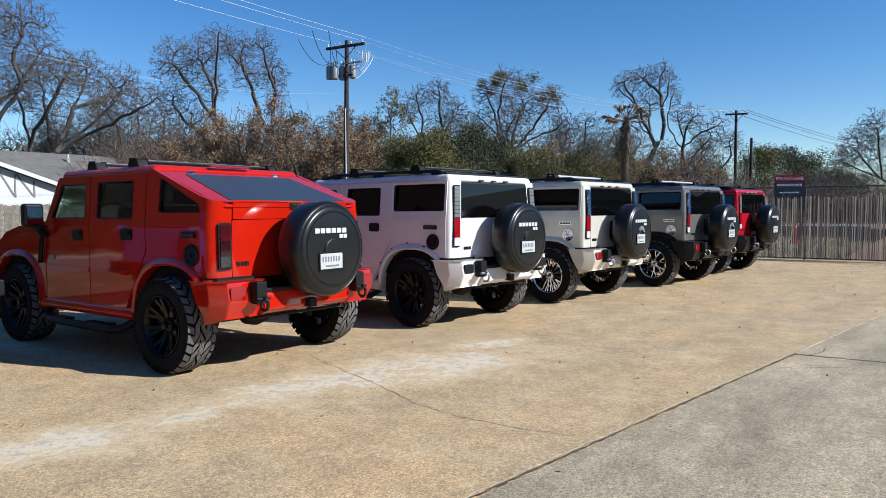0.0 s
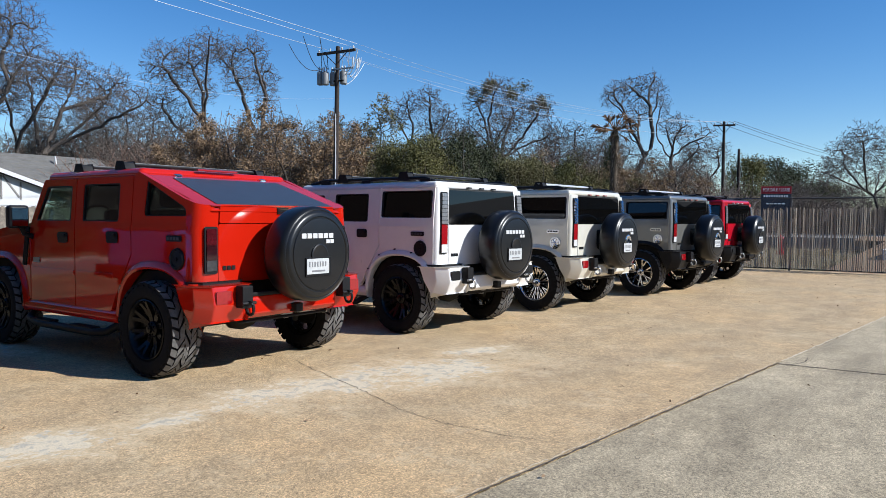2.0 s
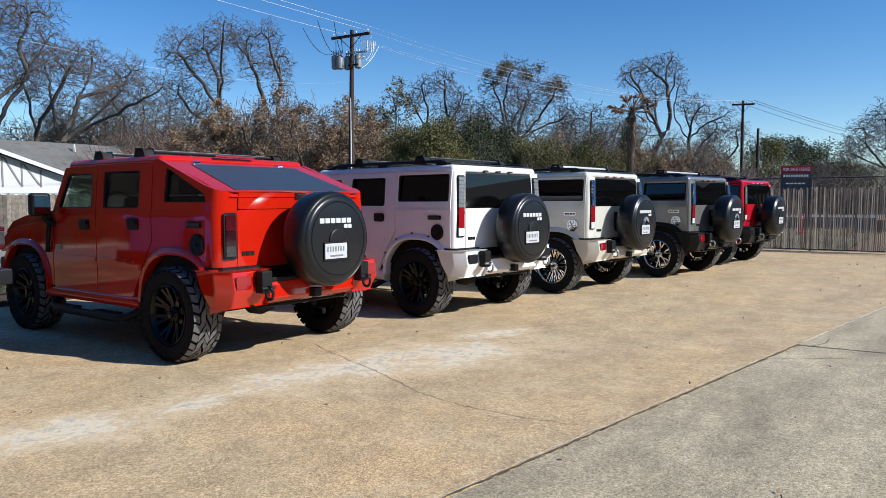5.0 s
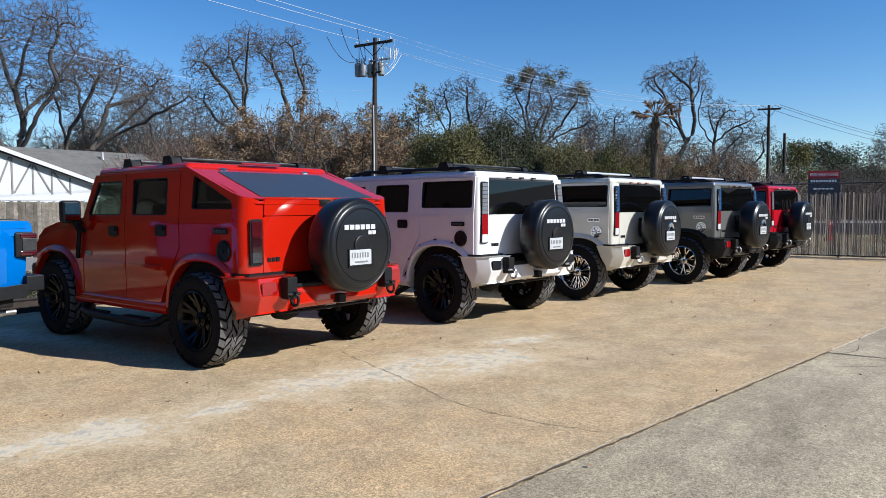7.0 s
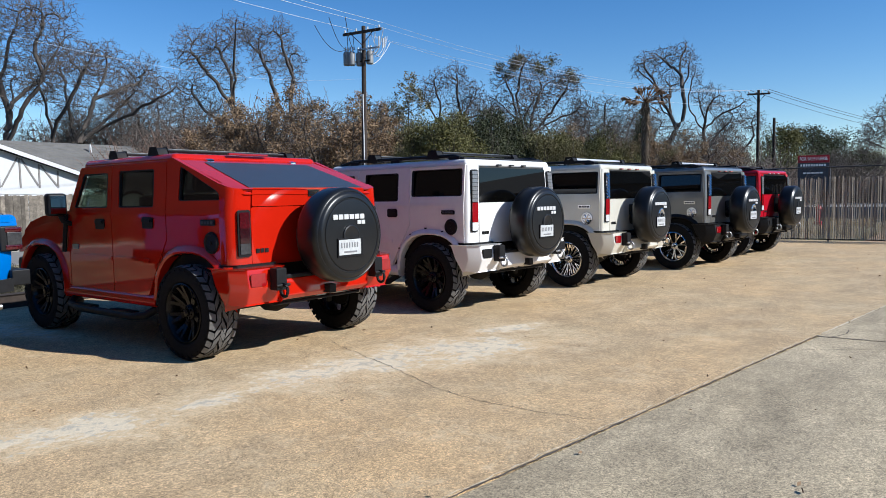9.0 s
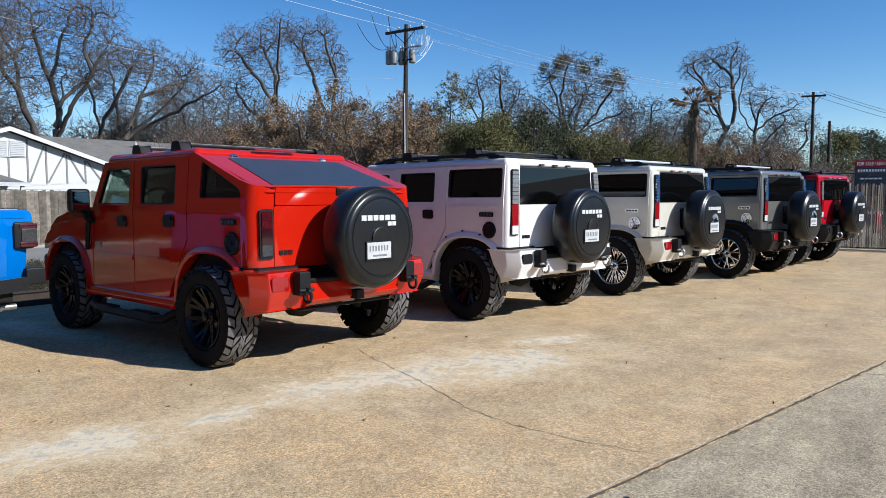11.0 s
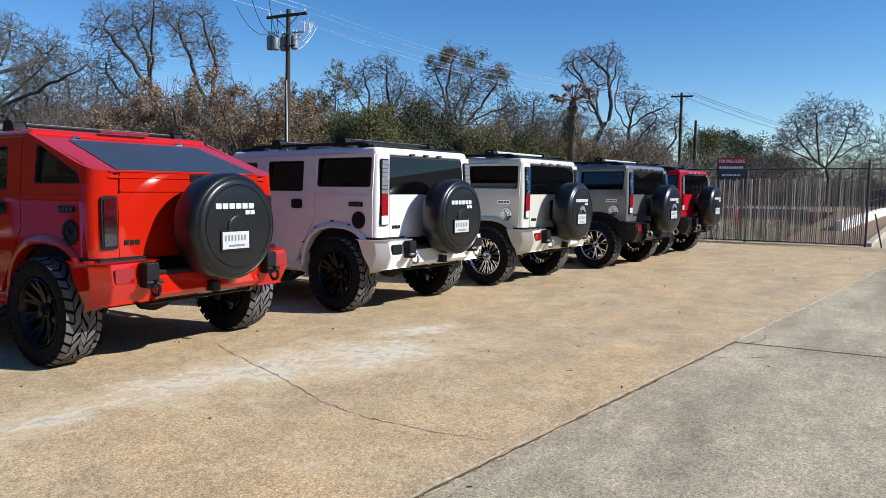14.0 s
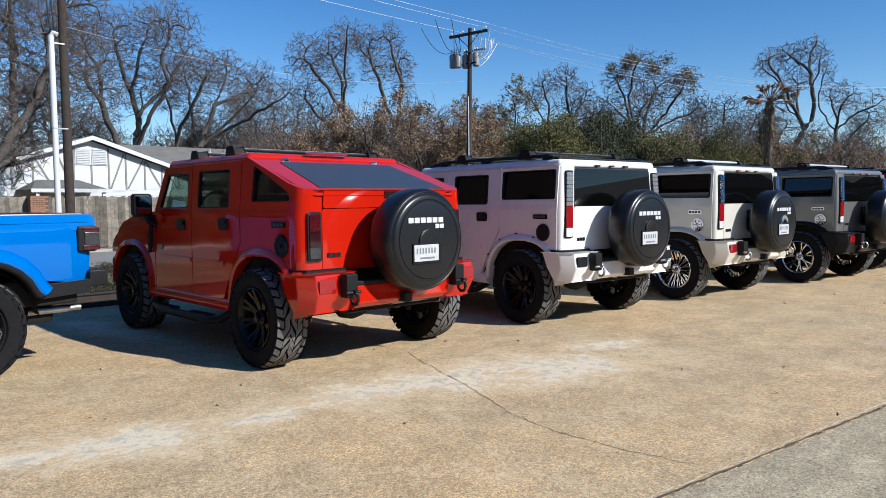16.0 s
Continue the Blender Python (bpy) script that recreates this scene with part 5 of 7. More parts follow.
def utility_pole(name, label, at, height, arm=None, arm_turn=0.0, lean=(0, 0), r=0.15):
    p = thing(name, label, "utility pole", m=pose(at.x, at.y, -0.2, 0, 0, arm_turn))
    part("pole", tube(bmesh.new(), [(lean[0] * k, lean[1] * k, height * k + 0.1) for k in (0, 0.35, 0.7, 1)], [r, r * 0.9, r * 0.8, r * 0.68], 12), POLE_WOOD, p)
    if arm:
        a = part("crossarm", boxed(-arm / 2 + lean[0], arm / 2 + lean[0], -0.20, -0.09, height - 0.28, height - 0.15), POLE_WOOD, p, bevel=0.01)
        for k in range(4):
            x = -arm / 2 + 0.12 + k * (arm - 0.24) / 3 + lean[0]
            bm = bmesh.new()
            lathe(bm, [(0.02, 0.0), (0.05, 0.03), (0.03, 0.06), (0.055, 0.09), (0.03, 0.14), (0.015, 0.16)], axis="z", centre=(x, -0.145, height - 0.15), seg=12)
            part("insulator", bm, PORCELAIN, a, "porcelain insulator")
        for s in (-1, 1):
            part("arm_brace", tube(bmesh.new(), ((s * arm * 0.28 + lean[0], -0.15, height - 0.27), (lean[0], -0.15, height - 0.85)), 0.02, 6), POLE_WOOD, a)
    return p


P1 = polar(43.7, 37.6)
P2 = polar(14.1, 60.0)
P3 = polar(13.05, 60.5)
P4 = polar(72.25, 26.0)
pole = utility_pole("utility_pole", "weathered wooden utility pole with crossarm and three transformers", P1, 10.3, 2.4, -84, lean=(0.22, 0.0))
for x, y, h in ((-0.80, -0.10, -0.50), (-0.50, -0.24, -0.53), (-0.21, 0.16, -0.50), (0.35, 0.10, -0.44)):
    x, y = 0.12 + x * 0.93 - y * 0.37, x * 0.37 + y * 0.93
    bm = bmesh.new()
    lathe(bm, [(0.14, 8.96 + h), (0.18, 9.0 + h), (0.18, 9.56 + h), (0.15, 9.62 + h), (0.05, 9.66 + h)], axis="z", centre=(x, y, 0), seg=22)
    can = part("transformer", bm, TANK, pole, "grey cylindrical transformer")
    for k in (-0.08, 0.08):
        bm = bmesh.new()
        lathe(bm, [(0.03, 9.62 + h), (0.05, 9.72 + h), (0.03, 9.76 + h), (0.05, 9.80 + h), (0.02, 9.90 + h)], axis="z", centre=(x + k, y, 0), seg=10)
        part("bushing", bm, PORCELAIN, can, "porcelain bushing")
part("transformer_rack", boxed(-0.90, 0.60, -0.06, 0.0, 8.62, 8.70), UNDER, pole, bevel=0.01)
part("lower_arm", boxed(-0.05, 1.25, -0.12, -0.04, 9.2, 9.28), STEEL, pole, bevel=0.008)
for k, (x0, z0, x1, z1) in enumerate(((-0.7, 10.15, -0.65, 9.25), (-0.35, 10.15, -0.2, 9.25), (0.7, 10.15, 0.6, 9.3), (1.2, 9.25, 0.5, 9.3), (0.75, 10.15, 1.25, 9.25))):
    part("jumper_wire", tube(bmesh.new(), sag((x0, -0.16, z0), (x1, -0.22, z1), 0.22, 8), 0.016, 5), WIRE if k > 1 else BLACK_WIRE, pole, "drop wire")
for x0, y0, z0, x1 in ((-1.0, -2.3, 10.18, -0.75), (0.5, -3.0, 10.22, -0.45), (1.15, -2.6, 10.22, -0.1)):
    part("service_wire", tube(bmesh.new(), sag((x0, y0, z0), (x1, -0.35, 9.25), 0.45, 10), 0.016, 5), BLACK_WIRE, pole, "black looping drop cable")
for k, (x0, y0, z0, x1, y1, z1, dip) in enumerate(((1.1, -0.2, 10.2, 0.55, 0.25, 9.1, 0.45), (1.25, 0.3, 10.25, 0.6, 0.3, 9.0, 0.35), (0.75, 0.9, 10.15, 0.5, 0.5, 9.15, 0.3), (0.6, 1.5, 10.1, 0.6, 0.4, 8.9, 0.25), (0.3, 1.9, 10.1, 0.7, 0.3, 9.05, 0.5), (1.0, 1.2, 9.7, 0.45, 0.3, 8.5, 0.2))):
    part("jumper_wire", tube(bmesh.new(), sag((x0, y0, z0), (x1, y1, z1), dip, 10), 0.02, 5), WIRE, pole, "bright looping drop wire")
for x, y in ((0.7, 0.6), (0.85, 0.9), (0.6, 1.1)):
    part("cut_out", rod((x, y, 9.45), (x + 0.03, y, 9.95), 0.035, 8), PORCELAIN, pole, "fuse cut-out hanging on its wire")
part("riser_conduit", tube(bmesh.new(), ((0.16, -0.12, 1.5), (0.17, -0.12, 7.0)), 0.03, 8), SIDING, pole, "white plastic riser pipe")
utility_pole("utility_pole", "wooden utility pole with a single crossarm", P2, 9.2, 1.6, -70, r=0.14)
utility_pole("utility_pole", "short bare wooden pole", P3, 7.1, None, 0, r=0.14)
pole = utility_pole("utility_pole", "dark wooden pole standing before the timber fence", P4, 11.0, None, 0, r=0.15)
bm = bmesh.new()
tube(bm, ((-0.36, -0.05, 0.1), (-0.36, -0.05, 6.95)), 0.088, 14)
tube(bm, ((-0.36, -0.05, 6.90), (-0.30, -0.10, 7.04), (-0.20, -0.16, 6.98)), 0.07, 10)
part("service_mast", bm, SIDING, pole, "white service mast with weatherhead")
part("mast_strap", boxed(-0.42, 0.0, -0.14, -0.09, 4.1, 4.14), STEEL, pole, smooth=0)
part("mast_strap", boxed(-0.42, 0.0, -0.14, -0.09, 6.7, 6.74), STEEL, pole, smooth=0)
for x in (-0.42, -0.30):
    part("service_cable", tube(bmesh.new(), ((x, -0.2, 7.15), (x - 0.08, -0.25, 8.0), (x + 0.1, -0.2, 9.3), (-0.1, -0.15, 10.6)), 0.025, 6), BLACK_WIRE, pole, "black service cable")


def wire(label, p0, p1, drop, r=0.011, mat=WIRE):
    tagged(part("power_line", tube(bmesh.new(), sag(p0, p1, drop), r, 5), mat), label, "power line", "overhead wires")


u1 = Vector((math.cos(radians(-84)), math.sin(radians(-84)), 0))
u2 = Vector((math.cos(radians(-70)), math.sin(radians(-70)), 0))
along = Vector((math.cos(radians(185)), math.sin(radians(185)), 0))
for k, off in enumerate((-1.0, 0.55, 1.2)):
    a = P1 + u1 * off + Vector((0.02, -0.2, 10.22))
    wire("bright bare overhead power line", a, a + along * 45 + Vector((0, 0, 1.0)), 0.6, 0.013)
    b = P2 + u2 * off * 0.6 + Vector((0, 0, 9.1))
    wire("overhead power line between the poles", a, b, 1.1, 0.006)
    wire("overhead power line running on down the street", b, b + Vector((70, -14 - k, -0.8)), 1.2, 0.016, BLACK_WIRE)
wire("thin lower overhead power line", P1 + Vector((0, 0, 9.9)), P2 + Vector((0, 0, 7.9)), 1.0, 0.007)
wire("thin lower overhead power line", P4 + Vector((0, 0, 7.1)), P1 + Vector((0, 0, 7.6)), 0.7, 0.004)


# ---------------------------------------------------------------- fences
def yard_fence():
    """Chain-link fence with privacy slats: posts, rails, woven wire and slats."""
    f = thing("slat_fence", "dark chain-link fence with pale vertical privacy slats", "fence")
    x, y0, y1, h = 20.28, -5.35, 5.2, 2.22
    for y in (-5.35, -2.15, 0.95, 4.05):
        part("post", rod((x + 0.05, y, -0.15), (x + 0.05, y, h + (0.22 if y < -5 else 0.03)), 0.034), RAIL_GREY, f)
    part("top_rail", rod((x + 0.02, y0, h), (x + 0.02, y1, h), 0.02), RAIL_GREY, f)
    part("bottom_rail", rod((x + 0.02, y0, 0.06), (x + 0.02, y1, 0.06), 0.018), PLASTIC, f)
    wires("chain_link", f, x - 0.03, x - 0.03, y0, y1, h, 0.11, PLASTIC)
    forms = [kept("slat%d" % k, lambda k=k: boxed(-0.004, 0.004, -0.015, 0.015, 0.07, h - 0.24 - 0.035 * k)) for k in range(8)]
    rng = random.Random(4)
    for i in range(int((y1 - y0) / 0.05)):
        y = y0 + 0.06 + i * 0.05 + rng.uniform(-0.003, 0.003)
        k = int(2.0 + 4 * noise.noise(Vector((y * 0.6, 0, 3))) + rng.uniform(0, 1.6))
        s = part("slat", forms[max(0, min(7, k))], SLAT, f)
        s.location = (x + rng.uniform(-0.005, 0.005), y, rng.uniform(-0.03, 0.01))
        s.rotation_euler = (radians(rng.uniform(-1.2, 1.2)), 0, radians(rng.uniform(12, 38)))


def wires(name, parent, xa, xb, y0, y1, h, step, mat=None):
    """Woven diamond wire between two ends, as one mesh."""
    bm = bmesh.new()
    L = y1 - y0
    z0 = 0.05
    H = h - z0
    n = int((L + H) / step)
    for s in (0, 1):
        for i in range(n):
            u = -H + i * step
            ua, ub = max(u, 0), min(u + H, L)
            if ub - ua < 0.02:
                continue
            za, zb = z0 + (ua - u), z0 + (ub - u)
            if s:
                za, zb = z0 + H - (ua - u), z0 + H - (ub - u)
            place = lambda w, z: Vector((xa + (xb - xa) * w / L, y0 + w, z))
            tube(bm, (place(ua, za), place(ub, zb)), 0.0022, 3, caps=False)
    ob = part(name, bm, mat or STEEL, parent, "woven wire mesh", smooth=0)
    tagged(ob, kind="stuff")


yard_fence()
gate = thing("chain_link_gate", "open-weave galvanised chain-link gate in a dark frame", "gate")
for x, y in ((19.75, -8.35), (19.3, -11.2)):
    part("post", rod((x, y, -0.15), (x, y, 2.25), 0.03), RAIL_GREY, gate)
part("rail", rod((20.28, -5.40, 2.2), (19.3, -11.2, 2.2), 0.02), RAIL_GREY, gate)
wires("chain_link", gate, 19.3, 20.26, -11.2, -5.40, 2.2, 0.075)
part("leaning_rod", rod((20.2, -5.75, 0.0), (20.26, -5.55, 0.95), 0.02), PLASTIC, gate, "dark rod leaning on the gate")


def timber_fence():
    f = thing("timber_fence", "weathered grey vertical board fence along the road", "fence")
    rng = random.Random(9)
    me = [kept("picket%d" % k, lambda k=k: prism(bmesh.new(), [(-0.069, 0), (0.069, 0), (0.069, 1.99 + 0.008 * k), (0.0, 2.0 + 0.01 * k), (-0.069, 1.985 + 0.008 * k)], lambda u, v, d: Vector((u, d, v)), -0.01, 0.01)) for k in range(3)]
    for i in range(190):
        p = part("board", me[i % 3], FENCE_WOOD, f)
        p.location = (-6 + i * 0.142 + rng.uniform(-0.003, 0.003), 24.0 + rng.uniform(-0.006, 0.006), rng.uniform(-0.16, -0.10))
        p.rotation_euler = (0, radians(rng.uniform(-0.15, 0.15)), 0)
    for z in (0.3, 1.45):
        part("rail", boxed(-6, 21, 24.02, 24.06, z, z + 0.09), FENCE_WOOD, f, smooth=0)


timber_fence()


# ---------------------------------------------------------------- house behind the timber fence
def house():
    h = thing("house", "white gabled house with grey timber trim and shingle roof", "house")
    gx, gy, ga, ge, hw = 8.78, 31.0, 4.75, 2.87, 5.6
    bm = bmesh.new()
    prism(bm, [(gx - hw + 0.25, -0.14), (gx + hw - 0.25, -0.14), (gx + hw - 0.25, ge), (gx, ga - 0.12), (gx - hw + 0.25, ge)], lambda u, v, d: Vector((u, d, v)), gy, gy + 5.0)
    part("gable_wall", bm, SIDING, h, smooth=0)
    part("main_wall", boxed(7.0, 19.4, 33.2, 39.6, -0.14, 2.9), SIDING, h, smooth=0)
    # gable roof slopes
    for s in (-1, 1):
        bm = bmesh.new()
        prism(bm, [(0, 0.0), (s * hw, -(ga - ge)), (s * hw, -(ga - ge) + 0.12), (0, 0.12)], lambda u, v, d: Vector((gx + u, d, ga + v)), gy - 0.35, gy + 5.0)
        part("gable_roof", bm, SHINGLE, h, smooth=0)
        bm = bmesh.new()
        prism(bm, [(0, -0.10), (s * hw, -(ga - ge) - 0.10), (s * hw, -(ga - ge) + 0.10), (0, 0.10)], lambda u, v, d: Vector((gx + u, d, ga + v)), gy - 0.39, gy - 0.352)
        part("fascia", bm, SIDING, h, "white barge board", smooth=0)
    # main roof along the street, with courses
    for s in (-1, 1):
        roof = None
        for k in range(9):
            y0, y1 = 36.3 + s * 3.9 * (1 - k / 9), 36.3 + s * 3.9 * (1 - (k + 1) / 9)
            z0, z1 = 2.95 + 2.0 * k / 9, 2.95 + 2.0 * (k + 1) / 9
            bm = bmesh.new()
            prism(bm, [(y0, z0 - 0.1), (y0, z0 + 0.03), (y1, z1), (y1, z1 - 0.1)], lambda u, v, d: Vector((d, u, v)), 8.6, 20.0)
            if k == 0:
                roof = part("main_roof", bm, SHINGLE, h, smooth=0)
            else:
                part("shingle_course", bm, SHINGLE, roof, smooth=0)
    # timber pattern on the gable: uprights, braces, a band
    bars = [((x, 2.3), (x, 4.75 - 0.336 * abs(x) - 0.16)) for x in (-4.3, -3.42, -2.55, -0.8, 0.8, 1.62, 2.55, 3.42, 4.3)] + [((0.0, 2.3), (0.0, 3.46))]
    for q in (-1, 1):
        bars += [((q * 1.54, 4.06), (q * 0.88, 2.35)), ((q * 2.47, 3.76), (q * 1.70, 2.35)), ((q * 2.63, 3.70), (q * 3.36, 2.4)), ((q * 3.5, 3.42), (q * 4.24, 2.4))]
    for (x0, z0), (x1, z1) in bars:
        d = Vector((x1 - x0, z1 - z0)).normalized()
        n = Vector((-d.y, d.x)) * 0.038
        bm = bmesh.new()
        prism(bm, [(x0 - n.x, z0 - n.y), (x1 - n.x, z1 - n.y), (x1 + n.x, z1 + n.y), (x0 + n.x, z0 + n.y)], lambda u, v, d_: Vector((gx + u, d_, v)), gy - 0.03, gy - 0.004)
        part("trim_board", bm, TIMBER, h, smooth=0)
    part("band_board", boxed(gx - hw + 0.2, gx + hw - 0.2, gy - 0.05, gy - 0.005, 2.0, 2.28), SIDING, h, smooth=0)
    # louvred gable vent in two leaves
    for x in (-0.73, 0.01):
        vent = part("gable_vent", boxed(gx + x, gx + x + 0.72, gy - 0.05, gy - 0.006, 3.48, 4.3), SIDING, h, "white louvred gable vent", smooth=0)
        for k in range(9):
            z = 3.53 + k * 0.082
            part("louvre", boxed(gx + x + 0.05, gx + x + 0.67, gy - 0.09, gy - 0.052, z, z + 0.045), SIDING, vent, smooth=0)
    # low hipped porch
    bm = bmesh.new()
    base = [bm.verts.new(p) for p in ((5.5, 28.6, 2.25), (8.75, 28.6, 2.25), (8.75, 31.0, 2.25), (5.5, 31.0, 2.25))]
    ridge = [bm.verts.new(p) for p in ((6.2, 30.4, 2.72), (8.0, 30.4, 2.72))]
    for f in ((base[0], base[1], ridge[1], ridge[0]), (base[1], base[2], ridge[1]), (base[3], base[0], ridge[0]), (base[2], base[3], ridge[0], ridge[1]), (base[3], base[2], base[1], base[0])):
        bm.faces.new(f)
    part("porch_roof", bm, SHINGLE, h, smooth=0)
    part("porch_fascia", boxed(5.5, 8.75, 28.56, 28.6, 2.12, 2.28), SIDING, h, smooth=0)
    for x in (5.7, 8.45):
        part("porch_post", boxed(x, x + 0.14, 28.65, 28.79, -0.14, 2.15), SIDING, h, smooth=0)
    for x in (9.0, 10.3, 11.6, 12.9):
        w = part("window", boxed(x, x + 1.1, gy - 0.06, gy - 0.006, 0.8, 1.98), SIDING, h, "white-framed dark window", smooth=0)
        part("window_pane", boxed(x + 0.10, x + 1.0, gy - 0.07, gy - 0.061, 0.88, 1.90), GLASS_DARK, w, smooth=0)
    bm = bmesh.new()
    tube(bm, ((6.15, 31.6, 3.6), (6.15, 31.6, 4.12)), 0.10, 10)
    tube(bm, ((6.15, 31.6, 4.12), (6.15, 31.6, 4.22)), 0.17, 10)
    part("roof_vent", bm, TANK, h, "grey roof vent pipe")
    part("roof_vent", rod((16.9, 35.2, 4.4), (16.9, 35.2, 4.85), 0.07), SIDING, h, "white vent pipe")


house()
pier = thing("brick_pier", "short red-brown brick pier beside the board fence", "pier", m=pose(4.45, 23.7, -0.14))
part("core", boxed(-0.29, 0.29, -0.19, 0.19, 0.0, 2.04), BRICK_DARK, pier, "dark mortar core", smooth=0)
for k in range(26):
    for j in range(3):
        x = -0.30 + j * 0.2 + (0.1 if k % 2 else 0)
        part("brick", boxed(max(-0.3, x - 0.095), min(0.3, x + 0.095), -0.205, 0.205, 0.01 + k * 0.078, 0.076 + k * 0.078), BRICK, pier, smooth=0)


# ---------------------------------------------------------------- sign, distant buildings
sign = thing("billboard_sign", "red and dark for-sale sign on posts beyond the fence", "sign", m=pose(43.4, 2.6, 0, 0, 0, -70))
for x in (-0.72, 0.72):
    part("sign_post", boxed(x - 0.05, x + 0.05, 0.05, 0.15, -0.2, 3.55), POLE_WOOD, sign, bevel=0.01)
part("red_panel", boxed(-0.84, 0.84, -0.03, 0.05, 3.14, 3.58), SIGN_RED, sign, "red sign panel", bevel=0.008)
part("dark_panel", boxed(-0.84, 0.84, -0.03, 0.05, 1.55, 3.13), SIGN_DARK, sign, "dark lower sign panel", bevel=0.008)
txt = bpy.data.curves.new("lettering", "FONT")
txt.body = "FOR SALE / LEASE"
txt.size = 0.36
txt.align_x, txt.align_y = "CENTER", "CENTER"
txt.extrude = 0.006
t = new("lettering", txt)
t.matrix_world = pose(0, -0.037, 3.365, 90, 0, 0)
t.scale = (0.54, 0.78, 1)
txt.materials.append(SIGN_WHITE)
t.parent = sign
tagged(t, "white capital lettering")
bm = bmesh.new()
for k in range(10):
    x = -0.7 + k * 0.14
    box(bm, x, x + 0.09, -0.04, -0.031, 2.93, 3.06)
part("plain_bars", bm, SIGN_WHITE, sign, "plain white bars", smooth=0)
bm = bmesh.new()
for k in range(5):
    box(bm, -0.55 + k * 0.22, -0.38 + k * 0.22, -0.04, -0.031, 2.5, 2.58)
part("plain_bars", bm, SIGN_WHITE, sign, "plain white bars", smooth=0)

# unseen walls round the lot; the west one is added to block sky light
w = part("wall_south", boxed(-17, 24, -31.5, -27.0, -0.2, 3.3), BRICK_DARK, smooth=0, bevel=0.02)
tagged(w, "plain dark brick building closing the lot behind", "wall", kind="structure")
for x0, x1, h in ((-17.2, 3.0, 2.2), (12.0, 24.2, 3.0)):
    bm = bmesh.new()
    prism(bm, [(x0, 3.31), (x1, 3.31), ((x0 + x1) / 2, 3.31 + h)], lambda u, v, d: Vector((u, d, v)), -31.7, -26.8)
    tagged(part("roof_south", bm, SHINGLE, smooth=0), "grey shingle gable roof", "roof", kind="structure")
# dark wall out of view, added to cut western sky and darken reflections
w = part("wall_west", boxed(-15.5, -14.0, -26.7, 44, -0.2, 9.0), BRICK_DARK, smooth=0, bevel=0.02)
tagged(w, "unseen dark wall added to block western sky light", "wall", kind="structure")
w = part("wall_east", boxed(25, 46, -26, -14.5, -0.2, 3.2), BRICK_DARK, smooth=0, bevel=0.02)
tagged(w, "plain brick building beside the neighbouring lot", "wall", kind="structure")
for x0, x1, h in ((24.8, 33.0, 1.3), (33.0, 46.2, 2.0)):
    bm = bmesh.new()
    prism(bm, [(x0, 3.21), (x1, 3.21), ((x0 + x1) / 2, 3.21 + h)], lambda u, v, d: Vector((u, d, v)), -26.2, -14.3)
    tagged(part("roof_east", bm, SHINGLE, smooth=0), "grey shingle gable roof", "roof", kind="structure")
ramp("retaining_wall", [(26.5, -4.15), (37.2, -5.35), (37.2, -5.6), (26.5, -4.4)], -0.3, 0.34, WHITE_WALL, "low white retaining wall beyond the fence", "wall")
rail = thing("hand_rail", "dark metal hand rail on the retaining wall", "railing")
along = lambda k, z: (31.6 + 1.1 * k, -4.85 - 0.124 * k, 0.32 + z + rise(31.6 + 1.1 * k))
for k in range(6):
    part("rail_post", rod(along(k, -0.02), along(k, 0.95), 0.025, 8), PLASTIC, rail)
for z in (0.5, 0.95):
    part("rail_bar", rod(along(0, z), along(5, z), 0.022, 8), PLASTIC, rail)
bm = bmesh.new()
lathe(bm, [(0.18, -0.15), (0.18, 0.0), (0.13, 0.02), (0.13, 0.55), (0.17, 0.58), (0.15, 0.68), (0.06, 0.76), (0.03, 0.82)], axis="z", seg=18)
tube(bm, ((-0.22, 0, 0.42), (0.22, 0, 0.42)), 0.06, 10)
hyd = part("fire_hydrant", bm, SIGN_RED)
hyd.location = (34.0, 0.6, 0.05)
tagged(hyd, "red fire hydrant in the grass beyond the fence", "fire hydrant")


# ---------------------------------------------------------------- trees
class Twigs:
    """Collects tapered branches as one mesh."""

    def __init__(self):
        self.v, self.f = [], []

    def branch(self, pts, radii, seg):
        n0 = len(self.v)
        for i, p in enumerate(pts):
            d = pts[min(i + 1, len(pts) - 1)] - pts[max(i - 1, 0)]
            _, u, w = frame_of(d)
            for k in range(seg):
                a = k * math.tau / seg
                self.v.append(p + (u * math.cos(a) + w * math.sin(a)) * radii[i])
        for i in range(len(pts) - 1):
            for k in range(seg):
                a, b = n0 + i * seg + k, n0 + i * seg + (k + 1) % seg
                self.f.append((a, b, b + seg, a + seg))

    def leaf(self, p, size, rng):
        u = Vector((rng.gauss(0, 1), rng.gauss(0, 1), rng.gauss(0, 0.7))).normalized()
        w = u.cross(Vector((rng.gauss(0, 1), rng.gauss(0, 1), rng.gauss(0, 1)))).normalized()
        n0 = len(self.v)
        self.v += [p - u * size, p + w * size * 0.5, p + u * size, p - w * size * 0.5]
        self.f.append((n0, n0 + 1, n0 + 2, n0 + 3))

    def mesh(self, name, smooth=True):
        me = bpy.data.meshes.new(name)
        me.from_pydata([tuple(p) for p in self.v], [], self.f)
        if smooth:
            me.shade_smooth()
        return me


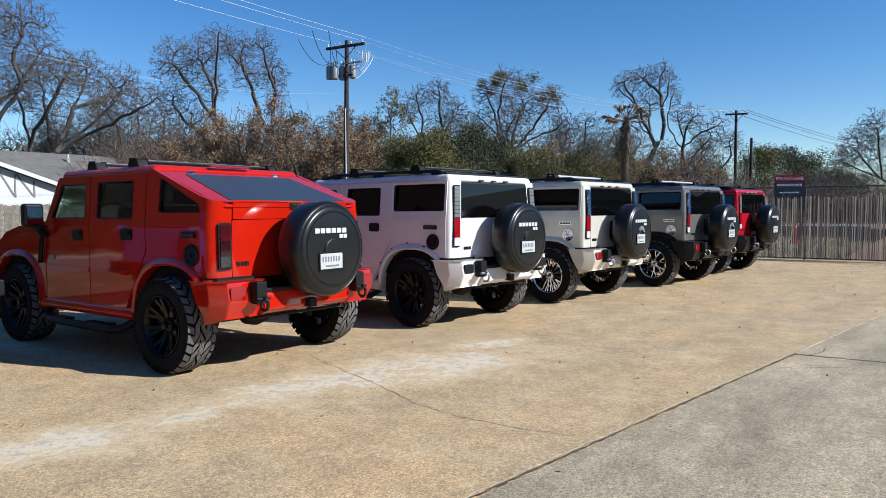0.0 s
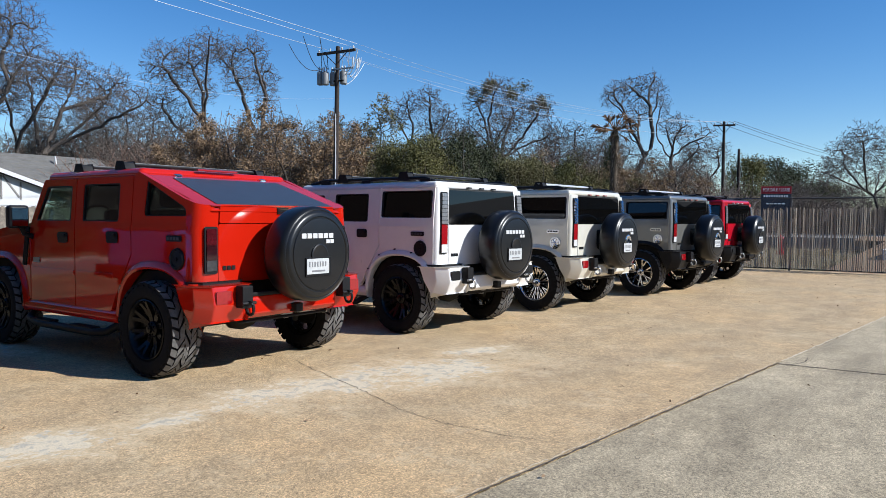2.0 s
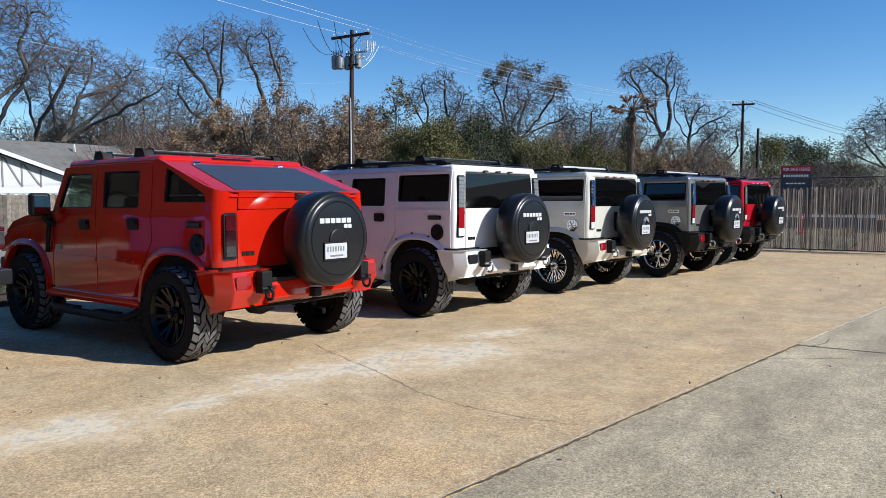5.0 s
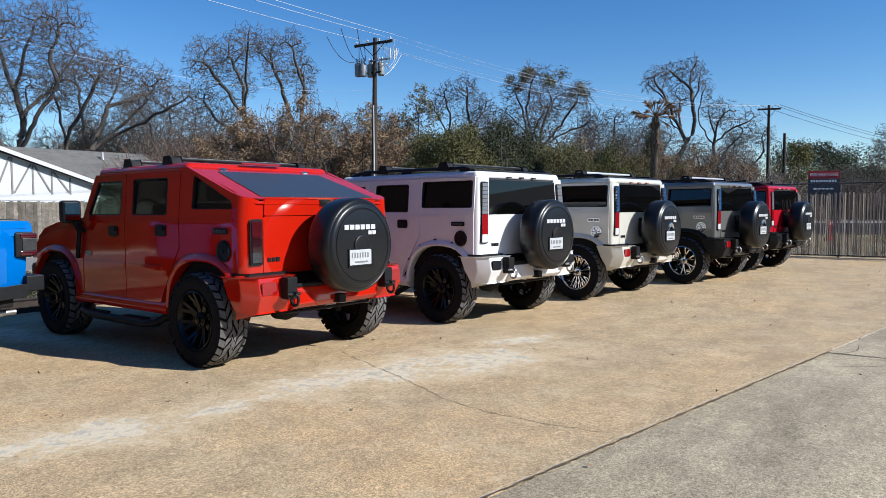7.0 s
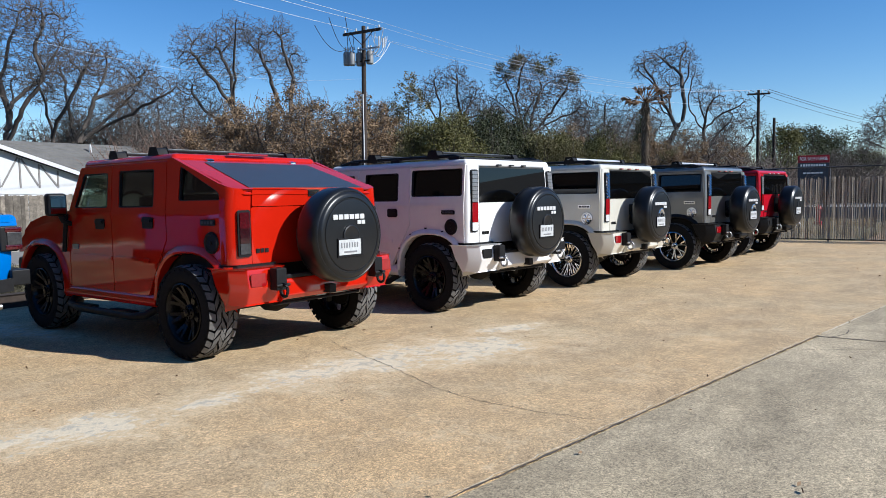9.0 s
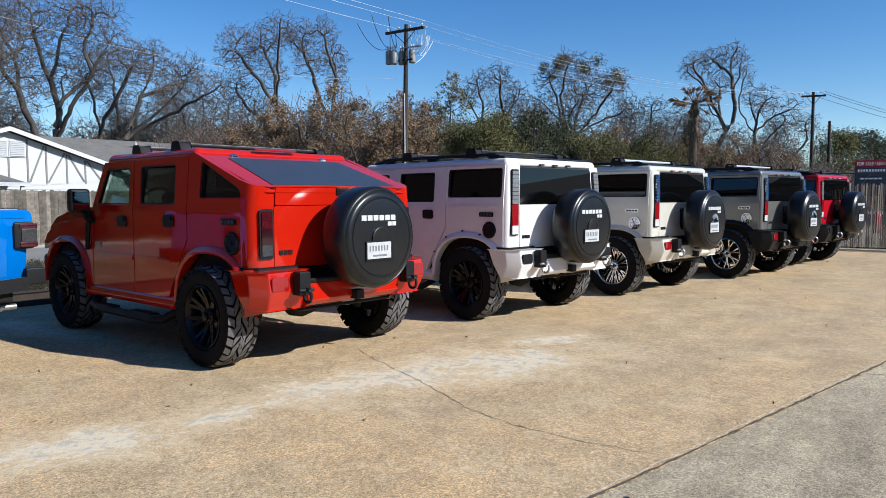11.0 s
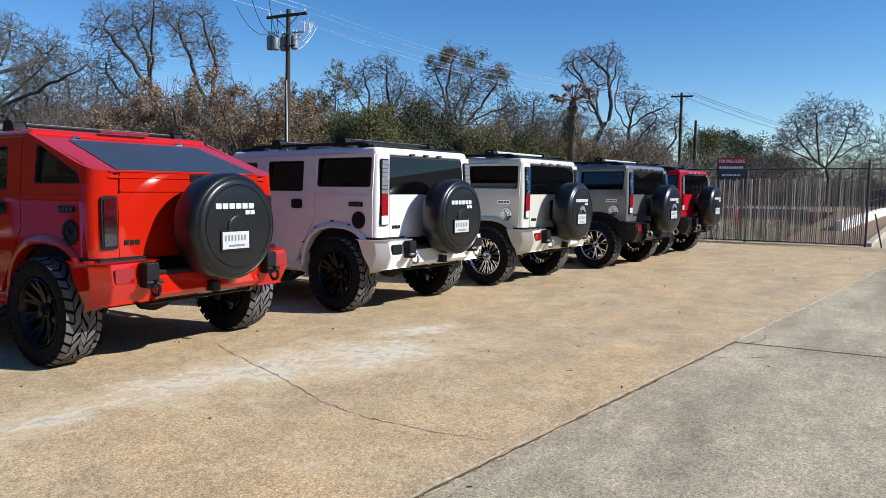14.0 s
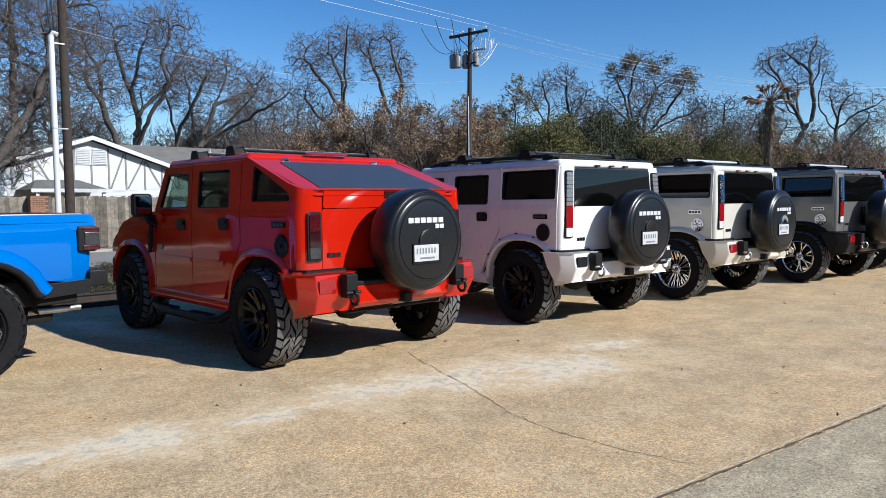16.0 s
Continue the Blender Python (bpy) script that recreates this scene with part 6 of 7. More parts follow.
def grow(seed, height, spread=0.5, fork=0.3, limbs=4, tilt=(20, 55), counts=(6, 6, 7), gnarl=0.4, lean=0.1, leaves=0, leaf_size=0.07, trunk_r=0.4, twig_r=0.014, droop=0.0, flare=1.25, wide=5.0):
    """A tree: a trunk that forks into heavy crooked limbs, ever finer branches towards the outside, and leaves where asked."""
    rng = random.Random(seed)
    wood, fine, leafy = Twigs(), Twigs(), Twigs()

    def inside(p, k=1.0):
        return (p.x * p.x + p.y * p.y) / (wide * k) ** 2 + ((p.z - height * 0.56) / (height * 0.44 * k)) ** 2 < 1 or p.z < height * 0.4

    def run(p, d, length, r0, r1, n, wig, lift, keep=1.0):
        pts, radii = [p.copy()], [r0]
        side = Vector((rng.gauss(0, 1), rng.gauss(0, 1), 0)) * wig
        for i in range(n):
            if i % 2 == 0:
                side = side * -0.4 + Vector((rng.gauss(0, wig), rng.gauss(0, wig), rng.gauss(0, wig * 0.6)))
            d = (d + side * 0.6 + Vector((0, 0, lift))).normalized()
            p = p + d * (length / n)
            if i > 0 and not inside(p, keep):
                break
            pts.append(p.copy())
            radii.append(r0 + (r1 - r0) * (i + 1) / n)
        return pts, radii, d

    def fill(pts, radii, length, level):
        """Side branches along the outer part of a branch and a spray at its tip."""
        kids = counts[level]
        n = len(pts) - 1
        start = (0.30, 0.22, 0.15)[level]
        for k in range(kids):
            x = min(0.999, start + (1 - start) * (k + rng.uniform(0.2, 1.0)) / kids) * n
            i = int(x)
            q = pts[i].lerp(pts[i + 1], x - i)
            dd = (pts[i + 1] - pts[i]).normalized()
            _, u, w = frame_of(dd)
            a = rng.uniform(0, math.tau)
            t = rng.uniform(0.55, 1.25)
            nd = (dd * math.cos(t) + (u * math.cos(a) + w * math.sin(a)) * math.sin(t) + Vector((0, 0, 0.10 - droop))).normalized()
            ll = length * rng.uniform(0.28, 0.46) * (1.15 - 0.35 * x / n)
            r = max(twig_r, radii[i] * rng.uniform(0.34, 0.52))
            m = (6, 4, 3)[level]
            pp, rr, dl = run(q, nd, ll, r, max(twig_r * 0.6, r * 0.3), m, gnarl * (0.9, 0.8, 0.6)[level], 0.05 - droop * 0.1)
            (wood if level == 0 else fine).branch(pp, rr, (6, 4, 3)[level])
            if level < 2:
                fill(pp, rr, ll, level + 1)
            elif leaves:
                for c in range(leaves):
                    e = pp[rng.randrange(1, len(pp))] + Vector((rng.gauss(0, 0.10), rng.gauss(0, 0.10), rng.gauss(0, 0.10)))
                    leafy.leaf(e, leaf_size * rng.uniform(0.6, 1.3), rng)

    base = Vector((0, 0, -0.3))
    pts, radii, d = run(base, Vector((rng.uniform(-lean, lean), rng.uniform(-lean, lean), 1)).normalized(), height * fork + 0.3, trunk_r * flare, trunk_r * 0.8, 6, 0.10, 0.08)
    wood.branch(pts, radii, 11)
    for k in range(limbs):
        a = k * math.tau / limbs + rng.uniform(-0.5, 0.5)
        t = radians(rng.uniform(*tilt)) * (0.45 if k == 0 else 1)
        nd = Vector((math.cos(a) * math.sin(t), math.sin(a) * math.sin(t), math.cos(t)))
        ll = height * (1 - fork) * rng.uniform(0.80, 1.05) * (1.0 if k == 0 else 0.75 + spread * 0.5)
        r = trunk_r * rng.uniform(0.48, 0.68)
        q = pts[-1] if k % 2 == 0 else pts[-2]
        pp, rr, dl = run(q, nd, ll, r, r * 0.2, 10, gnarl * 1.15, 0.07, 0.93)
        wood.branch(pp, rr, 8)
        fill(pp, rr, ll, 0)
    return wood, fine, leafy


def colonise(pos, parent, target, step, kill, wave, turns, shift):
    """Lets a skeleton grow step by step towards the points it has not reached yet."""
    near = np.full(len(target), 1e9)
    which = np.zeros(len(target), int)
    done = 0
    for turn in range(turns):
        for i in range(done, len(pos)):
            dist = np.linalg.norm(target - np.array(pos[i]), axis=1)
            better = dist < near
            near[better] = dist[better]
            which[better] = i
        done = len(pos)
        use = np.nonzero(near > kill)[0]
        if not len(use):
            break
        pull = {}
        for j in use:
            i = int(which[j])
            pull[i] = pull.get(i, Vector((0, 0, 0))) + (Vector(target[j]) - pos[i]).normalized()
        for i, v in pull.items():
            was = (pos[i] - pos[parent[i]]).normalized() if parent[i] >= 0 else Vector((0, 0, 1))
            d = (v.normalized() + was * 0.45 + noise.noise_vector(pos[i] * 0.7 + shift) * wave).normalized()
            q = pos[i] + d * step
            if all((pos[c] - q).length > step * 0.35 for c in range(max(0, len(pos) - 40), len(pos)) if parent[c] == i):
                pos.append(q)
                parent.append(i)


def oak(seed, fork, girth, lobes, tip=0.0125, shoots=4, gnarl=1.0):
    """A bare oak: a trunk forks into a few heavy crooked limbs, which reach for the lobes of the crown, thin out, and end in fine shoots."""
    rng = random.Random(seed)
    shift = Vector((seed * 3.1, seed * 1.7, 0))
    half = max(abs(x) + r for x, z, r in lobes) * 0.55
    coarse, dense = [], []
    for k, (x, z, r) in enumerate(lobes):
        y = half * math.sin(k * 2.4 + seed)
        for i in range(9 + int(r * 4)):
            d = Vector((rng.gauss(0, 1), rng.gauss(0, 1), rng.gauss(0, 1))).normalized() * r * rng.uniform(0.2, 0.8)
            coarse.append((x + d.x, y + d.y, z + d.z))
        for i in range(int(300 * r ** 1.6) + 90):
            d = Vector((rng.gauss(0, 1), rng.gauss(0, 1.1), rng.gauss(0, 1))).normalized() * r * rng.uniform(0.45, 1.08)
            dense.append((x + d.x, y + d.y, z + d.z))
    # looser twigs between the lobes
    for i in range(len(dense) // 6):
        p, q = rng.choice(coarse), rng.choice(coarse)
        s = rng.random()
        dense.append(tuple(u + (v - u) * s + rng.gauss(0, 0.25) for u, v in zip(p, q)))
    mean = np.mean(np.array(coarse), axis=0)
    pos, parent = [], []
    p, d, last = Vector((0, 0, -0.3)), Vector((mean[0] * 0.04, mean[1] * 0.04, 1)).normalized(), -1
    for i in range(int((fork + 0.3) / 0.4)):
        pos.append(p.copy())
        parent.append(last)
        last = len(pos) - 1
        d = (d + noise.noise_vector(p * 0.5 + shift) * 0.15).normalized()
        p = p + d * 0.4
    # a heavy limb to each lobe, forking off the trunk or off an earlier limb
    heart = [Vector((x, half * math.sin(k * 2.4 + seed), z - r * 0.2)) for k, (x, z, r) in enumerate(lobes)]
    along = [0.0] * len(pos)
    for c in sorted(heart, key=lambda c: (c - pos[last]).length):
        best, cost = last, 1e9
        for i in range(max(0, last - 3), len(pos)):
            v = c - pos[i]
            was = pos[i] - pos[parent[i]] if parent[i] >= 0 else Vector((0, 0, 1))
            price = v.length * (1.3 - 0.4 * v.normalized().dot(was.normalized())) + 0.7 * along[i]
            if price < cost:
                best, cost = i, price
        a, i = pos[best].copy(), best
        way = c - a
        count = max(2, int(way.length / 0.38))
        bow = Vector((rng.gauss(0, 1), rng.gauss(0, 1), rng.uniform(-0.6, 1.2))) * way.length * 0.055
        for k in range(1, count + 1):
            q = k / count
            pos.append(a + way * q + bow * math.sin(math.pi * q) + noise.noise_vector((a + way * q) * 0.9 + shift) * 0.16 * math.sin(math.pi * q))
            along.append(along[i] + (pos[-1] - pos[i]).length)
            parent.append(i)
            i = len(pos) - 1
    colonise(pos, parent, np.array(coarse), 0.38, 0.6, 0.55, 40, shift)
    colonise(pos, parent, np.array(dense), 0.24, 0.26, 0.6, 50, shift * 2)
    # crooks in the limbs
    for i, p in enumerate(pos):
        k = min(1, max(0, p.z - fork * 0.5) / 3) * gnarl
        pos[i] = p + noise.noise_vector(p * 0.42 + shift) * 0.18 * k + noise.noise_vector(p * 1.1 + shift) * 0.17 * k + noise.noise_vector(p * 2.6 + shift) * 0.08 * k
    # thickness from the tips down
    kids = [[] for _ in pos]
    for i, p in enumerate(parent):
        if p >= 0:
            kids[p].append(i)
    load = [0.0] * len(pos)
    for i in range(len(pos) - 1, -1, -1):
        load[i] = max(load[i], 1.0) if not kids[i] else load[i]
        if parent[i] >= 0:
            load[parent[i]] += load[i]
    power = math.log(max(load)) / math.log(girth * 0.68 / tip)
    rad = [tip * w ** (1 / power) for w in load]
    wood, fine, leafy = Twigs(), Twigs(), Twigs()
    heads = [(i, -1) for i, p in enumerate(parent) if p < 0]
    while heads:
        i, before = heads.pop()
        chain = [before, i] if before >= 0 else [i]
        r0 = rad[i]
        while kids[i]:
            order = sorted(kids[i], key=lambda c: -load[c])
            heads += [(c, i) for c in order[1:]]
            i = order[0]
            chain.append(i)
        line = [pos[c] for c in chain]
        thick = [min(rad[c], r0 * 1.05) for c in chain]
        if before < 0:
            for k in range(min(4, len(thick))):
                thick[k] *= 1.5 - 0.13 * k
        cut = next((k for k, r in enumerate(thick) if r < 0.045), len(line))
        if cut > 1:
            wood.branch(line[:cut + 1], thick[:cut + 1], 8 if r0 > 0.12 else 6)
        if cut < len(line) - 1:
            k = max(0, cut - 1)
            fine.branch(line[k:], thick[k:], 4 if r0 > 0.03 else 3)
    # fine crooked shoots
    for i, p in enumerate(pos):
        if rad[i] > 0.05:
            continue
        d = (p - pos[parent[i]]).normalized() if parent[i] >= 0 else Vector((0, 0, 1))
        for k in range(shoots if not kids[i] else (2 if rng.random() < 0.35 else 1)):
            e = (d * (0.8 if not kids[i] else 0.25) + Vector((rng.gauss(0, 0.6), rng.gauss(0, 0.6), rng.gauss(0.12, 0.5)))).normalized()
            L = rng.uniform(0.16, 0.42)
            m = p + e * L * 0.5
            f = (e + Vector((rng.gauss(0, 0.45), rng.gauss(0, 0.45), rng.gauss(0.1, 0.35)))).normalized()
            fine.branch([p, m, m + f * L * 0.5], [tip * 0.8, tip * 0.7, tip * 0.5], 3)
    return wood, fine, leafy


VARIANTS = {}


def tree(kind, at, height, turn, label, bark=None):
    """A tree of a kind, grown once and then shared, at its own height and turn."""
    if kind not in VARIANTS:
        base, *opts = TREE_KINDS[kind]
        wood, fine, leafy = (grow if "limbs" in opts[0] else oak)(**opts[0])
        base = max(p.z for p in fine.v) * 0.97
        VARIANTS[kind] = (base, wood.mesh(kind + "_wood"), fine.mesh(kind + "_twigs"), leafy.mesh(kind + "_leaves", False) if leafy.v else None)
    base, wood, fine, leafy = VARIANTS[kind]
    k = height / base
    t = thing("tree", label, "tree", "winter trees along the road", pose(at.x, at.y, -0.14, 0, 0, turn))
    for ob in (part("trunk", wood, BARK, t, "gnarled trunk and limbs"), part("crown", fine, bark or TWIG, t, "fine twigs")):
        ob.scale = (k, k, k)
    if leafy:
        lf = part("leaves", leafy, TREE_KINDS[kind][2], t)
        lf.scale = (k, k, k)
    return t


TREE_KINDS = {
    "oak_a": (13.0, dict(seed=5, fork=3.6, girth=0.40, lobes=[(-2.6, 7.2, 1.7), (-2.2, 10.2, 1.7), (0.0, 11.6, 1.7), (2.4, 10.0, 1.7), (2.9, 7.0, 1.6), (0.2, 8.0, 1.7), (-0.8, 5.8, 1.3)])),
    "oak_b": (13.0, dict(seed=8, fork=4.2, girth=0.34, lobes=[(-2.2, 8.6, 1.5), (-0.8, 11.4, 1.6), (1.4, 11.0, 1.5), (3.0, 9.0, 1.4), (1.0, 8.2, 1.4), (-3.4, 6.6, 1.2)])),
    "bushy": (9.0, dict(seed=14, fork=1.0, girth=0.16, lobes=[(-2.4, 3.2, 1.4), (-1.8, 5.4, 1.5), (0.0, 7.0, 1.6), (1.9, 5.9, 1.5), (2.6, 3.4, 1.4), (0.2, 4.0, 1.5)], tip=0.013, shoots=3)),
    "brown_a": (7.0, dict(wide=3.6, seed=61, height=7, spread=0.5, fork=0.12, limbs=6, tilt=(15, 60), counts=(6, 6, 5), gnarl=0.36, trunk_r=0.16, leaves=13, leaf_size=0.056, twig_r=0.010), DEAD_LEAF),
    "brown_b": (7.0, dict(wide=3.4, seed=67, height=7, spread=0.4, fork=0.15, limbs=6, tilt=(15, 55), counts=(6, 6, 5), gnarl=0.40, trunk_r=0.15, leaves=10, leaf_size=0.056, twig_r=0.010), DEAD_LEAF),
    "green_a": (9.5, dict(wide=2.8, seed=71, height=9.5, spread=0.3, fork=0.2, limbs=5, tilt=(10, 40), counts=(8, 6, 6), gnarl=0.36, trunk_r=0.18, leaves=8, leaf_size=0.07, twig_r=0.011), OLIVE),
}
BARE = "bare winter oak with gnarled spreading limbs"


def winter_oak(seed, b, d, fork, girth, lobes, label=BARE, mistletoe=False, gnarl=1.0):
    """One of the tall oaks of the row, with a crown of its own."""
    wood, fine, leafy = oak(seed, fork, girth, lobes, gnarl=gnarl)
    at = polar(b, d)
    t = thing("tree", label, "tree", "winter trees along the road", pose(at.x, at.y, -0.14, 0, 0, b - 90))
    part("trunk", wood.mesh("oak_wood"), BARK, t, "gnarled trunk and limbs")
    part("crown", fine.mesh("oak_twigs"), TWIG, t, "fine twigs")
    if mistletoe:
        r4 = random.Random(seed)
        tuft = Twigs()
        for x, z, r in lobes[1:4] + lobes[:1]:
            for j in range(3):
                c = Vector((x + r4.uniform(-0.7, 0.7) * r, r4.uniform(-1, 1), z + r4.uniform(0.35, 1.0) * r))
                q = r4.uniform(0.35, 0.62)
                for i in range(380):
                    tuft.leaf(c + Vector((r4.gauss(0, 0.5), r4.gauss(0, 0.5), r4.gauss(0, 0.42))) * q, 0.07 * r4.uniform(0.6, 1.3), r4)
        part("mistletoe", tuft.mesh("mistletoe", False), OLIVE, t, "olive-green mistletoe clumps")


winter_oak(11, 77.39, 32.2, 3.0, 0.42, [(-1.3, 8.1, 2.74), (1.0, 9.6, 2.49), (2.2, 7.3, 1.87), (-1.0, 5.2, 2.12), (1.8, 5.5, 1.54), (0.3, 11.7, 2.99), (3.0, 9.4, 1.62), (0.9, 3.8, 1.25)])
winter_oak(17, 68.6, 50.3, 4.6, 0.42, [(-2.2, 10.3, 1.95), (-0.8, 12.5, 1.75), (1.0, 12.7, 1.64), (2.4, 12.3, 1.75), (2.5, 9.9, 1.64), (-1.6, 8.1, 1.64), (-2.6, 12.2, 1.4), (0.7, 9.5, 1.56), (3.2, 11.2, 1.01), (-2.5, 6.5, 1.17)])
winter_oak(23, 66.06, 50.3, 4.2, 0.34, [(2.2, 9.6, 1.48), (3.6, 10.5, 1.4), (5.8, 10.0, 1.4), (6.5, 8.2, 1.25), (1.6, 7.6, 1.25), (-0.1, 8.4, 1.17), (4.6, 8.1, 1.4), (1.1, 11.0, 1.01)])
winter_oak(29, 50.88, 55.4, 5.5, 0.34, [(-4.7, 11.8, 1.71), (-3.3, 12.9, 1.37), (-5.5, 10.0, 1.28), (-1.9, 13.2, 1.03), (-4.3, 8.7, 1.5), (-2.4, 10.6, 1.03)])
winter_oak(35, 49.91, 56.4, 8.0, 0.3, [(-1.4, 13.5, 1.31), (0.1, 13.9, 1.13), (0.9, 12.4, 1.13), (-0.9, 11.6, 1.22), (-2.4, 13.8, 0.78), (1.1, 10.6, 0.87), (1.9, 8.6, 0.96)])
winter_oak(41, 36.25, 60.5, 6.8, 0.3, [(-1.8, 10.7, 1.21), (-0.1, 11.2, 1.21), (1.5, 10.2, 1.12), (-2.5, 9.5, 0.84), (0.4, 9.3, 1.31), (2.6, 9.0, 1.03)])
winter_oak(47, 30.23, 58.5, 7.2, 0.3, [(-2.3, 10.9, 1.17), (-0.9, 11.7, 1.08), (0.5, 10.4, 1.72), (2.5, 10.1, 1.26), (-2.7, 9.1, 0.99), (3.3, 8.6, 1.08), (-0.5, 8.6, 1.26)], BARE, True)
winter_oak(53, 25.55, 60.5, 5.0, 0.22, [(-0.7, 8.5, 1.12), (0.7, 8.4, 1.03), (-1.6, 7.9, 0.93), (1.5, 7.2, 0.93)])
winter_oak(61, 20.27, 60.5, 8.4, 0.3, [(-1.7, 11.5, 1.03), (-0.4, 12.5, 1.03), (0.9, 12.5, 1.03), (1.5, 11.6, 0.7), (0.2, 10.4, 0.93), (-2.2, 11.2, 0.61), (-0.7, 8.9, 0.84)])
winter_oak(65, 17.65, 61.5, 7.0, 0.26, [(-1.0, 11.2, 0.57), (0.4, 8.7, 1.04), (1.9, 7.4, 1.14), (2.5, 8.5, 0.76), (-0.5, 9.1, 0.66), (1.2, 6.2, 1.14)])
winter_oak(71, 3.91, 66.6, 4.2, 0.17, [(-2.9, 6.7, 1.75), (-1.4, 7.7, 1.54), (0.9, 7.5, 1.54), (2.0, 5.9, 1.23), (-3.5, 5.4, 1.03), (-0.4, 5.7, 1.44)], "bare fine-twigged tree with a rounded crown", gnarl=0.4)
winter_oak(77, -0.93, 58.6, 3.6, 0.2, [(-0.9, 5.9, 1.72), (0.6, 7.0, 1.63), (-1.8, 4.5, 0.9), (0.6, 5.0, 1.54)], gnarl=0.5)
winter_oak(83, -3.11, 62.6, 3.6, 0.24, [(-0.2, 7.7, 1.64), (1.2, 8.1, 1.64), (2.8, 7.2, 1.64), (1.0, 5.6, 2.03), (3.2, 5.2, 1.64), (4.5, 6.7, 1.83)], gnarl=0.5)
# oaks at bearings 93 and 100 are unseen, added to darken reflections
for kind, b, d, h, turn in (
    ("oak_b", 86, 40, 15, 200), ("oak_a", 74.2, 62, 13.0, 100), ("oak_b", 61.6, 62, 11.0, 20), ("oak_b", 57.6, 64, 10.6, 140), ("oak_a", 93, 44, 14, 10), ("oak_a", 100, 46, 13, 70),
    ("oak_a", 42.2, 66, 10.4, 0), ("oak_b", 33.4, 68, 10.4, 190), ("oak_a", 23.0, 68, 10.0, 100), ("oak_b", -10, 64, 12, 80), ("oak_b", 15.6, 68, 8.6, 60),
    ("bushy", 79.5, 52, 7.0, 0), ("bushy", 76.3, 50, 6.8, 60), ("bushy", 72.0, 54, 6.6, 120), ("bushy", 69.8, 58, 7.4, 200), ("bushy", 66.6, 56, 7.2, 250), ("bushy", 64.2, 54, 7.8, 20), ("bushy", 62.0, 52, 8.0, 80), ("bushy", 59.8, 53, 8.2, 140), ("bushy", 57.4, 51, 7.6, 220),
    ("bushy", 55.2, 52, 8.0, 300), ("bushy", 53.0, 54, 8.2, 10), ("bushy", 50.6, 53, 8.2, 110), ("bushy", 47.6, 52, 8.6, 170), ("bushy", 45.4, 54, 8.6, 260), ("bushy", 43.0, 52, 8.4, 40), ("bushy", 27.4, 54, 7.4, 90), ("bushy", 24.6, 53, 7.0, 150), ("bushy", 22.8, 56, 7.4, 330), ("bushy", 19.0, 56, 6.8, 210), ("bushy", 17.0, 58, 6.0, 280),
    ("bushy", 36.0, 57, 8.6, 15), ("bushy", 33.6, 56, 8.4, 100), ("bushy", 31.4, 58, 8.8, 160), ("bushy", 29.2, 56, 8.2, 230), ("bushy", 26.2, 58, 8.4, 310), ("bushy", 21.2, 58, 7.8, 70), ("bushy", 5.2, 74, 5.6, 120), ("bushy", 2.6, 76, 6.0, 10), ("bushy", -0.6, 74, 6.0, 220), ("bushy", -2.4, 76, 6.4, 60), ("bushy", -4.0, 74, 6.0, 330), ("bushy", -7.2, 76, 6.6, 180), ("bushy", 6.0, 100, 6.0, 30), ("bushy", 3.0, 104, 6.4, 80), ("bushy", 0.0, 100, 6.0, 140), ("bushy", -3.0, 104, 6.4, 190), ("bushy", -6.0, 100, 6.2, 250), ("bushy", -9.0, 102, 6.4, 300), ("bushy", 9.2, 62, 4.6, 200), ("bushy", 7.4, 75, 6.4, 40), ("bushy", 1.2, 70, 5.4, 100), ("bushy", -5.2, 68, 6.0, 10)):
    tree(kind, polar(b, d), h, turn, BARE if kind[0] == "o" else "bare bushy tree with many fine grey twigs")
for kind, b, d, h, turn in (("brown_a", 51.5, 43, 7.3, 0), ("brown_b", 48.6, 42, 7.8, 90), ("brown_a", 46.0, 42.5, 7.6, 200), ("brown_b", 43.6, 44, 6.4, 300), ("brown_b", 53.8, 45, 6.6, 30), ("brown_a", 22.8, 50, 5.8, 120), ("brown_b", 27.0, 50, 6.2, 60), ("brown_a", 18.0, 52, 5.6, 10), ("brown_b", 16.8, 56, 5.2, 170)):
    tree(kind, polar(b, d), h, turn, "small oak holding dry brown leaves")
for kind, b, d, h, turn in (("green_a", 41.4, 47, 9.2, 0), ("green_a", 40.2, 50, 7.0, 130)):
    tree(kind, polar(b, d), h, turn, "thin tree with sparse olive-green leaves")


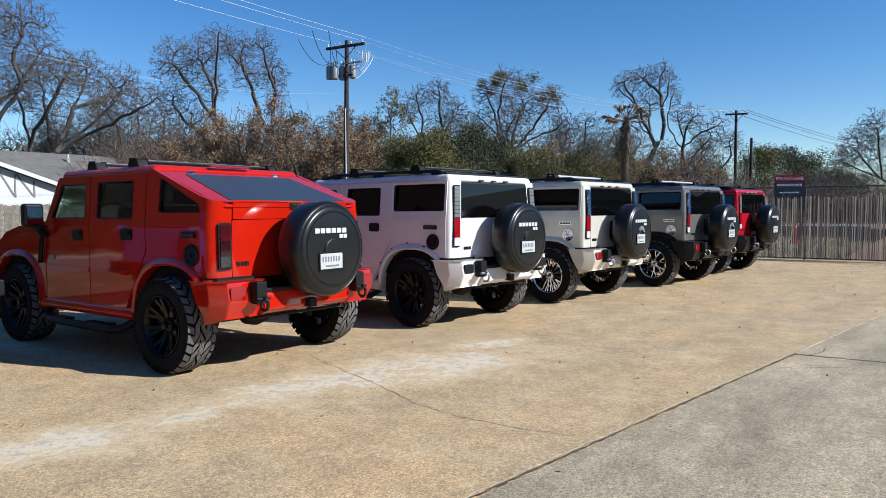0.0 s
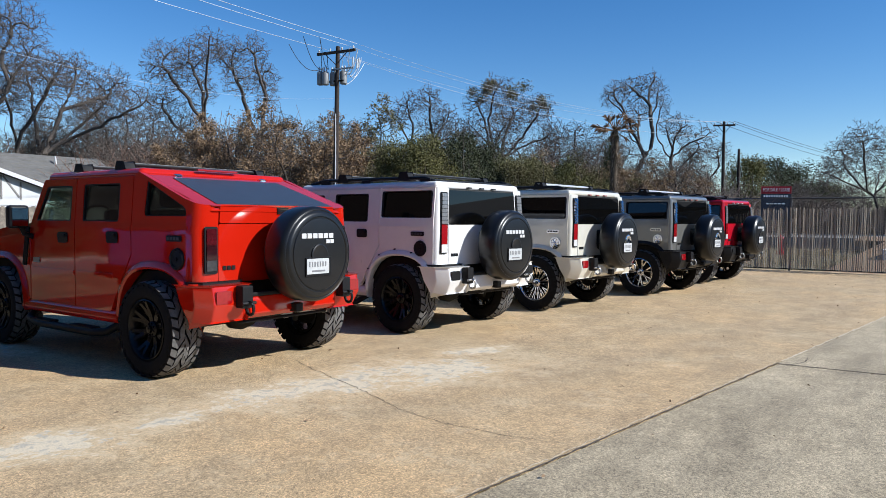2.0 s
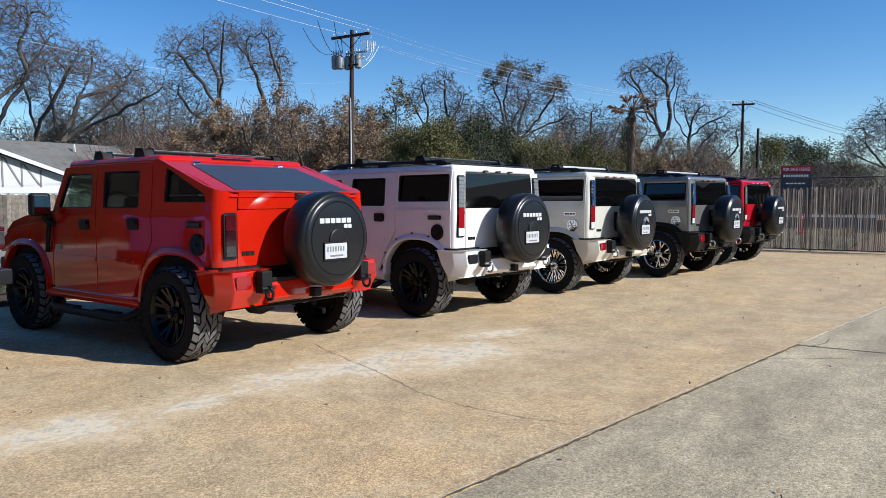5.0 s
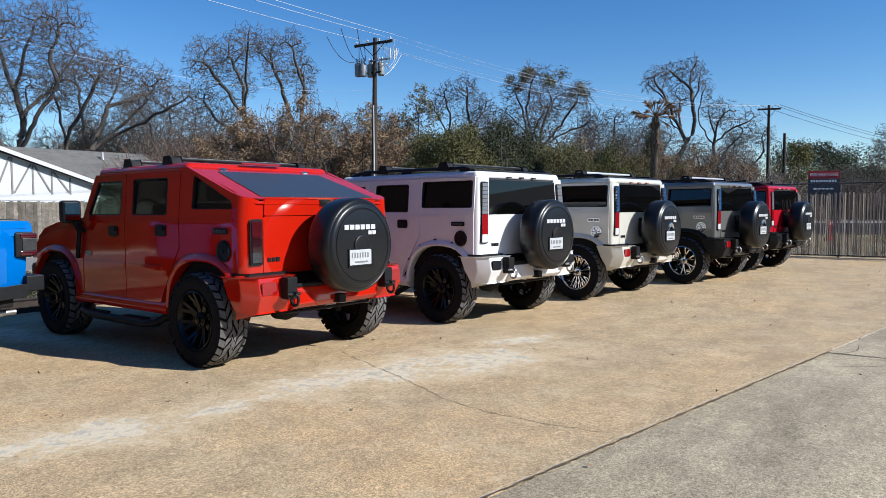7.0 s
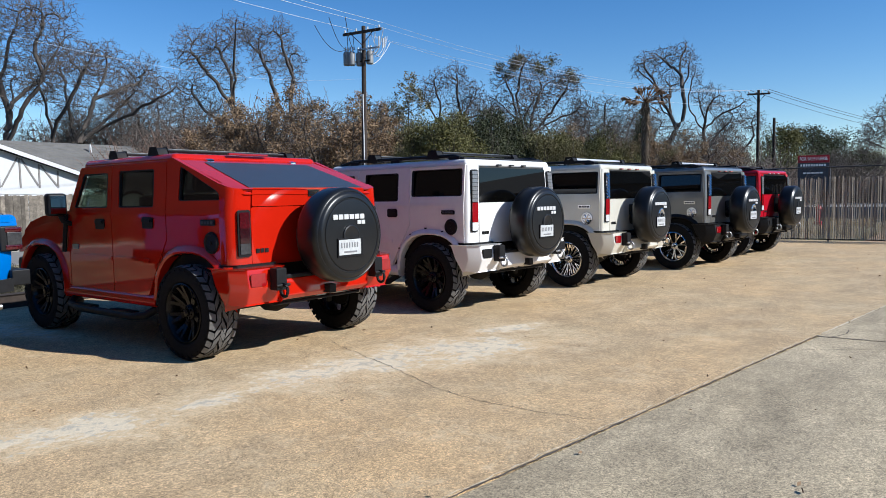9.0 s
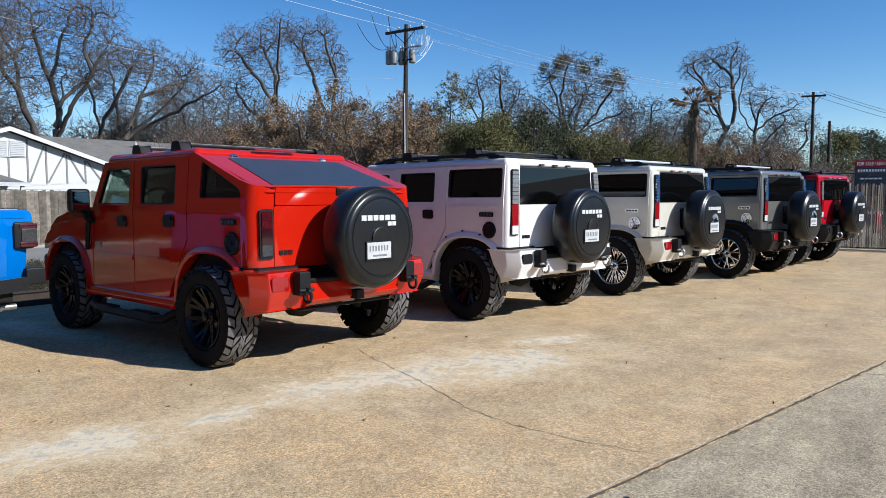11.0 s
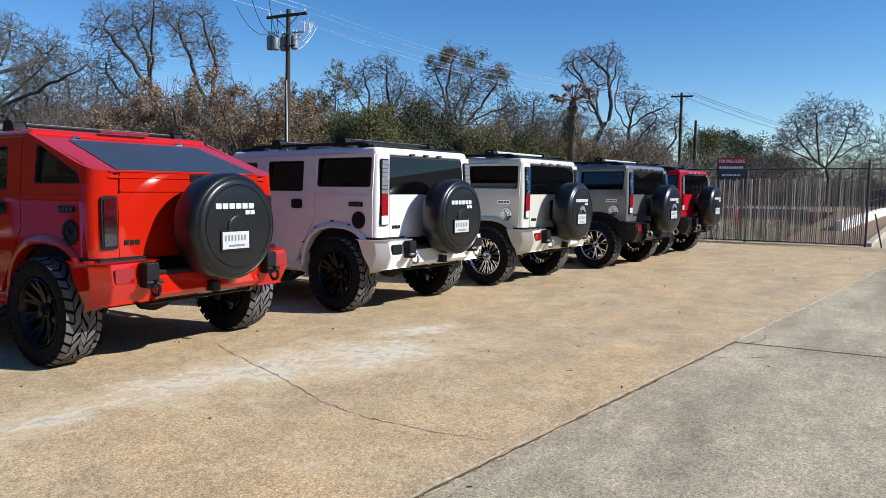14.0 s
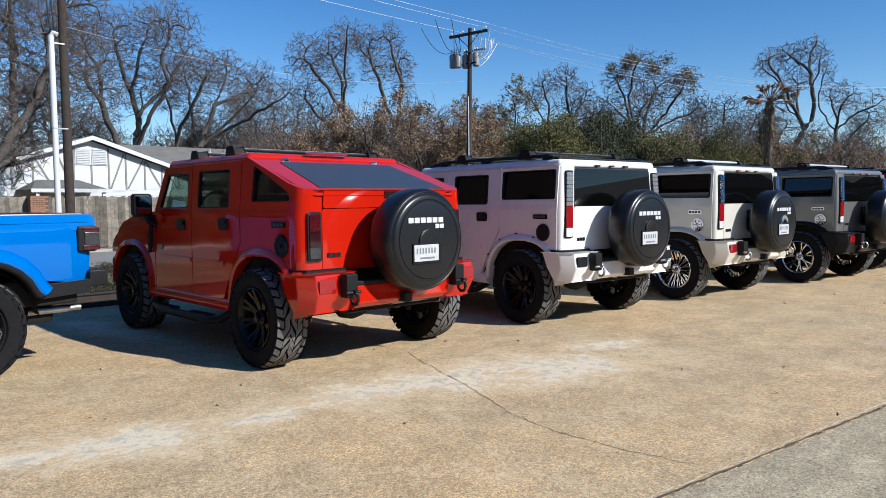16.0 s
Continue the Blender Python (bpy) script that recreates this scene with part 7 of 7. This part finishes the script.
def shrub(name, label, at, height, width, mat, seed, count=20000, size=0.10, category="shrub", wood=True, group="brush along the road"):
    """A leafy evergreen or bush: stems inside, and a ragged crown of small sprays in lumps."""
    rng = random.Random(seed)
    key = "%s_%d" % (mat.name.split()[0], seed % 3)
    if key not in MESHES:
        r3 = random.Random(seed % 3 + 5)
        crown, stems = Twigs(), Twigs()
        lumps = []
        for k in range(34):
            z = r3.uniform(0.08, 0.95)
            rad = (1 - max(0, z - 0.35) / 0.75) * 0.42
            a = r3.uniform(0, math.tau)
            q = rad * math.sqrt(r3.random())
            lumps.append((Vector((q * math.cos(a), q * math.sin(a), z)), r3.uniform(0.09, 0.17)))
            base = Vector((q * 0.15 * math.cos(a), q * 0.15 * math.sin(a), 0))
            tip = lumps[-1][0] + Vector((r3.gauss(0, 0.03), r3.gauss(0, 0.03), r3.uniform(0.02, 0.12)))
            stems.branch([base, base.lerp(tip, 0.5) + Vector((r3.gauss(0, 0.03), r3.gauss(0, 0.03), 0.02)), tip], [0.014, 0.008, 0.003], 4)
        for k in range(count):
            c, rr = lumps[r3.randrange(len(lumps))]
            d = Vector((r3.gauss(0, 1), r3.gauss(0, 1), r3.gauss(0, 0.8))).normalized()
            crown.leaf(c + d * rr * r3.uniform(0.45, 1.1), 0.0088 * r3.uniform(0.6, 1.5), r3)
        MESHES[key] = (crown.mesh(key, False), stems.mesh(key + "_stems"))
    c, s = MESHES[key]
    b = thing(name, label, category, group, pose(at.x, at.y, -0.14, 0, 0, rng.uniform(0, 360)))
    for ob in (part("crown", c, mat, b), part("wood", s, BARK, b)):
        ob.scale = (width, width, height)
    return b


for b, d, h, w, m, s in ((39.3, 42, 6.0, 5.0, CEDAR, 0), (36.6, 41, 6.5, 6.0, CEDAR, 1), (38.0, 43, 5.2, 5.0, CEDAR, 2), (33.6, 43, 6.8, 5.2, DARK_CEDAR, 1), (31.6, 45, 6.2, 4.6, DARK_CEDAR, 2), (34.9, 44, 5.4, 4.5, DARK_CEDAR, 0), (37.4, 40, 5.6, 6.0, CEDAR, 0), (32.4, 46, 6.0, 5.5, DARK_CEDAR, 2), (30.4, 46, 5.6, 5.0, CEDAR, 1), (28.4, 46, 5.4, 5.0, CEDAR, 0), (26.0, 47, 5.2, 5.0, DARK_CEDAR, 1)):
    shrub("cedar_tree", "dense evergreen cedar with ragged dull-green foliage", polar(b, d), h, w, m, s, category="tree")
# evergreens out of view, added to darken what the car sides reflect
for b, d, h, w, m, s in tuple((97 + 4.5 * k, 30 + 4 * (k % 3), 6.5 + 1.2 * (k % 2), 7.0, DARK_CEDAR, k % 3) for k in range(3)):
    shrub("cedar_tree", "unseen dark evergreen added to darken reflections", polar(b, d), h, w, m, s, category="tree")
for b, d, h, w, m, s in ((29.6, 44, 5.2, 4.4, OLIVE, 0), (27.4, 44, 5.0, 4.2, OLIVE, 1), (25.2, 45, 5.4, 4.4, CEDAR, 2), (23.4, 47, 4.8, 3.6, OLIVE, 2), (22.2, 48, 6.5, 2.2, DARK_CEDAR, 0), (42.6, 46, 4.6, 4.2, OLIVE, 1), (20.2, 50, 4.4, 4.0, OLIVE, 0)):
    shrub("evergreen_bush", "scrubby olive-green bush beside the road", polar(b, d), h, w, m, s)
for b, d, h, w, s in ((12.6, 100, 9.5, 13, 0), (11.0, 105, 10.0, 13, 1), (9.2, 110, 9.2, 14, 2), (7.4, 118, 7.0, 13, 0)):
    shrub("far_tree", "distant dark evergreen tree", polar(b, d), h, w, DARK_CEDAR if s else CEDAR, s, category="tree", group="distant woods")


def thicket(at, height, width, seed, mat):
    """Leafless brush: many fine stems fanning from the ground, shared in three forms."""
    key = "thicket_%d" % (seed % 3)
    if key not in MESHES:
        r3 = random.Random(seed % 3 + 90)
        tw = Twigs()
        for k in range(140):
            a, q = r3.uniform(0, math.tau), 0.42 * math.sqrt(r3.random())
            p = Vector((q * math.cos(a), q * math.sin(a), 0))
            d = Vector((r3.gauss(0, 0.4), r3.gauss(0, 0.4), 1)).normalized()
            L = r3.uniform(0.45, 1.05) * (1 - 0.5 * q)
            pts = [p]
            for i in range(6):
                d = (d + Vector((r3.gauss(0, 0.34), r3.gauss(0, 0.34), r3.gauss(-0.02, 0.12)))).normalized()
                pts.append(pts[-1] + d * L / 6)
            tw.branch(pts, [0.0052 * (1 - 0.14 * i) for i in range(7)], 3)
            for j in range(11):
                i = r3.randrange(1, 6)
                e = (d + Vector((r3.gauss(0, 0.6), r3.gauss(0, 0.6), r3.gauss(0.1, 0.4)))).normalized()
                q0 = pts[i].lerp(pts[i + 1], r3.random())
                l2 = r3.uniform(0.06, 0.2)
                q1 = q0 + e * l2
                q2 = q1 + (e + Vector((r3.gauss(0, 0.4), r3.gauss(0, 0.4), 0.2))).normalized() * l2 * 0.7
                tw.branch([q0, q1, q2], [0.0030, 0.0024, 0.0014], 3)
        MESHES[key] = tw.mesh(key)
    ob = part("thicket", MESHES[key], mat)
    ob.matrix_world = pose(at.x, at.y, -0.14, 0, 0, seed * 77) @ Matrix.Diagonal((width, width, height, 1))
    tagged(ob, "leafless grey-brown thicket beside the road", "thicket", kind="stuff")


BROWN_BRUSH = material("red-brown brush twigs", (0.20, 0.125, 0.095), 0.95, vary=0.3, scale=1.2)
n = 0
# brush past bearing 84 is unseen, added to darken reflections and sky fill
for lo, hi, step, d, h in ((51.5, 59.5, 1.5, 45, 6.2), (51, 60.5, 1.6, 50, 7.4), (58, 70, 2.2, 56, 7.2), (70, 84, 2.4, 57, 4.6), (46, 66, 1.2, 58, 8.6), (62, 84, 1.5, 60, 6.4), (16.6, 34, 2.2, 52, 4.8), (34, 50, 2.0, 52, 6.6), (16.6, 34, 1.8, 58, 6.2), (17, 24, 2.2, 57, 6.0), (7, 16.5, 1.8, 66, 4.4), (-14, 11, 2.2, 84, 4.2), (84, 103, 2.6, 46, 8.0), (88, 102, 3.2, 52, 9.5)):
    b = lo
    rng = random.Random(int(lo * 10))
    while b < hi:
        thicket(polar(b + rng.uniform(-0.6, 0.6), d + rng.uniform(-2, 2)), h * rng.uniform(0.8, 1.12), 7.0 * d / 48, n, BRUSH if rng.random() < 0.7 else BROWN_BRUSH)
        n += 1
        b += step


def palm(at, height):
    rng = random.Random(5)
    p = thing("palm_tree", "dead palm with a shaggy trunk and drooping brown fronds", "tree", m=pose(at.x, at.y, -0.14))
    tw = Twigs()
    tw.branch([Vector((0.05 * math.sin(k), 0, height * k / 8)) for k in range(9)], [0.16 + 0.05 * (k % 2) for k in range(9)], 12)
    for k in range(900):
        a, z = rng.uniform(0, math.tau), rng.uniform(0.05, 1) * height
        q = Vector((0.17 * math.cos(a), 0.17 * math.sin(a), z))
        tw.branch([q, q + Vector((0.12 * math.cos(a), 0.12 * math.sin(a), -0.16))], [0.03, 0.008], 3)
    part("trunk", tw.mesh("palm_trunk"), PALM_BARK, p, "shaggy brown trunk")
    fr = Twigs()
    for k in range(24):
        a, e = rng.uniform(0, math.tau), rng.uniform(-0.35, 1.2)
        d = Vector((math.cos(a) * math.cos(e), math.sin(a) * math.cos(e), math.sin(e)))
        q0 = Vector((0, 0, height))
        q1 = q0 + d * rng.uniform(0.5, 1.15)
        fr.branch([q0, q1], [0.035, 0.025], 3)
        for j in range(14):
            dd = (d * 1.6 + Vector((rng.gauss(0, 0.4), rng.gauss(0, 0.4), rng.gauss(-0.25, 0.35)))).normalized()
            fr.branch([q1, q1 + dd * 0.28, q1 + dd * 0.45 + Vector((0, 0, -0.06))], [0.030, 0.026, 0.008], 3)
    part("fronds", fr.mesh("palm_fronds"), FROND, p)


palm(polar(21.9, 45), 7.0)


def tufts(name, label, spots, mat, blade, seed, category):
    """Grass tufts as one sheet of blades."""
    rng = random.Random(seed)
    tw = Twigs()
    for x, y, r, h, cnt, z in spots:
        for k in range(cnt):
            a, q = rng.uniform(0, math.tau), r * math.sqrt(rng.random())
            p = Vector((x + q * math.cos(a), y + q * math.sin(a), z))
            d = Vector((rng.gauss(0, 0.4), rng.gauss(0, 0.4), 1)).normalized()
            L = h * rng.uniform(0.5, 1.1)
            tw.branch([p, p + d * L * 0.6, p + d * L + Vector((d.x, d.y, -0.2)) * L * 0.25], [blade, blade * 0.8, blade * 0.2], 3)
    ob = part(name, tw.mesh(name), mat)
    tagged(ob, label, category, kind="stuff")


rng = random.Random(33)
litter = Twigs()
for k in range(170):
    litter.leaf(Vector((rng.uniform(-4, 16), rng.uniform(-7, 1), 0.010)), rng.uniform(0.010, 0.026), rng)
tagged(part("leaf_litter", litter.mesh("leaf_litter", False), DEAD_LEAF), "scattered dry leaf bits on the concrete", "leaf litter", kind="stuff")
rng = random.Random(21)
tufts("ornamental_grass", "tufts of straw-coloured ornamental grass in the bed", [(40.2 + rng.uniform(-0.4, 0.6), -10.6 + k * 0.42, 0.28, 0.42, 110, 0.52) for k in range(14)], STRAW, 0.014, 3, "grass")
tufts("verge_grass", "dry grass tufts along the verge", [(rng.uniform(-12, 19), rng.uniform(5.8, 12), 0.25, 0.14, 40, 0.05) for k in range(160)], STRAW, 0.006, 4, "grass")
tufts("field_grass", "rough brown grass beyond the slat fence", [(rng.uniform(21.5, 42), rng.uniform(-3.2, 9), 0.35, 0.22, 40, -0.14) for k in range(260)], STRAW, 0.007, 6, "grass")
tufts("joint_weeds", "small dry weeds in the slab joint", [(x, seam(x), 0.012, 0.035, 10, -0.02) for x in [rng.uniform(-2, 14) for k in range(120)]], STRAW, 0.002, 8, "weeds")
for x in (-0.2, 0.8, 2.9, 3.3, 6.2, 9.6):
    shrub("hedge_bush", "small dark clipped bush behind the kerb", Vector((x, 6.3, 0.2)), 0.75, 1.1, HEDGE, 1, category="bush", group="bushes behind the kerb")
